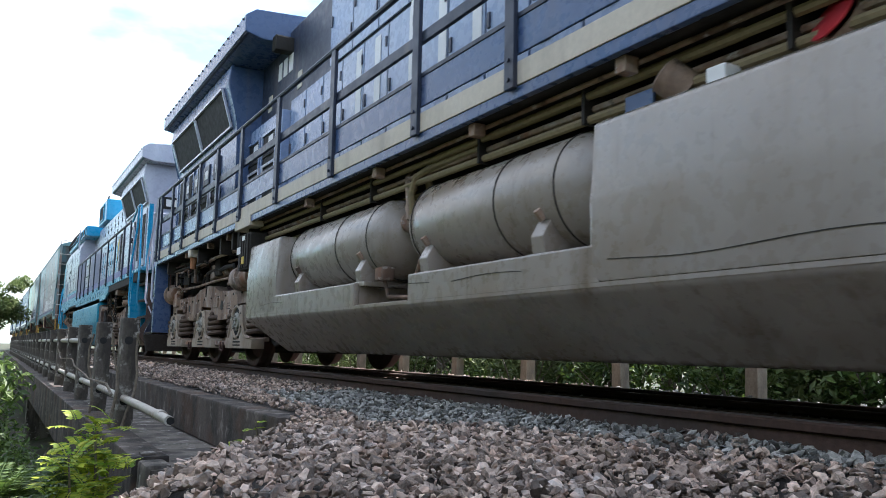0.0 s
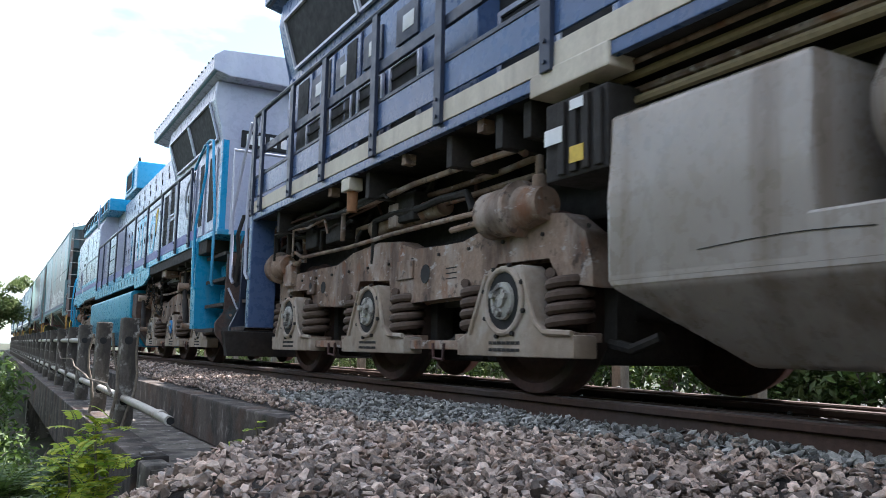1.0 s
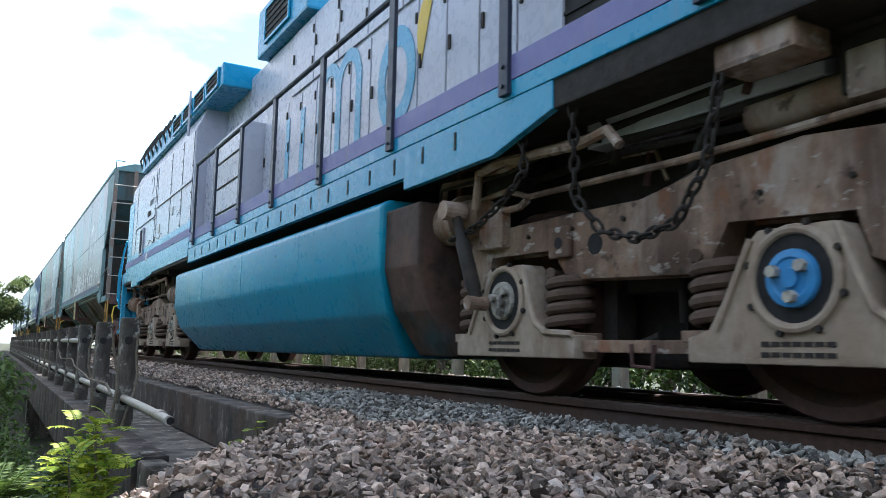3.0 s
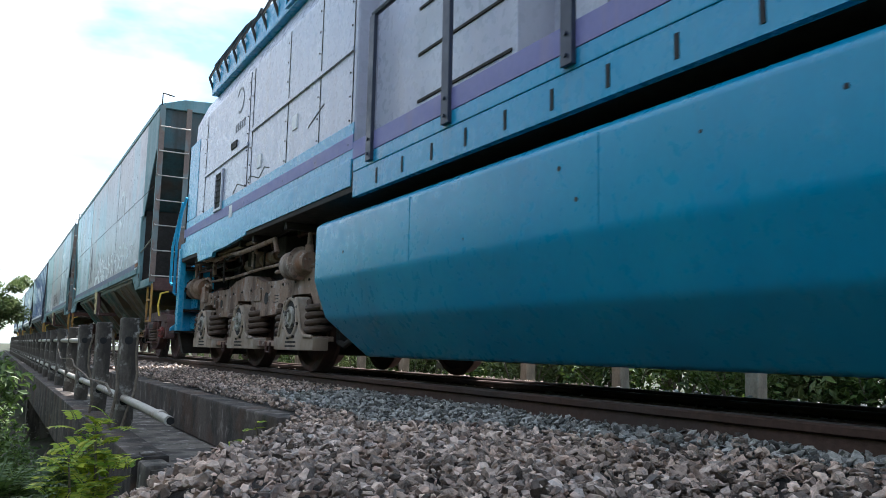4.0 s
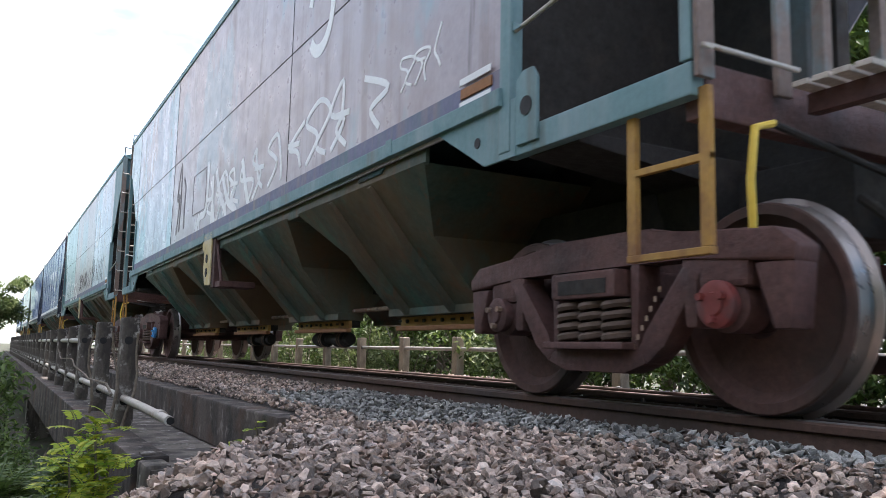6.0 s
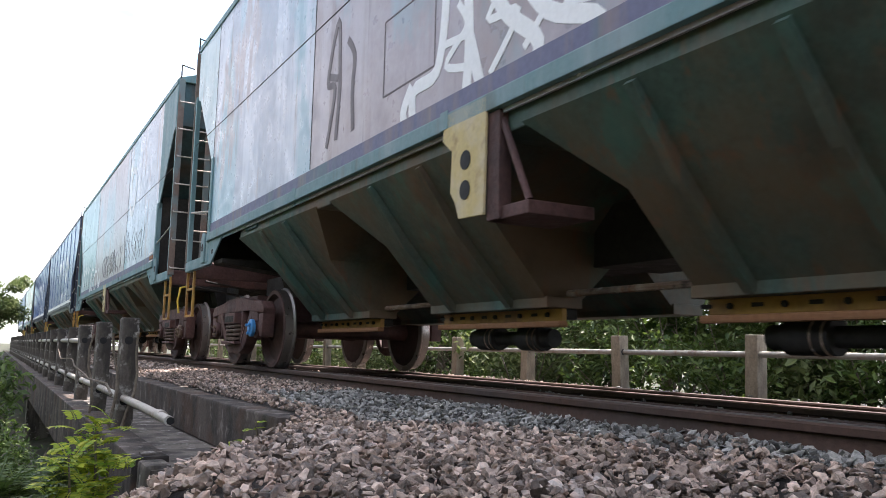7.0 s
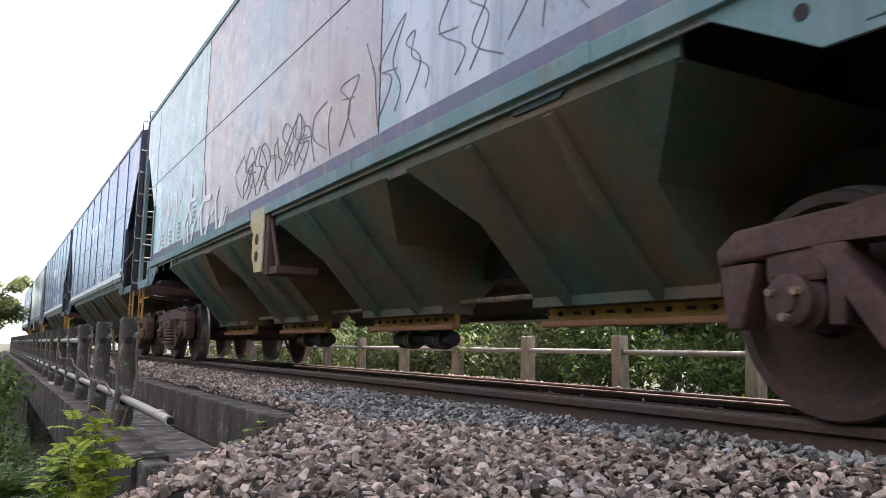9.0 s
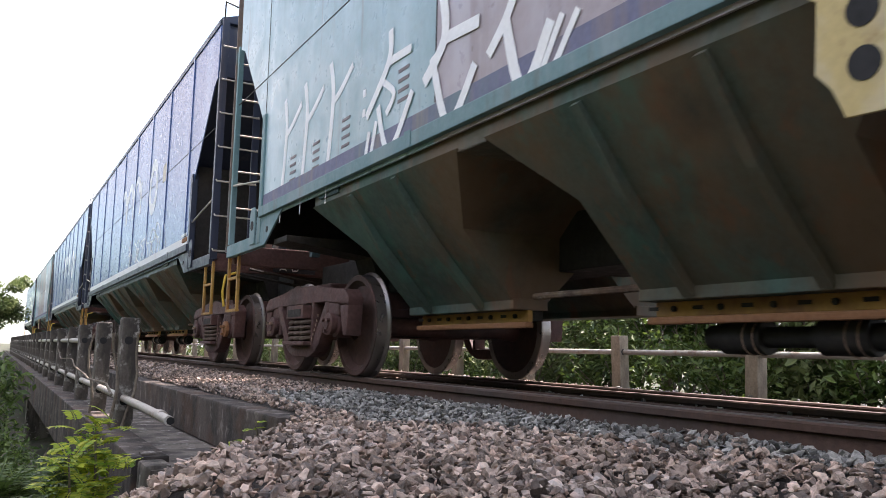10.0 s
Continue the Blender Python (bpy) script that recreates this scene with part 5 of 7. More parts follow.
    strokes(rb, [[(y(1.9) + 0.18 * k, 2.08 + 0.05 * math.sin(2.1 * k)) for k in range(9)], [(y(3.9) + 0.15 * k, 1.95 + 0.06 * math.sin(1.3 * k)) for k in range(10)], [(y(0.35) + 0.1 * k, 2.35 - 0.03 * k) for k in range(5)]], -1.3255, 0.012, "dark", "paint_crack")
    # raised housings, radiator wing and roof irons
    bx("air_housing", "blue", car, -1.0, 1.0, y(-4.1), y(-2.2), 3.9, 4.55, 0.03)
    grille(car, y(-3.5), y(-2.6), 4.02, 4.42, -1.0, "blue", 5)
    part("lifting_eye", ring(B(), (-0.95, y(-4.0), 4.6), (1, 0, 0), 0.05, 0.018, 16), "dark", car, smooth=True)
    bx("radiator_wing", "blue", car, -1.28, 1.28, y(-1.6), y(5.0), 3.70, 4.02, 0.02)
    for k in range(4):
        grille(car, y(-1.4) + 0.8 * k, y(-0.75) + 0.8 * k, 3.76, 3.96, -1.28, "blue", 3)
    for k in range(8):
        pipe("roof_iron", "dark", car, [(-1.25, y(2.0) + 0.42 * k, 3.72), (-1.32, y(2.05) + 0.42 * k, 3.95), (-1.2, y(2.1) + 0.42 * k, 4.22)], 0.02)
    pipe("roof_iron", "dark", car, [(-1.2, y(1.9), 4.02), (-1.2, y(3.6), 4.24), (-1.2, y(5.2), 4.22)], 0.022)
    pipe("roof_ladder", "silver", car, [(-1.33, y(0.2), 3.4), (-1.33, y(0.2), 4.1)], 0.02)
    # fuel tank
    tank = new("fuel_tank")
    tank.empty_display_size = 0.1
    tank.parent = car
    bm = prism(B(), [(-1.345, 0.80), (-1.345, 1.26), (-1.28, 1.31), (1.28, 1.31), (1.345, 1.26), (1.345, 0.80), (1.255, 0.49), (1.02, 0.18), (-1.02, 0.18), (-1.255, 0.49)], "y", y(-6.95), y(0.38))
    for v in bm.verts:
        if v.co.z < 0.6:
            v.co.y += (-0.42 if v.co.y > y(-3) else 0.20) if v.co.z < 0.3 else (-0.06 if v.co.y > y(-3) else 0.04)
    bmesh.ops.bevel(bm, geom=list(bm.edges), offset=0.03, segments=3, profile=0.6, affect="EDGES")
    part("tank_shell", bm, "blue_tank", tank, "sky-blue fuel tank with chamfered belly", True)
    bm = prism(B(), [(-1.30, 0.80), (-1.30, 1.22), (1.30, 1.22), (1.30, 0.80), (1.21, 0.50), (1.0, 0.2), (-1.0, 0.2), (-1.21, 0.50)], "y", y(-7.45), y(-6.93), 0.02)
    part("tank_end", bm, "end_brown", tank, "rust-brown tank end")
    for t in (-5.2, -3.3, -1.4):
        bx("weld_seam", "blue_tank", tank, -1.3475, -1.345, y(t), y(t) + 0.010, 0.82, 1.25, 0.0)
    rngt = random.Random(17)
    for k in range(6):
        a, z = y(rngt.uniform(-6.4, 0.1)), rngt.uniform(0.85, 1.2)
        part("paint_chip", cyl(B(), (-1.345, a, z), (-1.3475, a, z), rngt.uniform(0.006, 0.014), 7), "dark", tank)
    bell = part("horn_bell", lathe(B(), (-1.12, y(0.62), 0.86), (0, 0, 1), [(0, 0.13), (0.03, 0.11), (0.12, 0.075), (0.25, 0.06), (0.30, 0.0)], 20), "dusty", car, "dusty bronze bell", True)
    bx("bell_bracket", "dusty", bell, -1.16, -1.0, y(0.55), y(0.7), 1.15, 1.3, 0.01)
    # hanging chains and a concrete-like block by the leading bogie
    chain(car, [(-1.30, y(-8.6), 1.62), (-1.28, y(-8.62), 1.20), (-1.22, y(-8.35), 1.10), (-1.20, y(-8.0), 0.98), (-1.22, y(-7.75), 0.93)])
    chain(car, [(-1.30, y(-9.05), 1.6), (-1.24, y(-9.0), 1.0), (-1.2, y(-9.15), 0.82), (-1.2, y(-9.4), 0.76), (-1.22, y(-9.65), 0.80), (-1.26, y(-9.85), 1.0), (-1.28, y(-9.95), 1.36)])
    bx("bracket_block", "dusty", car, -1.30, -1.08, y(-10.3), y(-9.93), 1.34, 1.46, 0.025, "pale cast bracket")
    bx("mount", "white", car, -1.28, -1.15, y(-9.55), y(-9.35), 1.48, 1.58, 0.01)
    bx("air_duct", "silver", car, -1.0, -0.8, y(-10.2), y(-8.8), 1.32, 1.5, 0.01)
    for d in (-11.85, -8.1):
        damper = part("damper", lathe(B(), (-1.24, y(d) + 0.0, 0.52), (0, 0.30, 0.62), [(0, 0.035), (0.08, 0.04), (0.10, 0.045), (0.42, 0.045), (0.44, 0.032), (0.66, 0.032)], 16), "dark", car, "sloping oil damper", True)
        part("damper_eye", cyl(B(), (-1.31, y(d), 0.52), (-1.18, y(d), 0.52), 0.042, 14), "dusty", damper)
        part("damper_eye", cyl(B(), (-1.33, y(d) + 0.28, 1.10), (-1.18, y(d) + 0.28, 1.10), 0.06, 14), "dusty", damper)
    # leading corner steps
    bm = B()
    pts = [((-1.345, y(-12.52), 1.64), (-1.345, y(-12.80), 1.64), (-1.345, y(-12.92), 0.46), (-1.345, y(-12.70), 0.46)), ((-1.345, y(-12.80), 1.64), (-1.12, y(-12.80), 1.64), (-1.22, y(-12.91), 0.46), (-1.345, y(-12.92), 0.46)), ((-1.12, y(-12.80), 1.64), (-0.82, y(-12.78), 1.62), (-0.82, y(-12.88), 0.46), (-1.22, y(-12.91), 0.46))]
    for q in pts:
        bm.faces.new([bm.verts.new(p) for p in q])
    bmesh.ops.remove_doubles(bm, verts=bm.verts, dist=1e-4)
    bmesh.ops.solidify(bm, geom=list(bm.faces), thickness=0.02)
    part("step_side", bm, "blue", car, "sky-blue folded step side plate")
    bx("step_cap", "blue", car, -1.355, -0.9, y(-13.9), y(-12.5), 1.62, 1.69, 0.01)
    step_well(car, y(-12.93), y(-13.92), "blue", "dark")
    bm = prism(B(), [(-1.33, 0.40), (-1.33, 0.52), (-1.22, 0.66), (-1.22, 1.37), (-1.10, 1.39), (-1.04, 1.52), (-0.99, 1.72), (-0.86, 1.77), (0.86, 1.77), (0.99, 1.72), (1.04, 1.52), (1.10, 1.39), (1.22, 1.37), (1.22, 0.66), (1.33, 0.52), (1.33, 0.40), (1.15, 0.14), (-1.15, 0.14)], "y", y(-13.97), y(-13.92), 0.008)
    ep = part("end_plate", bm, "end_brown", car, "rust-brown end plate with teal remains")
    part("plate_slot", prism(B(), [(-1.14, 1.0), (-1.14, 1.22), (-1.10, 1.26), (-1.05, 1.22), (-1.05, 1.0), (-1.10, 0.96)], "y", y(-13.976), y(-13.969)), "black", ep)
    for x, z in ((-1.12, 0.80), (-1.15, 0.62), (-0.8, 1.55), (-0.55, 1.45), (-0.92, 0.95), (-0.75, 0.62)):
        part("plate_bolt", cyl(B(), (x, y(-13.965), z), (x, y(-13.99), z), 0.018, 7), "dusty", ep)
    bx("plate_bracket", "hopper_rust", ep, -1.08, -1.02, y(-14.05), y(-13.97), 0.52, 0.70, 0.008)
    pipe("plate_bar", "dusty", ep, [(-1.08, y(-14.03), 0.66), (-0.4, y(-14.03), 0.68)], 0.014)
    pipe("plate_bar", "dusty", ep, [(-1.08, y(-14.0), 1.30), (-0.75, y(-14.0), 1.24), (-0.3, y(-14.0), 1.12)], 0.012)
    for k in range(2):
        pipe("air_hose", "pipe", ep, [(-0.66 + 0.11 * k, y(-13.98), 1.08), (-0.63 + 0.11 * k, y(-14.14), 1.02), (-0.58 + 0.10 * k, y(-14.22), 0.82), (-0.60 + 0.08 * k, y(-14.26), 0.64), (-0.72 + 0.04 * k, y(-14.28), 0.56), (-0.88, y(-14.27), 0.60), (-1.0, y(-14.25), 0.70)], 0.024)
    pipe("jumper_cable", "dark", ep, [(-1.12, y(-14.0), 1.02), (-1.10, y(-14.04), 1.36), (-1.14, y(-14.08), 1.60), (-1.08, y(-14.10), 1.84), (-0.95, y(-14.10), 1.88), (-0.88, y(-14.08), 1.76), (-0.96, y(-14.06), 1.48), (-1.06, y(-14.02), 1.18)], 0.026)
    pipe("jumper_cable", "pipe", ep, [(-0.84, y(-14.0), 1.74), (-0.86, y(-14.08), 1.96), (-0.74, y(-14.1), 2.0), (-0.62, y(-14.08), 1.86), (-0.50, y(-14.03), 1.62)], 0.022)
    bm = prism(B(), [(-1.20, 0.12), (-1.26, 0.42), (1.26, 0.42), (1.20, 0.12)], "y", y(-14.12), y(-13.98), 0.01)
    part("plough", bm, "dark", ep)
    for y0, zz in ((-12.6, 2.96), (-13.75, 3.0)):
        s = -1 if y0 < -13 else 1
        pipe("grab_rail", "blue", car, [(-1.36, y(-12.88) if s > 0 else y(-13.85), 0.98), (-1.39, y(-12.84) if s > 0 else y(-13.88), 1.04), (-1.38, y(-12.75) if s > 0 else y(-13.86), 1.85), (-1.36, y(-13.15) if s > 0 else y(-13.55), 2.55), (-1.35, y(-13.1) if s > 0 else y(-13.4), 2.92), (-1.34, y(-12.9) if s > 0 else y(-13.2), 2.97), (-1.34, y(-12.3) if s > 0 else y(-13.0), 2.74 if s > 0 else 2.97)], 0.019, "chipped blue grab rail")
    pipe("front_rail", "silver", car, [(-1.2, y(-13.95), 1.62), (-1.2, y(-13.95), 2.7), (0.9, y(-13.95), 2.7), (0.9, y(-13.95), 1.62)], 0.02)
    for h in (-0.7, -0.5):
        pipe("brake_hose", "dark", car, [(h, y(-13.95), 1.35), (h - 0.08, y(-14.2), 1.55), (h - 0.05, y(-14.35), 1.45), (h, y(-14.3), 1.1), (h + 0.1, y(-14.2), 0.9)], 0.028)
    pipe("uncoupling_lever", "silver", car, [(-1.2, y(-14.0), 0.95), (-1.1, y(-14.06), 0.70), (-0.3, y(-14.06), 0.68)], 0.014)
    bx("coupler", "hopper_rust", car, -0.14, 0.14, y(-14.4), y(-13.97), 0.75, 1.02, 0.04)
    # trailing corner
    bx("step_post", "blue", car, -1.348, -1.27, y(6.06), y(6.24), 0.45, 1.66, 0.008, "sky-blue step side plate")
    step_well(car, y(6.24), y(6.66), "blue", "dark")
    bm = prism(B(), [(-1.33, 0.42), (-1.33, 0.50), (-1.2, 0.60), (-1.2, 1.36), (-1.0, 1.50), (1.0, 1.50), (1.2, 1.36), (1.2, 0.60), (1.33, 0.50), (1.33, 0.42)], "y", y(6.66), y(6.71), 0.008)
    tp = part("end_plate", bm, "blue", car)
    part("plate_slot", prism(B(), [(-1.12, 0.95), (-1.12, 1.2), (-1.06, 1.26), (-1.0, 1.2), (-1.0, 0.95)], "y", y(6.652), y(6.661)), "black", tp)
    bm = prism(B(), [(-1.15, 0.12), (-1.22, 0.42), (1.22, 0.42), (1.15, 0.12)], "y", y(6.5), y(6.66), 0.01)
    part("plough", bm, "dark", tp)
    pipe("grab_rail", "blue", car, [(-1.36, y(6.2), 0.98), (-1.385, y(6.24), 1.0), (-1.385, y(6.26), 1.75), (-1.37, y(6.1), 2.2), (-1.34, y(5.95), 2.4)], 0.021, "dark blue grab rail")
    pipe("grab_rail", "blue", car, [(-1.34, y(6.66), 1.15), (-1.36, y(6.72), 1.2), (-1.36, y(6.7), 1.75), (-1.3, y(6.4), 2.4)], 0.021)
    pipe("brake_hose", "silver", car, [(-0.9, y(6.7), 1.5), (-0.95, y(6.85), 1.66), (-1.0, y(6.95), 1.6), (-0.9, y(6.9), 1.3), (-0.8, y(6.85), 1.2)], 0.028)
    lamp = part("rear_lamp", lathe(B(), (-0.75, y(6.72), 1.72), (-0.6, -0.6, 0.1), [(0, 0.09), (0.1, 0.12), (0.11, 0.10), (0.09, 0)], 20), "ochre", car, "yellow round rear lamp", True)
    bx("coupler", "hopper_rust", car, -0.14, 0.14, y(6.7), y(7.4), 0.75, 1.02, 0.04)
    CARS.append((car, T0, sets))
    return car


# ---------------------------------------------------------------- hopper wagons
def hopper_truck(car, y0, sets, cap):
    """Two-axle cast bogie; y0 is its middle."""
    for d in (-0.8, 0.8):
        wheelset(car, y0 + d, 0.448, sets, True)
    tr = new("bogie")
    tr.empty_display_size = 0.1
    tr.parent = car
    tr.matrix_basis = pose(0, y0, 0) @ Matrix.Diagonal((0.92, 1, 1, 1))
    chord = [(-1.15, 0.60), (-1.16, 0.67), (-1.06, 0.745), (-0.6, 0.775), (-0.3, 0.815), (0.3, 0.815), (0.6, 0.775), (1.06, 0.745), (1.16, 0.67), (1.15, 0.60), (0.62, 0.655), (-0.62, 0.655)]
    pieces = [chord, [(-0.36, 0.20), (-0.22, 0.155), (0.22, 0.155), (0.36, 0.20), (0.34, 0.268), (-0.34, 0.268)]]
    for k in (-1, 1):
        pieces += [[(k * 0.74, 0.66), (k * 0.61, 0.66), (k * 0.37, 0.33), (k * 0.29, 0.265), (k * 0.36, 0.20), (k * 0.47, 0.28)],
                   [(k * 0.27, 0.26), (k * 0.315, 0.26), (k * 0.33, 0.66), (k * 0.27, 0.66)],
                   [(k * 1.15, 0.61), (k * 1.12, 0.35), (k * 1.04, 0.35), (k * 1.0, 0.50), (k * 0.96, 0.61)],
                   [(k * 0.665, 0.655), (k * 0.665, 0.36), (k * 0.60, 0.36), (k * 0.58, 0.655)]]
    for s in (-1, 1):
        bm = B()
        for i, pl in enumerate(pieces):
            prism(bm, pl, "x", s * (1.225 - 0.004 * (i % 3)), s * 1.07, 0.018)
        fr = part("side_frame", bm, "hopper_rust", tr, "rusty brown cast side frame", True)
        if s < 0:
            for k in range(7):
                bx("cast_mark", "dusty", fr, -1.2275, -1.2245, -0.47 + 0.028 * k, -0.452 + 0.028 * k, 0.52 - 0.042 * k, 0.545 - 0.042 * k, 0.0)
    for d in (-0.17, 0.0, 0.17):
        part("coil_spring", helix(B(), (-1.20, d, 0.30), 0.075, 0.020, 0.20, 4.0, 12, 6), "spring", tr, "rusty coil spring", True)
    bx("spring_plate", "hopper_rust", tr, -1.31, -1.06, -0.30, 0.30, 0.265, 0.30, 0.008)
    bx("bolster_end", "hopper_rust", tr, -1.30, 1.30, -0.24, 0.24, 0.51, 0.64, 0.012)
    bx("bolster_face", "dark", tr, -1.304, -1.30, -0.18, 0.18, 0.53, 0.60, 0.0)
    bx("bolster", "hopper_rust", tr, -1.0, 1.0, -0.2, 0.2, 0.62, 0.86, 0.02)
    for i, d in enumerate((-0.8, 0.8)):
        ad = bx("bearing_adapter", "hopper_rust", tr, -1.215, -1.05, d - 0.13, d + 0.13, 0.52, 0.66, 0.03)
        bm = lathe(B(), (-1.04, d, 0.452), (-1, 0, 0), [(0.178, 0.0), (0.178, 0.082), (0.185, 0.098), (0.222, 0.098), (0.232, 0.085), (0.232, 0.05), (0.245, 0.045), (0.245, 0.0)], 26)
        part("bearing", lathe(B(), (-1.04, d, 0.452), (-1, 0, 0), [(0, 0.115), (0.15, 0.115), (0.16, 0.085), (0.177, 0.085), (0.177, 0.0)], 26), "hopper_rust", tr, smooth=True)
        cp = part("bearing_cap", bm, cap if i == 0 else "hopper_rust", tr, "painted bearing cap" if i == 0 else "", True)
        for k in range(3):
            w = k * math.tau / 3 + 0.5
            part("cap_bolt", cyl(B(), (-1.27, d + 0.062 * math.cos(w), 0.452 + 0.062 * math.sin(w)), (-1.305, d + 0.062 * math.cos(w), 0.452 + 0.062 * math.sin(w)), 0.017, 6), cap if i == 0 else "dusty", cp)
        bx("brake_beam", "hopper_rust", tr, -0.95, 0.95, d * 0.42 - 0.05, d * 0.42 + 0.05, 0.36, 0.46, 0.01)
    return tr


def hopper(T0, side, frame_m, label, marks, cap, curved=False, end_shade="teal_shade", mid=0.0, bogies=(0.95, 13.83), panels=None):
    L = 15.44
    car = thing("hopper_wagon", label, "hopper wagon", "hopper wagons", at=pose(XC, T0, 0))
    sets = []
    hopper_truck(car, bogies[0], sets, cap)
    hopper_truck(car, bogies[1], sets, "cap_blue" if cap == "dull_red" else "hopper_rust")
    # body: side sheets, roof, end slopes
    cuts = [0.0, 1.30, 4.95, 10.52, 14.16, L]
    for k, (a, b) in enumerate(zip(cuts, cuts[1:])):
        if k == 0:
            pl = [(1.28, 1.50), (1.28, 2.45), (0.30, 3.60), (0.15, 3.66), (0.12, 4.42), (1.30, 4.42), (1.30, 1.50)]
        elif k == 4:
            pl = [(14.16, 1.50), (14.16, 4.42), (L - 0.12, 4.42), (L - 0.15, 3.66), (L - 0.30, 3.60), (L - 1.28, 2.45), (L - 1.28, 1.50)]
        else:
            pl = [(a, 1.50), (a, 4.42), (b, 4.42), (b, 1.50)]
        part("side_sheet", prism(B(), pl, "x", -1.42, -1.405), panels[k] if panels else side, car)
    part("side_sheet", prism(B(), [(1.28, 1.50), (1.28, 2.45), (0.30, 3.60), (0.15, 3.66), (0.12, 4.42), (L - 0.12, 4.42), (L - 0.15, 3.66), (L - 0.30, 3.60), (L - 1.28, 2.45), (L - 1.28, 1.50)], "x", 1.42, 1.405), side, car)
    bm = B()
    prism(bm, [(-1.42, 4.40), (-1.42, 4.46), (-1.0, 4.60), (0, 4.66), (1.0, 4.60), (1.42, 4.46), (1.42, 4.40)], "y", 0.10, L - 0.10, 0.01)
    part("roof", bm, frame_m, car)
    for e in (0, 1):
        def yy(v):
            return v if e == 0 else L - v
        # slope and stanchions take a darker colour for the shade at the ends
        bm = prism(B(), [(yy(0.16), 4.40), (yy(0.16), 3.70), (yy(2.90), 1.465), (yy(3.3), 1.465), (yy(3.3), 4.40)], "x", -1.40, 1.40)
        part("end_slope", bm, end_shade, car, "sloping end sheet, coloured darker for shade")
        bx("side_end_post", frame_m, car, -1.44, -1.36, yy(1.28) - 0.05, yy(1.28) + 0.05, 1.27, 2.6, 0.008)
        # end sill and platform
        a, b = sorted((yy(0.0), yy(1.28)))
        bx("side_sill_end", frame_m, car, -1.43, -1.36, a, b, 1.235, 1.37, 0.008)
        a, b = sorted((yy(0.0), yy(0.10)))
        bx("end_sill", "hopper_rust", car, -1.36, 1.36, a, b, 1.16, 1.38, 0.01)
        bx("corner_post", frame_m, car, -1.43, -1.37, a, a + 0.06, 1.38, 3.72, 0.006)
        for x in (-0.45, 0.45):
            bx("end_stanchion", end_shade, car, x - 0.05, x + 0.05, yy(0.22) - 0.05, yy(0.22) + 0.05, 1.3, 3.9, 0.006)
        pipe("side_stay", "pipe", car, [(-1.41, yy(1.22), 1.92), (-1.41, yy(0.1), 2.06)], 0.012)
        bm = prism(B(), [(yy(1.32), 1.92), (yy(1.15), 1.92), (yy(1.32), 2.03)], "x", -1.425, -1.405)
        part("stay_gusset", bm, frame_m, car)
        # gusset under the side's end with its lifting hole
        bm = prism(B(), [(yy(1.18), 1.235), (yy(1.48), 1.235), (yy(2.04), 1.545), (yy(1.18), 1.545)], "x", -1.434, -1.415, 0.004)
        gs = part("bolster_gusset", bm, frame_m, car)
        part("gusset_hole", cyl(B(), (-1.434, yy(1.55), 1.38), (-1.438, yy(1.55), 1.38), 0.03, 14), "black", gs)
        bm = prism(B(), [(yy(0.98), 1.28), (yy(1.16), 1.28), (yy(1.16), 1.62), (yy(1.10), 1.66), (yy(1.02), 1.66), (yy(0.98), 1.60)], "x", -1.448, -1.43, 0.004)
        lp = part("lifting_plate", bm, frame_m, car)
        part("lifting_hole", cyl(B(), (-1.448, yy(1.07), 1.47), (-1.452, yy(1.07), 1.47), 0.05, 18), "black", lp)
        # ladder on the end, rungs across
        lad = new("end_ladder")
        lad.empty_display_size = 0.1
        lad.parent = car
        yl = yy(-0.03)
        for x in (-1.39, -0.94):
            bx("stringer", "ladder" if frame_m == "teal" else frame_m, lad, x - 0.045, x + 0.045, yl - 0.012, yl + 0.012, 1.30, 4.40, 0.004)
        s = -1 if e == 0 else 1
        for k in range(7):
            z = 1.40 + 0.435 * k
            pipe("rung", "pipe", lad, [(-1.41, yl, z + 0.03), (-1.41, yl + s * 0.06, z), (-0.92, yl + s * 0.06, z), (-0.92, yl, z + 0.03)], 0.011)
        pipe("grab_iron", "dark", lad, [(-1.41, yl, 4.4), (-1.41, yl, 4.62), (-1.2, yl + 0.1, 4.62)], 0.012)
        # hanging foot steps
        a, b = sorted((yy(-0.05), yy(0.40)))
        st = bx("foot_step", "yellow", car, -1.40, -1.36, a, b, 0.62, 0.65, 0.004, "rusty yellow hanging step")
        for q in (a, b - 0.05):
            bx("step_hanger", "yellow", st, -1.395, -1.365, q, q + 0.05, 0.65, 1.27, 0.004)
        bx("step_bar", "yellow", st, -1.395, -1.365, a, b, 0.98, 1.01, 0.004)
        pipe("lever_rod", "dark", car, [(-1.12, yy(-0.12), 1.14), (-0.3, yy(-0.12), 1.02)], 0.016)
        if e == 0:
            pipe("uncoupling_lever", "ochre", car, [(-1.25, yy(-0.12), 0.72), (-1.28, yy(-0.14), 0.90), (-1.25, yy(-0.14), 1.10), (-1.12, yy(-0.12), 1.14)], 0.016, "yellow uncoupling lever")
        a, b = sorted((yy(-0.06), yy(-0.42)))
        for k in range(4):
            bx("walkway_board", "board", car, -0.95, 0.95, a + 0.09 * k, a + 0.09 * k + 0.07, 1.325, 1.35, 0.004, "pale worn end walkway board")
        for x in (-0.8, 0.8):
            bx("walkway_bracket", "hopper_rust", car, x - 0.03, x + 0.03, a, b, 1.24, 1.325, 0.004)
        a, b = sorted((yy(0.05), yy(-0.62)))
        bx("coupler", "hopper_rust", car, -0.13, 0.13, a, b, 0.76, 1.0, 0.04)
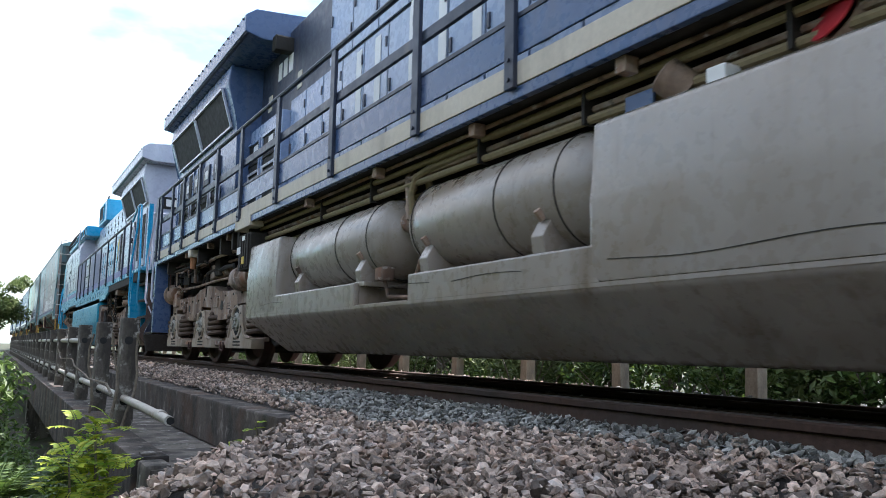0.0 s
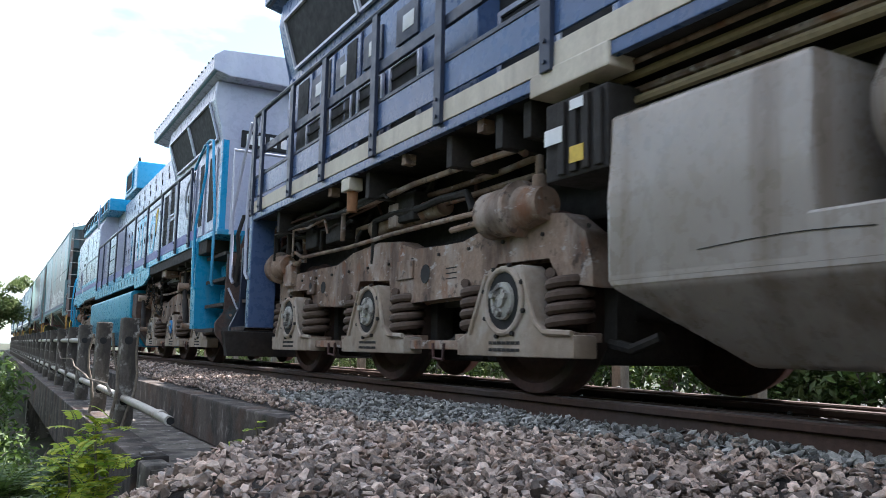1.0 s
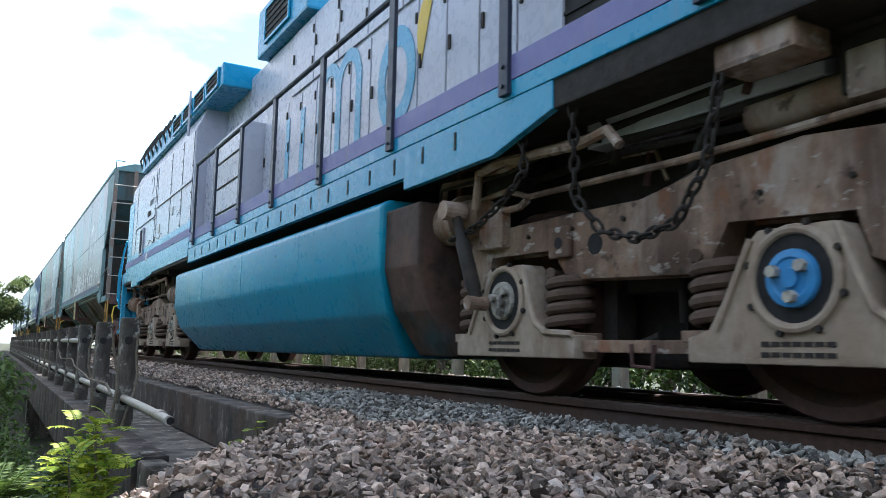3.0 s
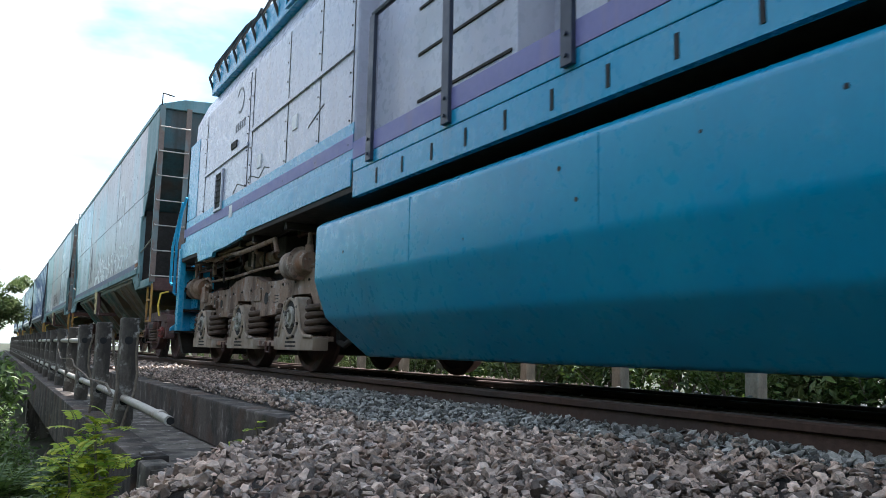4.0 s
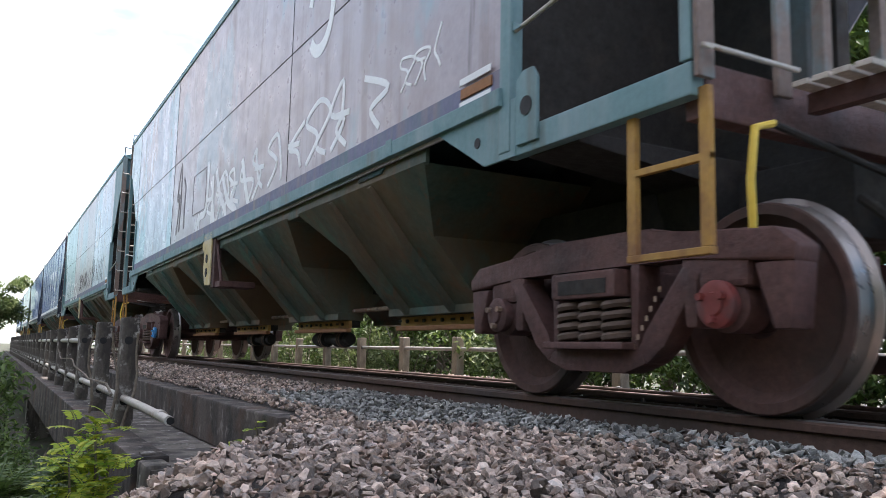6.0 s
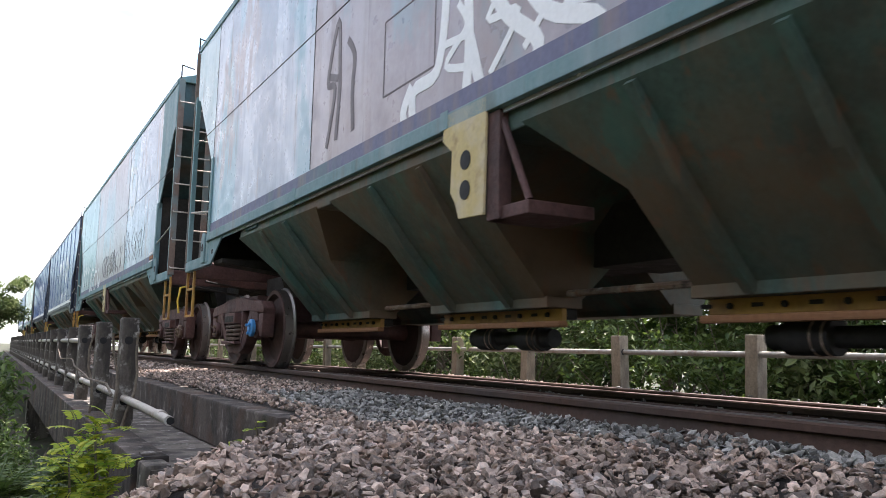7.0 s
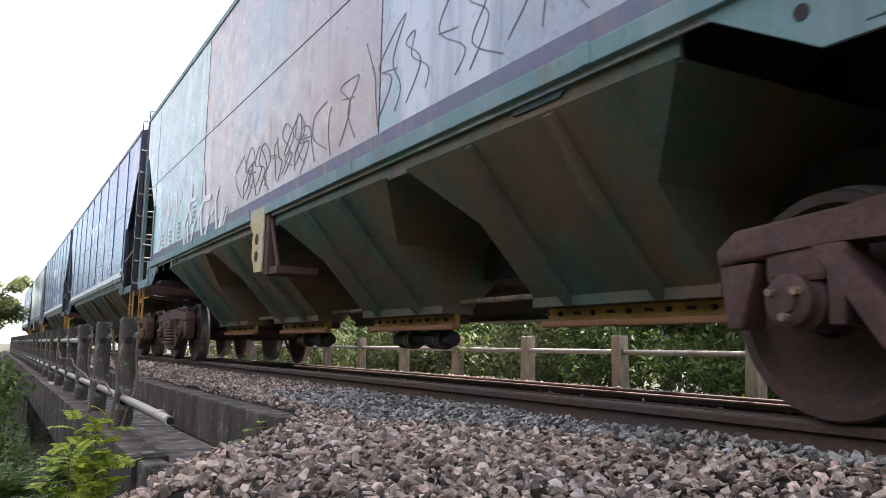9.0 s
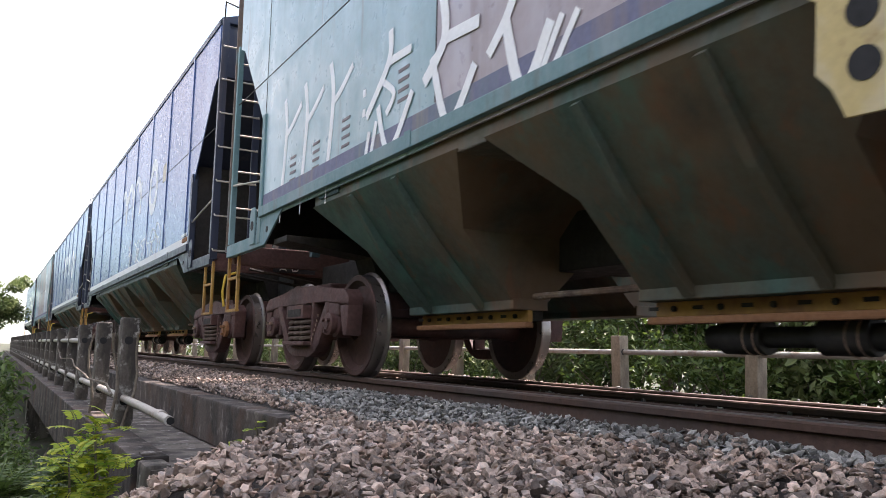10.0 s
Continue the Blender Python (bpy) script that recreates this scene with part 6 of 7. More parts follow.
        pipe("brake_hose", "dark", car, [(-0.4, yy(0), 0.95), (-0.45, yy(-0.25), 0.75), (-0.4, yy(-0.5), 0.6), (-0.3, yy(-0.66), 0.66)], 0.026)
        yb = yy(bogies[0] if e == 0 else L - bogies[1])
        bm = prism(B(), [(-1.37, 1.28), (-1.37, 1.225), (-0.50, 1.14), (-0.42, 0.88), (0.42, 0.88), (0.50, 1.14), (1.37, 1.225), (1.37, 1.28)], "y", yb - 0.2, yb + 0.2, 0.008)
        part("body_bolster", bm, "dark", car)
        # dark cross plate added to stand for the shade behind the bogie
        a, b = sorted((yy(1.26), yy(1.29)))
        bx("bolster_web", "dark", car, -1.36, 1.36, a, b, 1.27, 2.72, 0.004)
        # dark upright plate on the centre sill, added to fill in the slope's shade
        bm = prism(B(), [(yy(0.32), 1.15), (yy(0.32), 3.53), (yy(3.05), 1.32), (yy(3.05), 1.15)], "x", -0.05, 0.05)
        part("shear_plate", bm, "dark", car)
    bw = part("brake_wheel", ring(B(), (-0.38, -0.18, 2.20), (0, 1, 0), 0.26, 0.013), "pipe", car, "grey hand-brake wheel on the end", True)
    for k in range(5):
        w = k * math.tau / 5
        part("spoke", tube(B(), [(-0.38, -0.15, 2.20), (-0.38 + 0.26 * math.cos(w), -0.18, 2.20 + 0.26 * math.sin(w))], 0.010, 6), "pipe", bw)
    bx("brake_gear", "hopper_rust", bw, -0.52, -0.24, -0.12, 0.10, 1.98, 2.36, 0.03)
    part("hub", lathe(B(), (-0.38, -0.12, 2.20), (0, -1, 0), [(0, 0.07), (0.05, 0.07), (0.06, 0.03), (0.08, 0.0)], 16), "rusty_orange", bw, smooth=True)
    bx("brake_post", "ladder", car, -0.62, -0.56, 0.0, 0.06, 1.30, 3.9, 0.006)
    bx("brake_post", "ladder", car, -0.20, -0.14, 0.0, 0.06, 1.30, 3.9, 0.006)
    bx("centre_sill", "dark", car, -0.3, 0.3, 0.1, L - 0.1, 0.80, 1.20, 0.01)
    # side sill with its stripe
    bx("side_sill", frame_m, car, -1.462, -1.38, 1.3, L - 1.3, 1.525, 1.625, 0.006)
    bm = prism(B(), [(-1.385, 1.524), (-1.385, 1.405), (-1.36, 1.405), (-1.36, 1.524)], "y", mid + 2.25, mid + 12.80)
    part("sill_flange", bm, "hop_under" if frame_m == "teal" else frame_m, car)
    for k in range(4):
        a = 2.6 + 2.72 * k
        bx("splice_strip", frame_m, car, -1.466, -1.462, a, a + 0.09, 1.53, 1.64, 0.0)
    bx("sill_stripe", "faded_stripe" if frame_m == "teal" else "white", car, -1.4245, -1.42, 1.34, L - 1.34, 1.632, 1.75, 0.0, "faded violet band" if frame_m == "teal" else "white band")
    # seams and ribs
    bx("seam", "dark", car, -1.4225, -1.42, 0.16, L - 0.16, 2.985, 2.996, 0.0)
    for v in (4.945, 10.515, 14.155) if not curved else (1.6, 3.3, 5.0, 6.7, 8.4, 10.1, 11.8, 13.5):
        bx("seam", "dark" if not curved else side, car, -1.4225 if not curved else -1.435, -1.42, v, v + (0.012 if not curved else 0.05), 1.76, 4.40, 0.0)
    bx("top_chord", frame_m, car, -1.435, -1.40, 0.12, L - 0.12, 4.36, 4.44, 0.006)
    # discharge funnels with stiffening ribs and gates
    for i, c in enumerate(mid + 11.60 - 2.715 * k for k in range(4)):
        bm = B()
        for s in (-1, 1):
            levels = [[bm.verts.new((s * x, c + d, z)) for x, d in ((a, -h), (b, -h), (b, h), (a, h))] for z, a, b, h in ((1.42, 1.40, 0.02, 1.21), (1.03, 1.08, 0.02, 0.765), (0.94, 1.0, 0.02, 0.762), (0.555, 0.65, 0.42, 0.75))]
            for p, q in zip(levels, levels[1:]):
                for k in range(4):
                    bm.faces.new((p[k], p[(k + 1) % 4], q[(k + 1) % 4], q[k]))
        ch = part("discharge_funnel", bm, "hop_under", car, "grimy green sloping discharge funnel, coloured darker for shade")
        for d in (-0.36, 0.40):
            for s in (-1, 1):
                bm = B()
                p0, p1, p2 = Vector((s * 1.39, c + d, 1.41)), Vector((s * 1.08, c + d, 1.03)), Vector((s * 0.66, c + d, 0.565))
                nrm = Vector((s * 0.74, 0, -0.67)) * 0.065
                q = [bm.verts.new(v + Vector((0, o, 0)) + nrm * h * g) for o in (-0.03, 0.03) for h in (0, 1) for v, g in ((p0, 0.5), (p1, 1.0), (p2, 0.75))]
                for f in ((0, 1, 4, 3), (1, 2, 5, 4), (6, 7, 10, 9), (7, 8, 11, 10), (3, 4, 10, 9), (4, 5, 11, 10), (2, 5, 11, 8), (0, 3, 9, 6)):
                    bm.faces.new([q[k] for k in f])
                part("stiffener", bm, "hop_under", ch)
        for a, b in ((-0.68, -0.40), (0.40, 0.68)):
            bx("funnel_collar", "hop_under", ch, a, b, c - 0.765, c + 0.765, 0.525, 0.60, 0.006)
        gate = bx("gate", "yellow", car, -0.56, -0.52, c - 0.76, c + 0.76, 0.445, 0.525, 0.006, "rust-stained yellow discharge gate")
        # dark pan stands in for the shade under the yellow gate
        bx("gate_pan", "dark", gate, -0.52, -0.42, c - 0.74, c + 0.74, 0.455, 0.525, 0.006, "gate underside, coloured dark for its shade")
        bx("gate_lip", "rusty_orange", gate, -0.60, -0.535, c - 0.79, c + 0.79, 0.405, 0.445, 0.012)
        for k in range(5):
            part("gate_bolt", cyl(B(), (-0.56, c - 0.62 + 0.31 * k, 0.487), (-0.58, c - 0.62 + 0.31 * k, 0.487), 0.016, 6), "dark", gate)
            bx("gate_slot", "dark", gate, -0.563, -0.56, c - 0.50 + 0.31 * k, c - 0.43 + 0.31 * k, 0.48, 0.50, 0.0)
        if i in (0, 3):
            continue
        drum = part("gate_shaft", lathe(B(), (-0.42, c - 0.5, 0.34), (0, 1, 0), [(0, 0.06), (0.1, 0.06), (0.1, 0.085), (0.35, 0.085), (0.35, 0.05), (0.65, 0.05), (0.65, 0.085), (0.9, 0.085), (0.9, 0.06), (1.0, 0.06)], 18), "dark", gate, smooth=True)
        for k in range(4):
            part("collar", ring(B(), (-0.42, c - 0.36 + 0.06 * k + (0.42 if k > 1 else 0), 0.34), (0, 1, 0), 0.086, 0.005, 20, 6), "dusty", drum)
    for k in range(3):
        c = mid + 10.2425 - 2.715 * k
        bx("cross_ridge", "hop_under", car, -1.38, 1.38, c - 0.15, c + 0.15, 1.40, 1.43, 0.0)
        pipe("cross_tube", "dusty", car, [(-0.50, c - 0.66, 0.62), (-0.50, c + 0.66, 0.62)], 0.022)
    # middle bracket
    if frame_m == "teal":
        bm = prism(B(), [(mid + a, b) for a, b in ((7.62, 1.615), (8.08, 1.615), (8.10, 1.46), (7.98, 1.38), (8.0, 1.14), (7.94, 1.08), (7.90, 0.975), (7.64, 0.965))], "x", -1.462, -1.445, 0.004)
        br = part("lifting_bracket", bm, "bracket", car, "weathered pale yellow lifting bracket")
        for z in (1.30, 1.13):
            part("bracket_hole", cyl(B(), (-1.462, mid + 7.83, z), (-1.466, mid + 7.83, z), 0.055, 18), "black", br)
        bx("bracket_arm", "hopper_rust", car, -1.44, -1.36, mid + 7.52, mid + 7.64, 0.93, 1.52, 0.006)
        bx("bracket_shelf", "hopper_rust", car, -1.42, -1.0, mid + 7.28, mid + 7.66, 0.93, 1.0, 0.006, "rusty bracket shelf")
        pipe("bracket_stay", "hopper_rust", car, [(-1.41, mid + 7.56, 1.52), (-1.40, mid + 7.30, 1.0)], 0.02)
    side_board = bx("lamp_bracket", "rusty_orange", car, -1.435, -1.42, 1.42, 1.75, 1.68, 1.74, 0.004)
    bx("bracket_bar", "white", side_board, -1.44, -1.435, 1.42, 1.75, 1.62, 1.66, 0.0)
    bx("bracket_bar", "white", side_board, -1.44, -1.435, 1.42, 1.75, 1.76, 1.80, 0.0)
    marks(car)
    CARS.append((car, T0, sets))
    return car


def scrawl(rng, y0, z0, n, w, h):
    """Loose tag-like loops and strokes, unreadable."""
    out = []
    for k in range(n):
        a = y0 + k * w + rng.uniform(-0.1, 0.1) * w
        ctrl = [Vector((a + w * rng.uniform(-0.1, 0.2), z0 + h * rng.uniform(-0.06, 0.1)))]
        for j in range(1, 4):
            ctrl.append(Vector((a + w * rng.uniform(-0.25, 0.75), z0 + h * (j / 3) * rng.uniform(0.75, 1.1))))
        if k % 3:
            ctrl += [Vector((a + w * 0.85, z0 + h * rng.uniform(0.5, 0.8))), Vector((a + w * 0.3, z0 + h * 0.42)), Vector((a + w * 0.8, z0 + h * rng.uniform(-0.1, 0.1)))]
        pts = []
        for i in range(len(ctrl) - 1):
            p0, p1, p2, p3 = ctrl[max(i - 1, 0)], ctrl[i], ctrl[i + 1], ctrl[min(i + 2, len(ctrl) - 1)]
            for q in range(5):
                t = q / 5
                v = 0.5 * ((2 * p1) + (p2 - p0) * t + (2 * p0 - 5 * p1 + 4 * p2 - p3) * t * t + (3 * p1 - p0 - 3 * p2 + p3) * t * t * t)
                pts.append((v.x, v.y))
        pts.append(tuple(ctrl[-1]))
        out.append(pts)
        if k % 2:
            out.append([(a + 0.1 * w, z0 + h * 0.5), (a + 0.7 * w, z0 + h * 0.56)])
    return out


def marks_first(car):
    rng = random.Random(3)
    strokes(car, scrawl(rng, 2.9, 1.80, 10, 0.54, 0.52), -1.4205, 0.050, "wagon_mark")
    strokes(car, scrawl(rng, 2.0, 1.95, 3, 0.2, 0.28), -1.4205, 0.02, "wagon_mark")
    # one large white tag of long kinked strokes
    for pts in ([(7.75, 2.40), (7.50, 2.05), (7.20, 1.78), (7.36, 1.56)], [(7.40, 2.25), (7.12, 1.92), (6.74, 1.74), (6.92, 1.55)], [(7.90, 2.36), (7.88, 2.0), (7.92, 1.60)], [(7.88, 2.05), (7.72, 1.64)],
                [(8.18, 2.60), (8.17, 2.30), (8.27, 1.95), (8.58, 1.90), (8.55, 1.58)], [(8.60, 1.95), (8.72, 1.80), (8.66, 1.60)], [(6.55, 2.30), (6.30, 1.85), (6.10, 1.62)]):
        strokes(car, smooth_run(pts), -1.4205, 0.095, "wagon_mark")
    plate_ring("faded_emblem", "wagon_mark", car, -1.4205, 4.2, 3.15, 0.42, 0.30, 20, 320, 0.8)
    strokes(car, scrawl(rng, 9.6, 1.9, 2, 0.3, 1.0), -1.4205, 0.06, "dark_mark")
    strokes(car, [[(9.05, 2.0), (9.05, 2.55), (8.3, 2.55), (8.3, 2.0), (9.05, 2.0)]], -1.4205, 0.012, "dark_mark", "stencil_frame")


def smooth_run(ctrl):
    """One rounded stroke through the given points."""
    ctrl = [Vector(p) for p in ctrl]
    pts = []
    for i in range(len(ctrl) - 1):
        p0, p1, p2, p3 = ctrl[max(i - 1, 0)], ctrl[i], ctrl[i + 1], ctrl[min(i + 2, len(ctrl) - 1)]
        for q in range(5):
            t = q / 5
            v = 0.5 * ((2 * p1) + (p2 - p0) * t + (2 * p0 - 5 * p1 + 4 * p2 - p3) * t * t + (3 * p1 - p0 - 3 * p2 + p3) * t * t * t)
            pts.append((v.x, v.y))
    return [pts + [tuple(ctrl[-1])]]


def marks_second(car):
    rng = random.Random(8)
    strokes(car, scrawl(rng, 2.6, 1.84, 8, 0.40, 0.62), -1.4205, 0.009, "dark_mark")
    strokes(car, scrawl(rng, 5.9, 1.80, 7, 0.42, 0.50), -1.4205, 0.015, "dark_mark")
    strokes(car, scrawl(rng, 6.0, 1.84, 7, 0.42, 0.50), -1.4205, 0.010, "dark_mark")
    # white tag: three long-tailed forks, a star-like sign, two open hooks and slashes
    for a in (13.50, 12.94, 12.32):
        strokes(car, smooth_run([(a + 0.02, 2.58), (a - 0.06, 2.25), (a + 0.03, 1.62)]), -1.4205, 0.075, "wagon_mark")
        strokes(car, smooth_run([(a - 0.06, 2.22), (a - 0.22, 2.28), (a - 0.46, 2.42)]), -1.4205, 0.060, "wagon_mark")
        strokes(car, [[(a + 0.03, 1.62), (a + 0.035, 1.40)]], -1.4205, 0.012, "wagon_mark", "paint_run")
    for z in (2.12, 1.97):
        strokes(car, [[(11.62, z + 0.03), (11.62, z - 0.03)]], -1.4205, 0.05, "wagon_mark")
    for pts, w in (([(11.18, 2.46), (11.20, 2.23), (11.56, 1.92)], 0.07), ([(11.20, 2.23), (10.85, 2.22)], 0.06), ([(11.30, 2.12), (11.10, 1.98), (11.22, 1.86)], 0.05), ([(11.36, 1.95), (11.16, 1.58), (10.82, 1.92)], 0.06), ([(11.38, 1.85), (11.46, 1.62)], 0.05), ([(11.50, 1.80), (11.55, 1.64)], 0.05),
                   ([(10.45, 2.48), (10.40, 2.14), (10.66, 1.92)], 0.09), ([(10.41, 2.13), (10.0, 2.10)], 0.08), ([(10.56, 2.06), (10.34, 1.58), (10.04, 1.86)], 0.07), ([(9.62, 2.16), (9.74, 2.0), (9.90, 1.86)], 0.07), ([(9.74, 2.02), (9.57, 1.57), (9.33, 1.86)], 0.08), ([(9.24, 1.86), (9.42, 1.60)], 0.045), ([(9.12, 1.84), (9.30, 1.62)], 0.045)):
        strokes(car, smooth_run(pts), -1.4255, w, "wagon_mark")
    for a, z in ((13.3, 1.95), (12.7, 1.95), (12.05, 2.0), (11.05, 2.1)):
        for k in range(4):
            bx("stencil_bar", "dark_mark", car, -1.423, -1.42, a - 0.16, a, z - 0.07 * k, z - 0.07 * k + 0.025, 0.0)
    plate_ring("faded_emblem", "wagon_mark", car, -1.4205, 4.35, 3.3, 0.52, 0.38, 40, 330, 0.85)


def marks_navy(car):
    for k in range(3):
        strokes(car, [[(6.0 + 0.9 * k, 2.7), (6.0 + 0.9 * k, 3.3)]], -1.4205, 0.16, "wagon_mark", "emblem_shape")
        plate_ring("emblem_shape", "wagon_mark", car, -1.4205, 6.45 + 0.9 * k, 3.15, 0.36, 0.2, 0, 180)
    plate_ring("emblem_shape", "wagon_mark", car, -1.4205, 4.6, 2.98, 0.5, 0.3, 0, 360, 0.85)
    bx("stencil", "cream", car, -1.424, -1.42, 3.3, 3.7, 2.9, 3.2, 0.0)
    strokes(car, scrawl(random.Random(4), 3.2, 1.75, 8, 0.5, 0.5), -1.4205, 0.03, "wagon_mark")


def marks_navy_lettered(car):
    """The navy wagon with a small dark plate, lettered A D, on its end sill."""
    marks_navy(car)
    pt = bx("end_sign", "number_plate", car, -0.62, -0.06, -0.03, -0.012, 1.19, 1.30, 0.004, "small dark plate with white letters A D")
    for ln in ([(-0.54, 1.215), (-0.495, 1.28), (-0.45, 1.215)], [(-0.525, 1.235), (-0.465, 1.235)], [(-0.37, 1.215), (-0.37, 1.28), (-0.31, 1.275), (-0.29, 1.247), (-0.31, 1.22), (-0.37, 1.215)]):
        part("letter", tube(B(), [(x, -0.033, z) for x, z in ln], 0.009, 4), "wagon_mark", pt)


def marks_none(car):
    plate_ring("faded_emblem", "wagon_mark", car, -1.4205, 4.35, 3.3, 0.5, 0.36, 40, 330, 0.85)


loco_navy()
loco_blue()
hopper(8.26, "hop_side", "teal", "weathered grey hopper wagon with white graffiti and teal frame", marks_first, "dull_red", panels=("teal", "hop_lilac", "hop_lilac", "hop_blue", "hop_teal"))
hopper(25.02, "hop_side", "teal", "weathered grey hopper wagon with dark scrawls and teal frame", marks_second, "dusty", mid=-0.11, bogies=(1.05, 13.66), panels=("teal", "hop_blue", "hop_lilac", "hop_teal", "hop_teal"))
hopper(41.30, "hop_navy", "navy_dark", "glossy navy hopper wagon with a white emblem", marks_navy_lettered, "rusty_orange", True, "navy_dark")
hopper(57.6, "hop_navy", "navy_dark", "glossy navy hopper wagon with a white emblem", marks_navy, "rusty_orange", True, "navy_dark")
hopper(74.2, "hop_side", "teal", "weathered grey hopper wagon with teal frame", marks_none, "dull_red", panels=("teal", "hop_blue", "hop_lilac", "hop_blue", "hop_teal"))
hopper(91.0, "hop_navy", "navy_dark", "glossy navy hopper wagon with a white emblem", marks_navy, "dull_red", True, "navy_dark")


# ---------------------------------------------------------------- plants
def leaf_cloud(rng, centre, size, n, leaf, bm_v, bm_f, aspect=2.2, squash=1.0):
    """Adds n small bent leaves round a centre."""
    for _ in range(n):
        d = Vector((rng.gauss(0, 1), rng.gauss(0, 1), rng.gauss(0, 1)))
        d = d.normalized() * size * rng.uniform(0.25, 1.0) ** 0.6
        d.z *= squash
        c = Vector(centre) + d
        e = Euler((rng.uniform(-1.0, 1.0), rng.uniform(-1.0, 1.0), rng.uniform(0, 6.28))).to_matrix()
        s = leaf * rng.uniform(0.6, 1.3)
        i = len(bm_v)
        for p in ((-0.5 * aspect, 0, 0), (0, -0.42, 0.12), (0.5 * aspect, 0, -0.1), (0, 0.42, 0.12)):
            bm_v.append((c + e @ (Vector(p) * s))[:])
        bm_f.append((i, i + 1, i + 2))
        bm_f.append((i, i + 2, i + 3))


def leaf_mesh(name, v, f, m, parent, label=""):
    me = bpy.data.meshes.new(name)
    me.from_pydata(v, [], f)
    me.materials.append(M[m])
    ob = new(name, me)
    ob.parent = parent
    if label:
        tagged(ob, label)
    return ob


def tree(x, y, z, height, spread, seed, leaf=0.09, n=5000, m="leaf_far", label="leafy green tree beside the railway", clumps=26, low=0.35):
    rng = random.Random(seed)
    t = thing("tree", label, "tree", "trackside trees", at=pose(x, y, z))
    bm = B()
    tips = []
    trunk = [(0, 0, 0)]
    for k in range(1, 6):
        trunk.append((rng.uniform(-0.05, 0.05) * height * 0.3, rng.uniform(-0.05, 0.05) * height * 0.3, height * 0.16 * k))
    tube(bm, trunk, height * 0.022, 8, 0.35)
    for k in range(9):
        b = Vector(trunk[rng.randrange(2, 6)])
        a = rng.uniform(0, 6.28)
        tip = b + Vector((math.cos(a) * spread * rng.uniform(0.4, 0.85), math.sin(a) * spread * rng.uniform(0.4, 0.85), height * rng.uniform(0.05, 0.3)))
        tube(bm, [b, b.lerp(tip, 0.5) + Vector((0, 0, 0.05 * height)), tip], height * 0.009, 6, 0.3)
        tips.append(tip)
    part("trunk", bm, "bark", t, smooth=True)
    v, f = [], []
    for k in range(clumps):
        a = rng.uniform(0, 6.28)
        r = spread * rng.uniform(0.2, 1.0)
        h = height * rng.uniform(low, 1.0)
        shrink = 1.0 - 0.45 * abs(h / height - 0.6)
        c = (math.cos(a) * r * shrink, math.sin(a) * r * shrink, h)
        if k < len(tips):
            c = tips[k]
        leaf_cloud(rng, c, spread * rng.uniform(0.22, 0.38), n // clumps, leaf, v, f, 2.0, 0.75)
    leaf_mesh("crown", v, f, m, t)
    return t


def bush(x, y, z, w, h, seed, n=1800, leaf=0.05, m="leaf", label="dense dark green bush behind the bridge fence"):
    rng = random.Random(seed)
    t = thing("bush", label, "bush", "bushes behind the fence", at=pose(x, y, z))
    bm = B()
    for k in range(8):
        a = rng.uniform(0, 6.28)
        tip = Vector((math.cos(a) * w * 0.7, math.sin(a) * w * 0.7, h * rng.uniform(0.5, 1.0)))
        tube(bm, [(0, 0, 0), tip * 0.5 + Vector((rng.uniform(-0.1, 0.1), 0, 0.1)), tip], 0.018, 5, 0.3)
    tagged(part("branchwork", bm, "bark", t, smooth=True), kind="stuff")
    v, f = [], []
    for k in range(14):
        a = rng.uniform(0, 6.28)
        r = w * rng.uniform(0, 0.85)
        leaf_cloud(rng, (math.cos(a) * r, math.sin(a) * r, h * rng.uniform(0.15, 0.95)), w * 0.35, n // 14, leaf, v, f, 2.0, 0.8)
    tagged(leaf_mesh("foliage", v, f, m, t), kind="stuff")
    return t


def frond_plant(x, y, z, n_fronds, length, tall, seed, m, label, lean=(0, 0), leaf=0.03):
    """A sapling with feather-like leaves in pairs."""
    rng = random.Random(seed)
    t = thing("sapling", label, "plant", "saplings by the bridge", at=pose(x, y, z))
    v, f = [], []
    bm = B()
    for k in range(n_fronds):
        a = rng.uniform(0, 6.28)
        base = Vector((rng.uniform(-0.10, 0.10), rng.uniform(-0.10, 0.10), rng.uniform(0.05, 1.0) * tall))
        d = Vector((math.cos(a) + lean[0], math.sin(a) + lean[1], rng.uniform(0.3, 1.5)))
        ln = length * rng.uniform(0.5, 1.0)
        pts = []
        for j in range(9):
            s = j / 8
            pts.append(base + d.normalized() * ln * s + Vector((0, 0, -0.35 * ln * s * s)))
        tube(bm, pts, 0.004, 4, 0.4)
        for j in range(1, 9):
            fw = (pts[j] - pts[j - 1]).normalized()
            side = fw.cross(Vector((0, 0, 1))).normalized()
            for s in (-1, 1):
                c = pts[j] + side * s * leaf * 1.1
                w = fw * leaf * 0.42
                tip = c + side * s * leaf * 1.25 + fw * leaf * 0.5 + Vector((0, 0, rng.uniform(-0.4, 0.1) * leaf))
                i = len(v)
                v += [(pts[j] + side * s * 0.003)[:], (c + w)[:], tip[:], (c - w)[:]]
                f += [(i, i + 1, i + 2), (i, i + 2, i + 3)]
    tagged(part("foliage_stalk", bm, m, t, smooth=True), kind="stuff")
    part("stem", tube(B(), [(0, 0, 0), (0.02, 0.01, tall * 0.5), (0, 0, tall)], 0.010, 6, 0.4), "bark", t, smooth=True)
    tagged(leaf_mesh("leaves", v, f, m, t), kind="stuff")
    return t


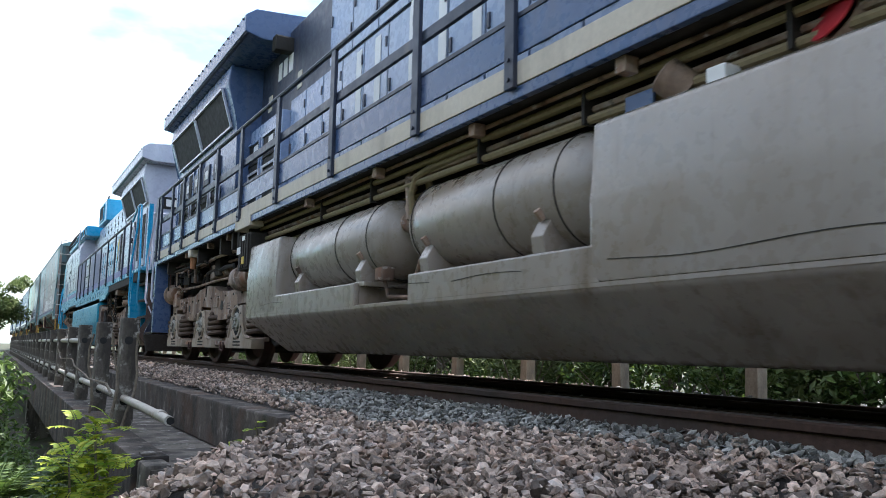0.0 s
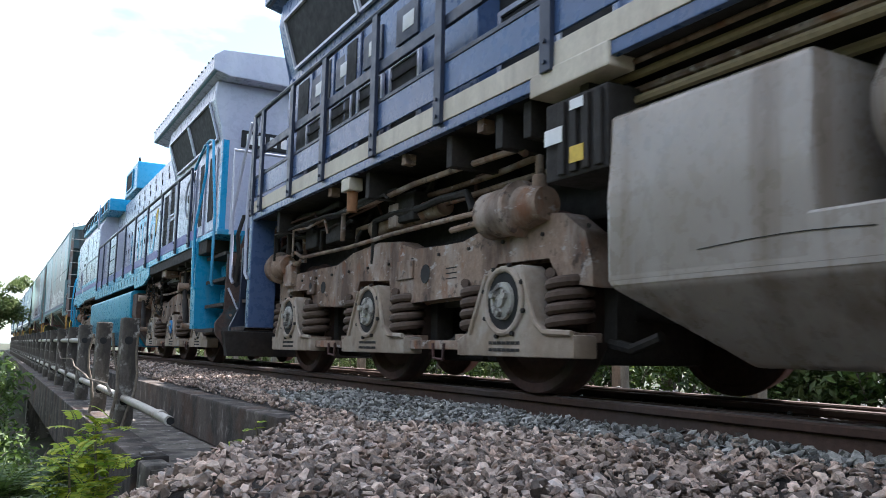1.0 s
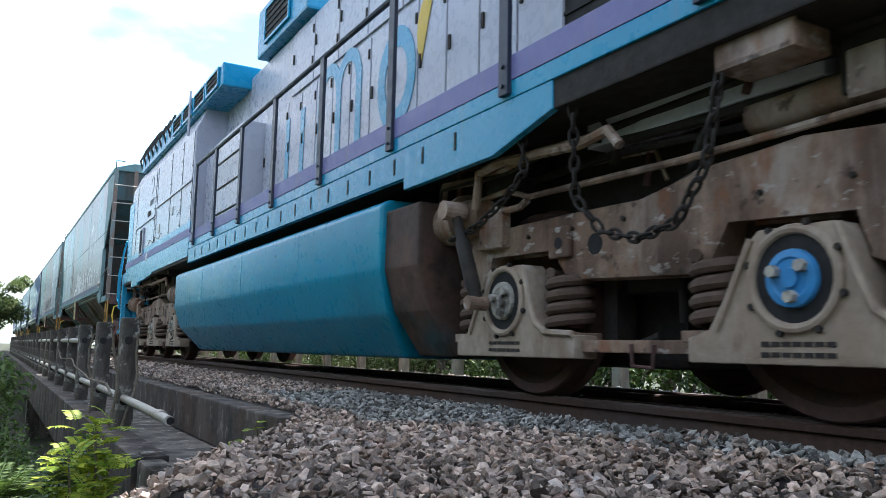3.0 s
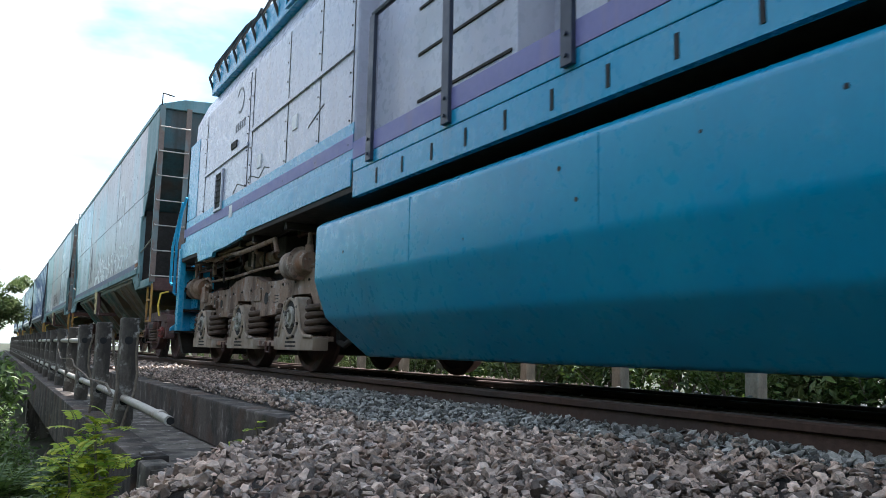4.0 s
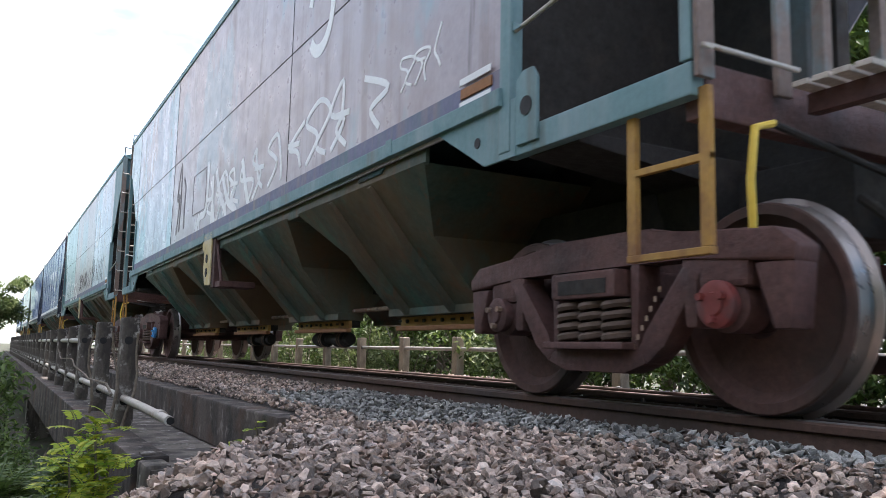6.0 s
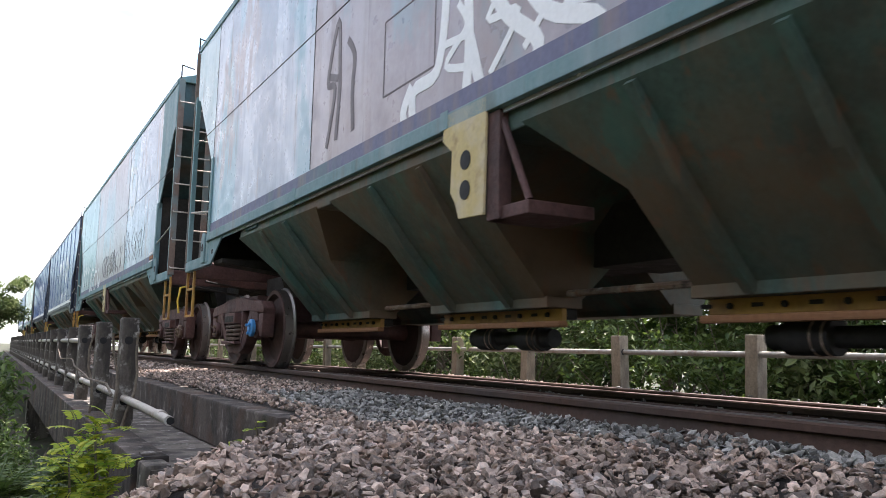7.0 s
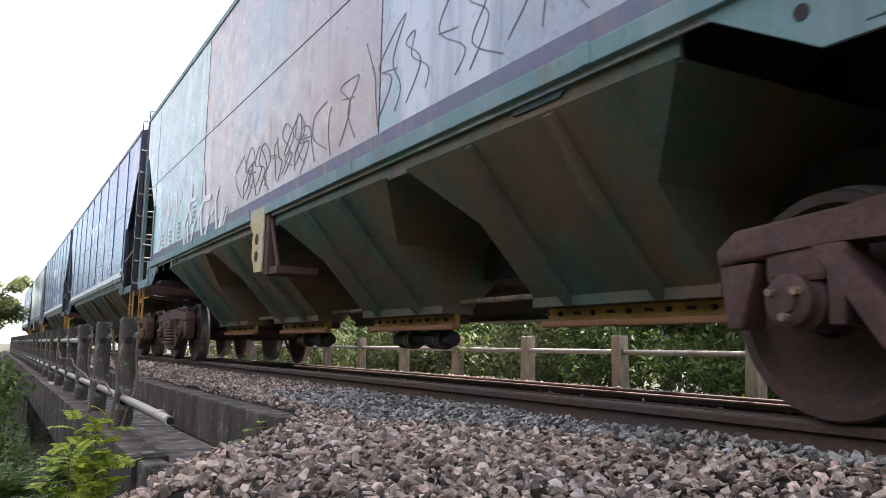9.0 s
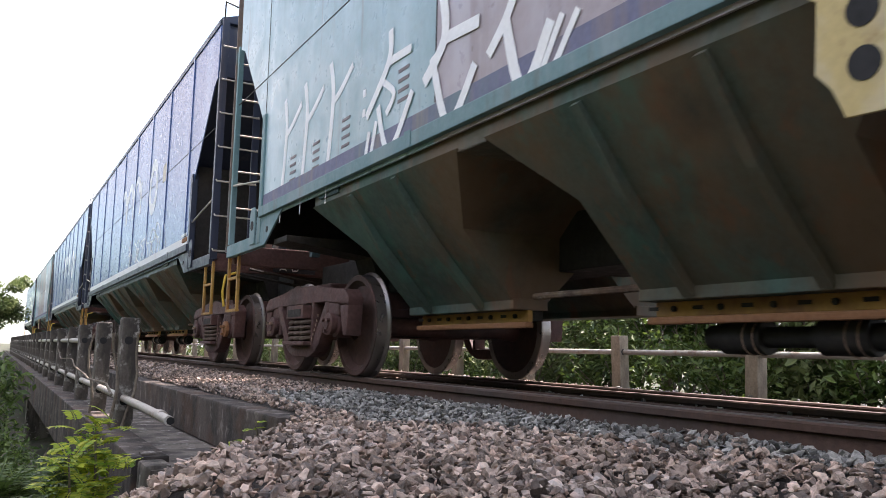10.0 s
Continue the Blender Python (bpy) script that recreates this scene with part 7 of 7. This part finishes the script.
def twigs(x, y, z, n, length, seed, label):
    rng = random.Random(seed)
    bm = B()
    for _ in range(n):
        a = rng.uniform(0, 6.28)
        p = Vector((rng.uniform(-0.4, 0.4), rng.uniform(-0.5, 0.5), rng.uniform(0, 0.3)))
        d = Vector((math.cos(a), math.sin(a), rng.uniform(-0.1, 0.6))) * length * rng.uniform(0.4, 1)
        tube(bm, [p, p + d * 0.5 + Vector((0, 0, 0.06)), p + d], 0.005, 4, 0.4)
    t = tagged(new("dry_twigs", mesh_of("dry_twigs", bm, "twig", True)), label, "twigs", kind="stuff")
    t.matrix_basis = pose(x, y, z)


def grass_bank(name, spots, m, label, seed, height, n):
    rng = random.Random(seed)
    v, f = [], []
    for x0, x1, y0, y1, z in spots:
        for _ in range(n):
            c = Vector((rng.uniform(x0, x1), rng.uniform(y0, y1), z))
            a = rng.uniform(0, 6.28)
            h = height * rng.uniform(0.4, 1.2)
            w = h * 0.035
            bend = Vector((math.cos(a), math.sin(a), 0)) * h * rng.uniform(0.1, 0.6)
            s = Vector((-math.sin(a), math.cos(a), 0)) * w
            i = len(v)
            v += [(c - s)[:], (c + s)[:], (c + Vector((0, 0, h * 0.6)) + bend * 0.35 + s * 0.7)[:], (c + Vector((0, 0, h)) + bend)[:], (c + Vector((0, 0, h * 0.6)) + bend * 0.35 - s * 0.7)[:]]
            f += [(i, i + 1, i + 2, i + 4), (i + 4, i + 2, i + 3)]
    me = bpy.data.meshes.new(name)
    me.from_pydata(v, [], f)
    me.materials.append(M[m])
    tagged(new(name, me), label, "grass", kind="stuff")


# by the camera's end of the bridge
frond_plant(0.50, 4.55, -0.72, 62, 0.17, 0.58, 1, "leaf_bright", "bright yellow-green sapling beside the bridge parapet", leaf=0.021)
frond_plant(0.37, 4.35, -0.72, 46, 0.15, 0.42, 2, "leaf_bright", "bright yellow-green sapling beside the bridge parapet", leaf=0.020)
frond_plant(0.60, 4.75, -0.85, 40, 0.16, 0.46, 15, "leaf_bright", "bright yellow-green sapling beside the bridge parapet", leaf=0.020)
frond_plant(0.24, 4.2, -0.95, 110, 0.25, 0.42, 3, "leaf", "darker green sapling beside the bridge parapet", leaf=0.021)
frond_plant(0.14, 4.8, -0.98, 110, 0.27, 0.50, 13, "leaf", "darker green sapling beside the bridge parapet", leaf=0.021)
frond_plant(0.46, 5.6, -1.0, 110, 0.27, 0.50, 14, "leaf", "darker green sapling beside the bridge parapet", leaf=0.021)
frond_plant(1.40, 4.75, -0.36, 16, 0.10, 0.16, 4, "leaf_bright", "small green weed growing at the concrete wall's end", leaf=0.014)
for k in range(7):
    bush(-0.3 - 0.35 * (k % 3), 4.6 + 1.2 * k, -1.5, 0.75, 0.9, 40 + k, 1500, 0.035, "leaf", "shrubby green growth beside the bridge")
for k in range(12):
    bush(0.30 - 0.42 * (k % 4), 4.4 + 0.75 * k, -1.55, 0.55, 0.85 - 0.02 * k, 140 + k, 1500, 0.03, "leaf", "shrubby green growth beside the bridge")
# added out of view: trees and thickets that keep low sky light off undersides
for k in range(9):
    tree(-9.0 - 2.0 * (k % 2), -24 + 9.0 * k, -1.0, 6.5 + (k * 3) % 3, 4.2, 200 + k, 0.34, 3200, "leaf", "unseen leafy tree added on the near side to block low sky light", 26, 0.06)
for k in range(13):
    bush(-6.5 - 1.2 * (k % 2), -26 + 5.2 * k, -1.2, 3.6, 4.4, 230 + k, 2600, 0.30, "leaf", "unseen leafy thicket added on the near side to block low sky light")
twigs(-0.10, 4.0, -0.95, 40, 0.6, 5, "tangle of dry grey twigs beside the bridge")
# creeper stems on the first posts
cr = thing("creeper", "dry pale creeper stem climbing the parapet post", "creeper")
rngc = random.Random(9)
for x, y0 in ((0.90, 7.1), (0.88, 8.7), (0.92, 7.0)):
    bm = B()
    pts = [Vector((x + 0.03 * math.sin(k * 1.3 + y0) + (0.02 * k if y0 == 7.0 else 0), y0 + 0.05 * math.cos(k * 0.9), -0.95 + 0.16 * k)) for k in range(9)]
    tube(bm, pts, 0.018, 6, 0.5)
    part("stem", bm, "bark", cr, smooth=True)
bm = B()
tube(bm, [(0.86 - 0.012 * k + 0.03 * math.sin(2.1 * k), 6.9 + 0.47 * k, -0.16 + 0.030 * k + 0.035 * math.sin(1.3 * k)) for k in range(11)], 0.012, 6, 0.4)
part("stem", bm, "bark", cr, smooth=True)
# behind the far fence
for k in range(17):
    bush(7.6 + 0.5 * ((k * 7) % 4), 4.0 + 1.7 * k, -0.95, 1.15, 1.75 + 0.35 * ((k * 5) % 3), 60 + k, 2000, 0.06, "leaf" if k < 4 else ("leaf_far" if k % 3 else "leaf"))
for k in range(22):
    bush(9.6 + 0.6 * ((k * 5) % 3), 2.0 + 1.6 * k, -1.0, 1.5, 2.7 + 0.4 * ((k * 7) % 3), 300 + k, 2600, 0.085, "leaf" if (k * 3) % 5 < 3 else "leaf_far", "dense leafy thicket behind the bridge fence")
for k in range(10):
    bush(13.0, 3.0 + 4.2 * k, -1.0, 3.0, 4.2, 340 + k, 2600, 0.17, "leaf", "dense leafy thicket behind the bridge fence")
tree(10.6, 6.4, -0.9, 7.2, 2.6, 27, 0.11, 10000, "leaf", clumps=44)
tree(11.8, 8.6, -0.9, 7.6, 2.8, 28, 0.11, 10000, "leaf", clumps=44)
tree(12.6, 4.6, -0.9, 7.8, 2.9, 29, 0.11, 10000, "leaf", clumps=44)
tree(11.5, 11.5, -0.9, 6.8, 2.6, 21, 0.10, 8000, "leaf", clumps=40)
tree(12.5, 14.0, -0.9, 7.0, 3.0, 22, 0.09, 6000, "leaf_far")
tree(10.5, 22.0, -0.9, 6.0, 2.6, 23, 0.10, 5000, "leaf_far")
tree(12.0, 30.0, -1.0, 7.2, 3.0, 24, 0.11, 5000, "leaf_far")
tree(11.0, 3.5, -0.9, 6.0, 2.6, 25, 0.09, 5000, "leaf")
tree(9.8, 17.5, -0.9, 10.6, 2.0, 26, 0.10, 2500, "leaf_far", "tall thin tree rising behind the train", 16, 0.7)
# far left, past the end of the bridge
tree(-0.5, 62.0, -1.0, 6.6, 2.6, 31, 0.12, 15000, "leaf_far", "round leafy tree at the bend of the line", 30, 0.12)
tree(-3.4, 66.0, -1.0, 7.0, 3.2, 32, 0.13, 14000, "leaf_far", "round leafy tree at the bend of the line", 30, 0.12)
tree(-3.0, 40.0, -2.0, 3.8, 2.4, 33, 0.12, 4000, "leaf", "low leafy tree below the bridge", 24, 0.12)
for k in range(6):
    bush(-0.6 - 0.5 * (k % 2), 14 + 4.5 * k, -2.2, 1.5, 2.2, 90 + k, 1500, 0.09, "leaf", "shrubby green growth beside the bridge")
for k in range(8):
    bush(14 + 6 * (k % 3), 20 + 14 * k, -1.0, 5.0, 6.5, 110 + k, 2600, 0.28, "leaf_far", "large leafy thicket beyond the railway")
grass_bank("grass", [(-1.2, 0.5, 3.0, 6.5, -1.05), (-1.6, 0.75, 5, 10, -1.6)], "leaf", "rank green grass below the bridge parapet", 6, 0.45, 2200)
grass_bank("grass_far", [(6.7, 9.0, 1.0, 30.0, -0.9)], "leaf_far", "rank grass behind the far fence", 7, 0.6, 9000)

build_ballast()


def motions():
    times = [k / 10 for k in range(101)]
    for ob, t0, sets in CARS:
        walk(ob, [(t, pose(XC, t0 - run(t), 0)) for t in times])
        for w, y, r in sets:
            walk(w, [(t, pose(0, y, r, math.degrees((run(t) - run(0)) / r))) for t in times])


motions()
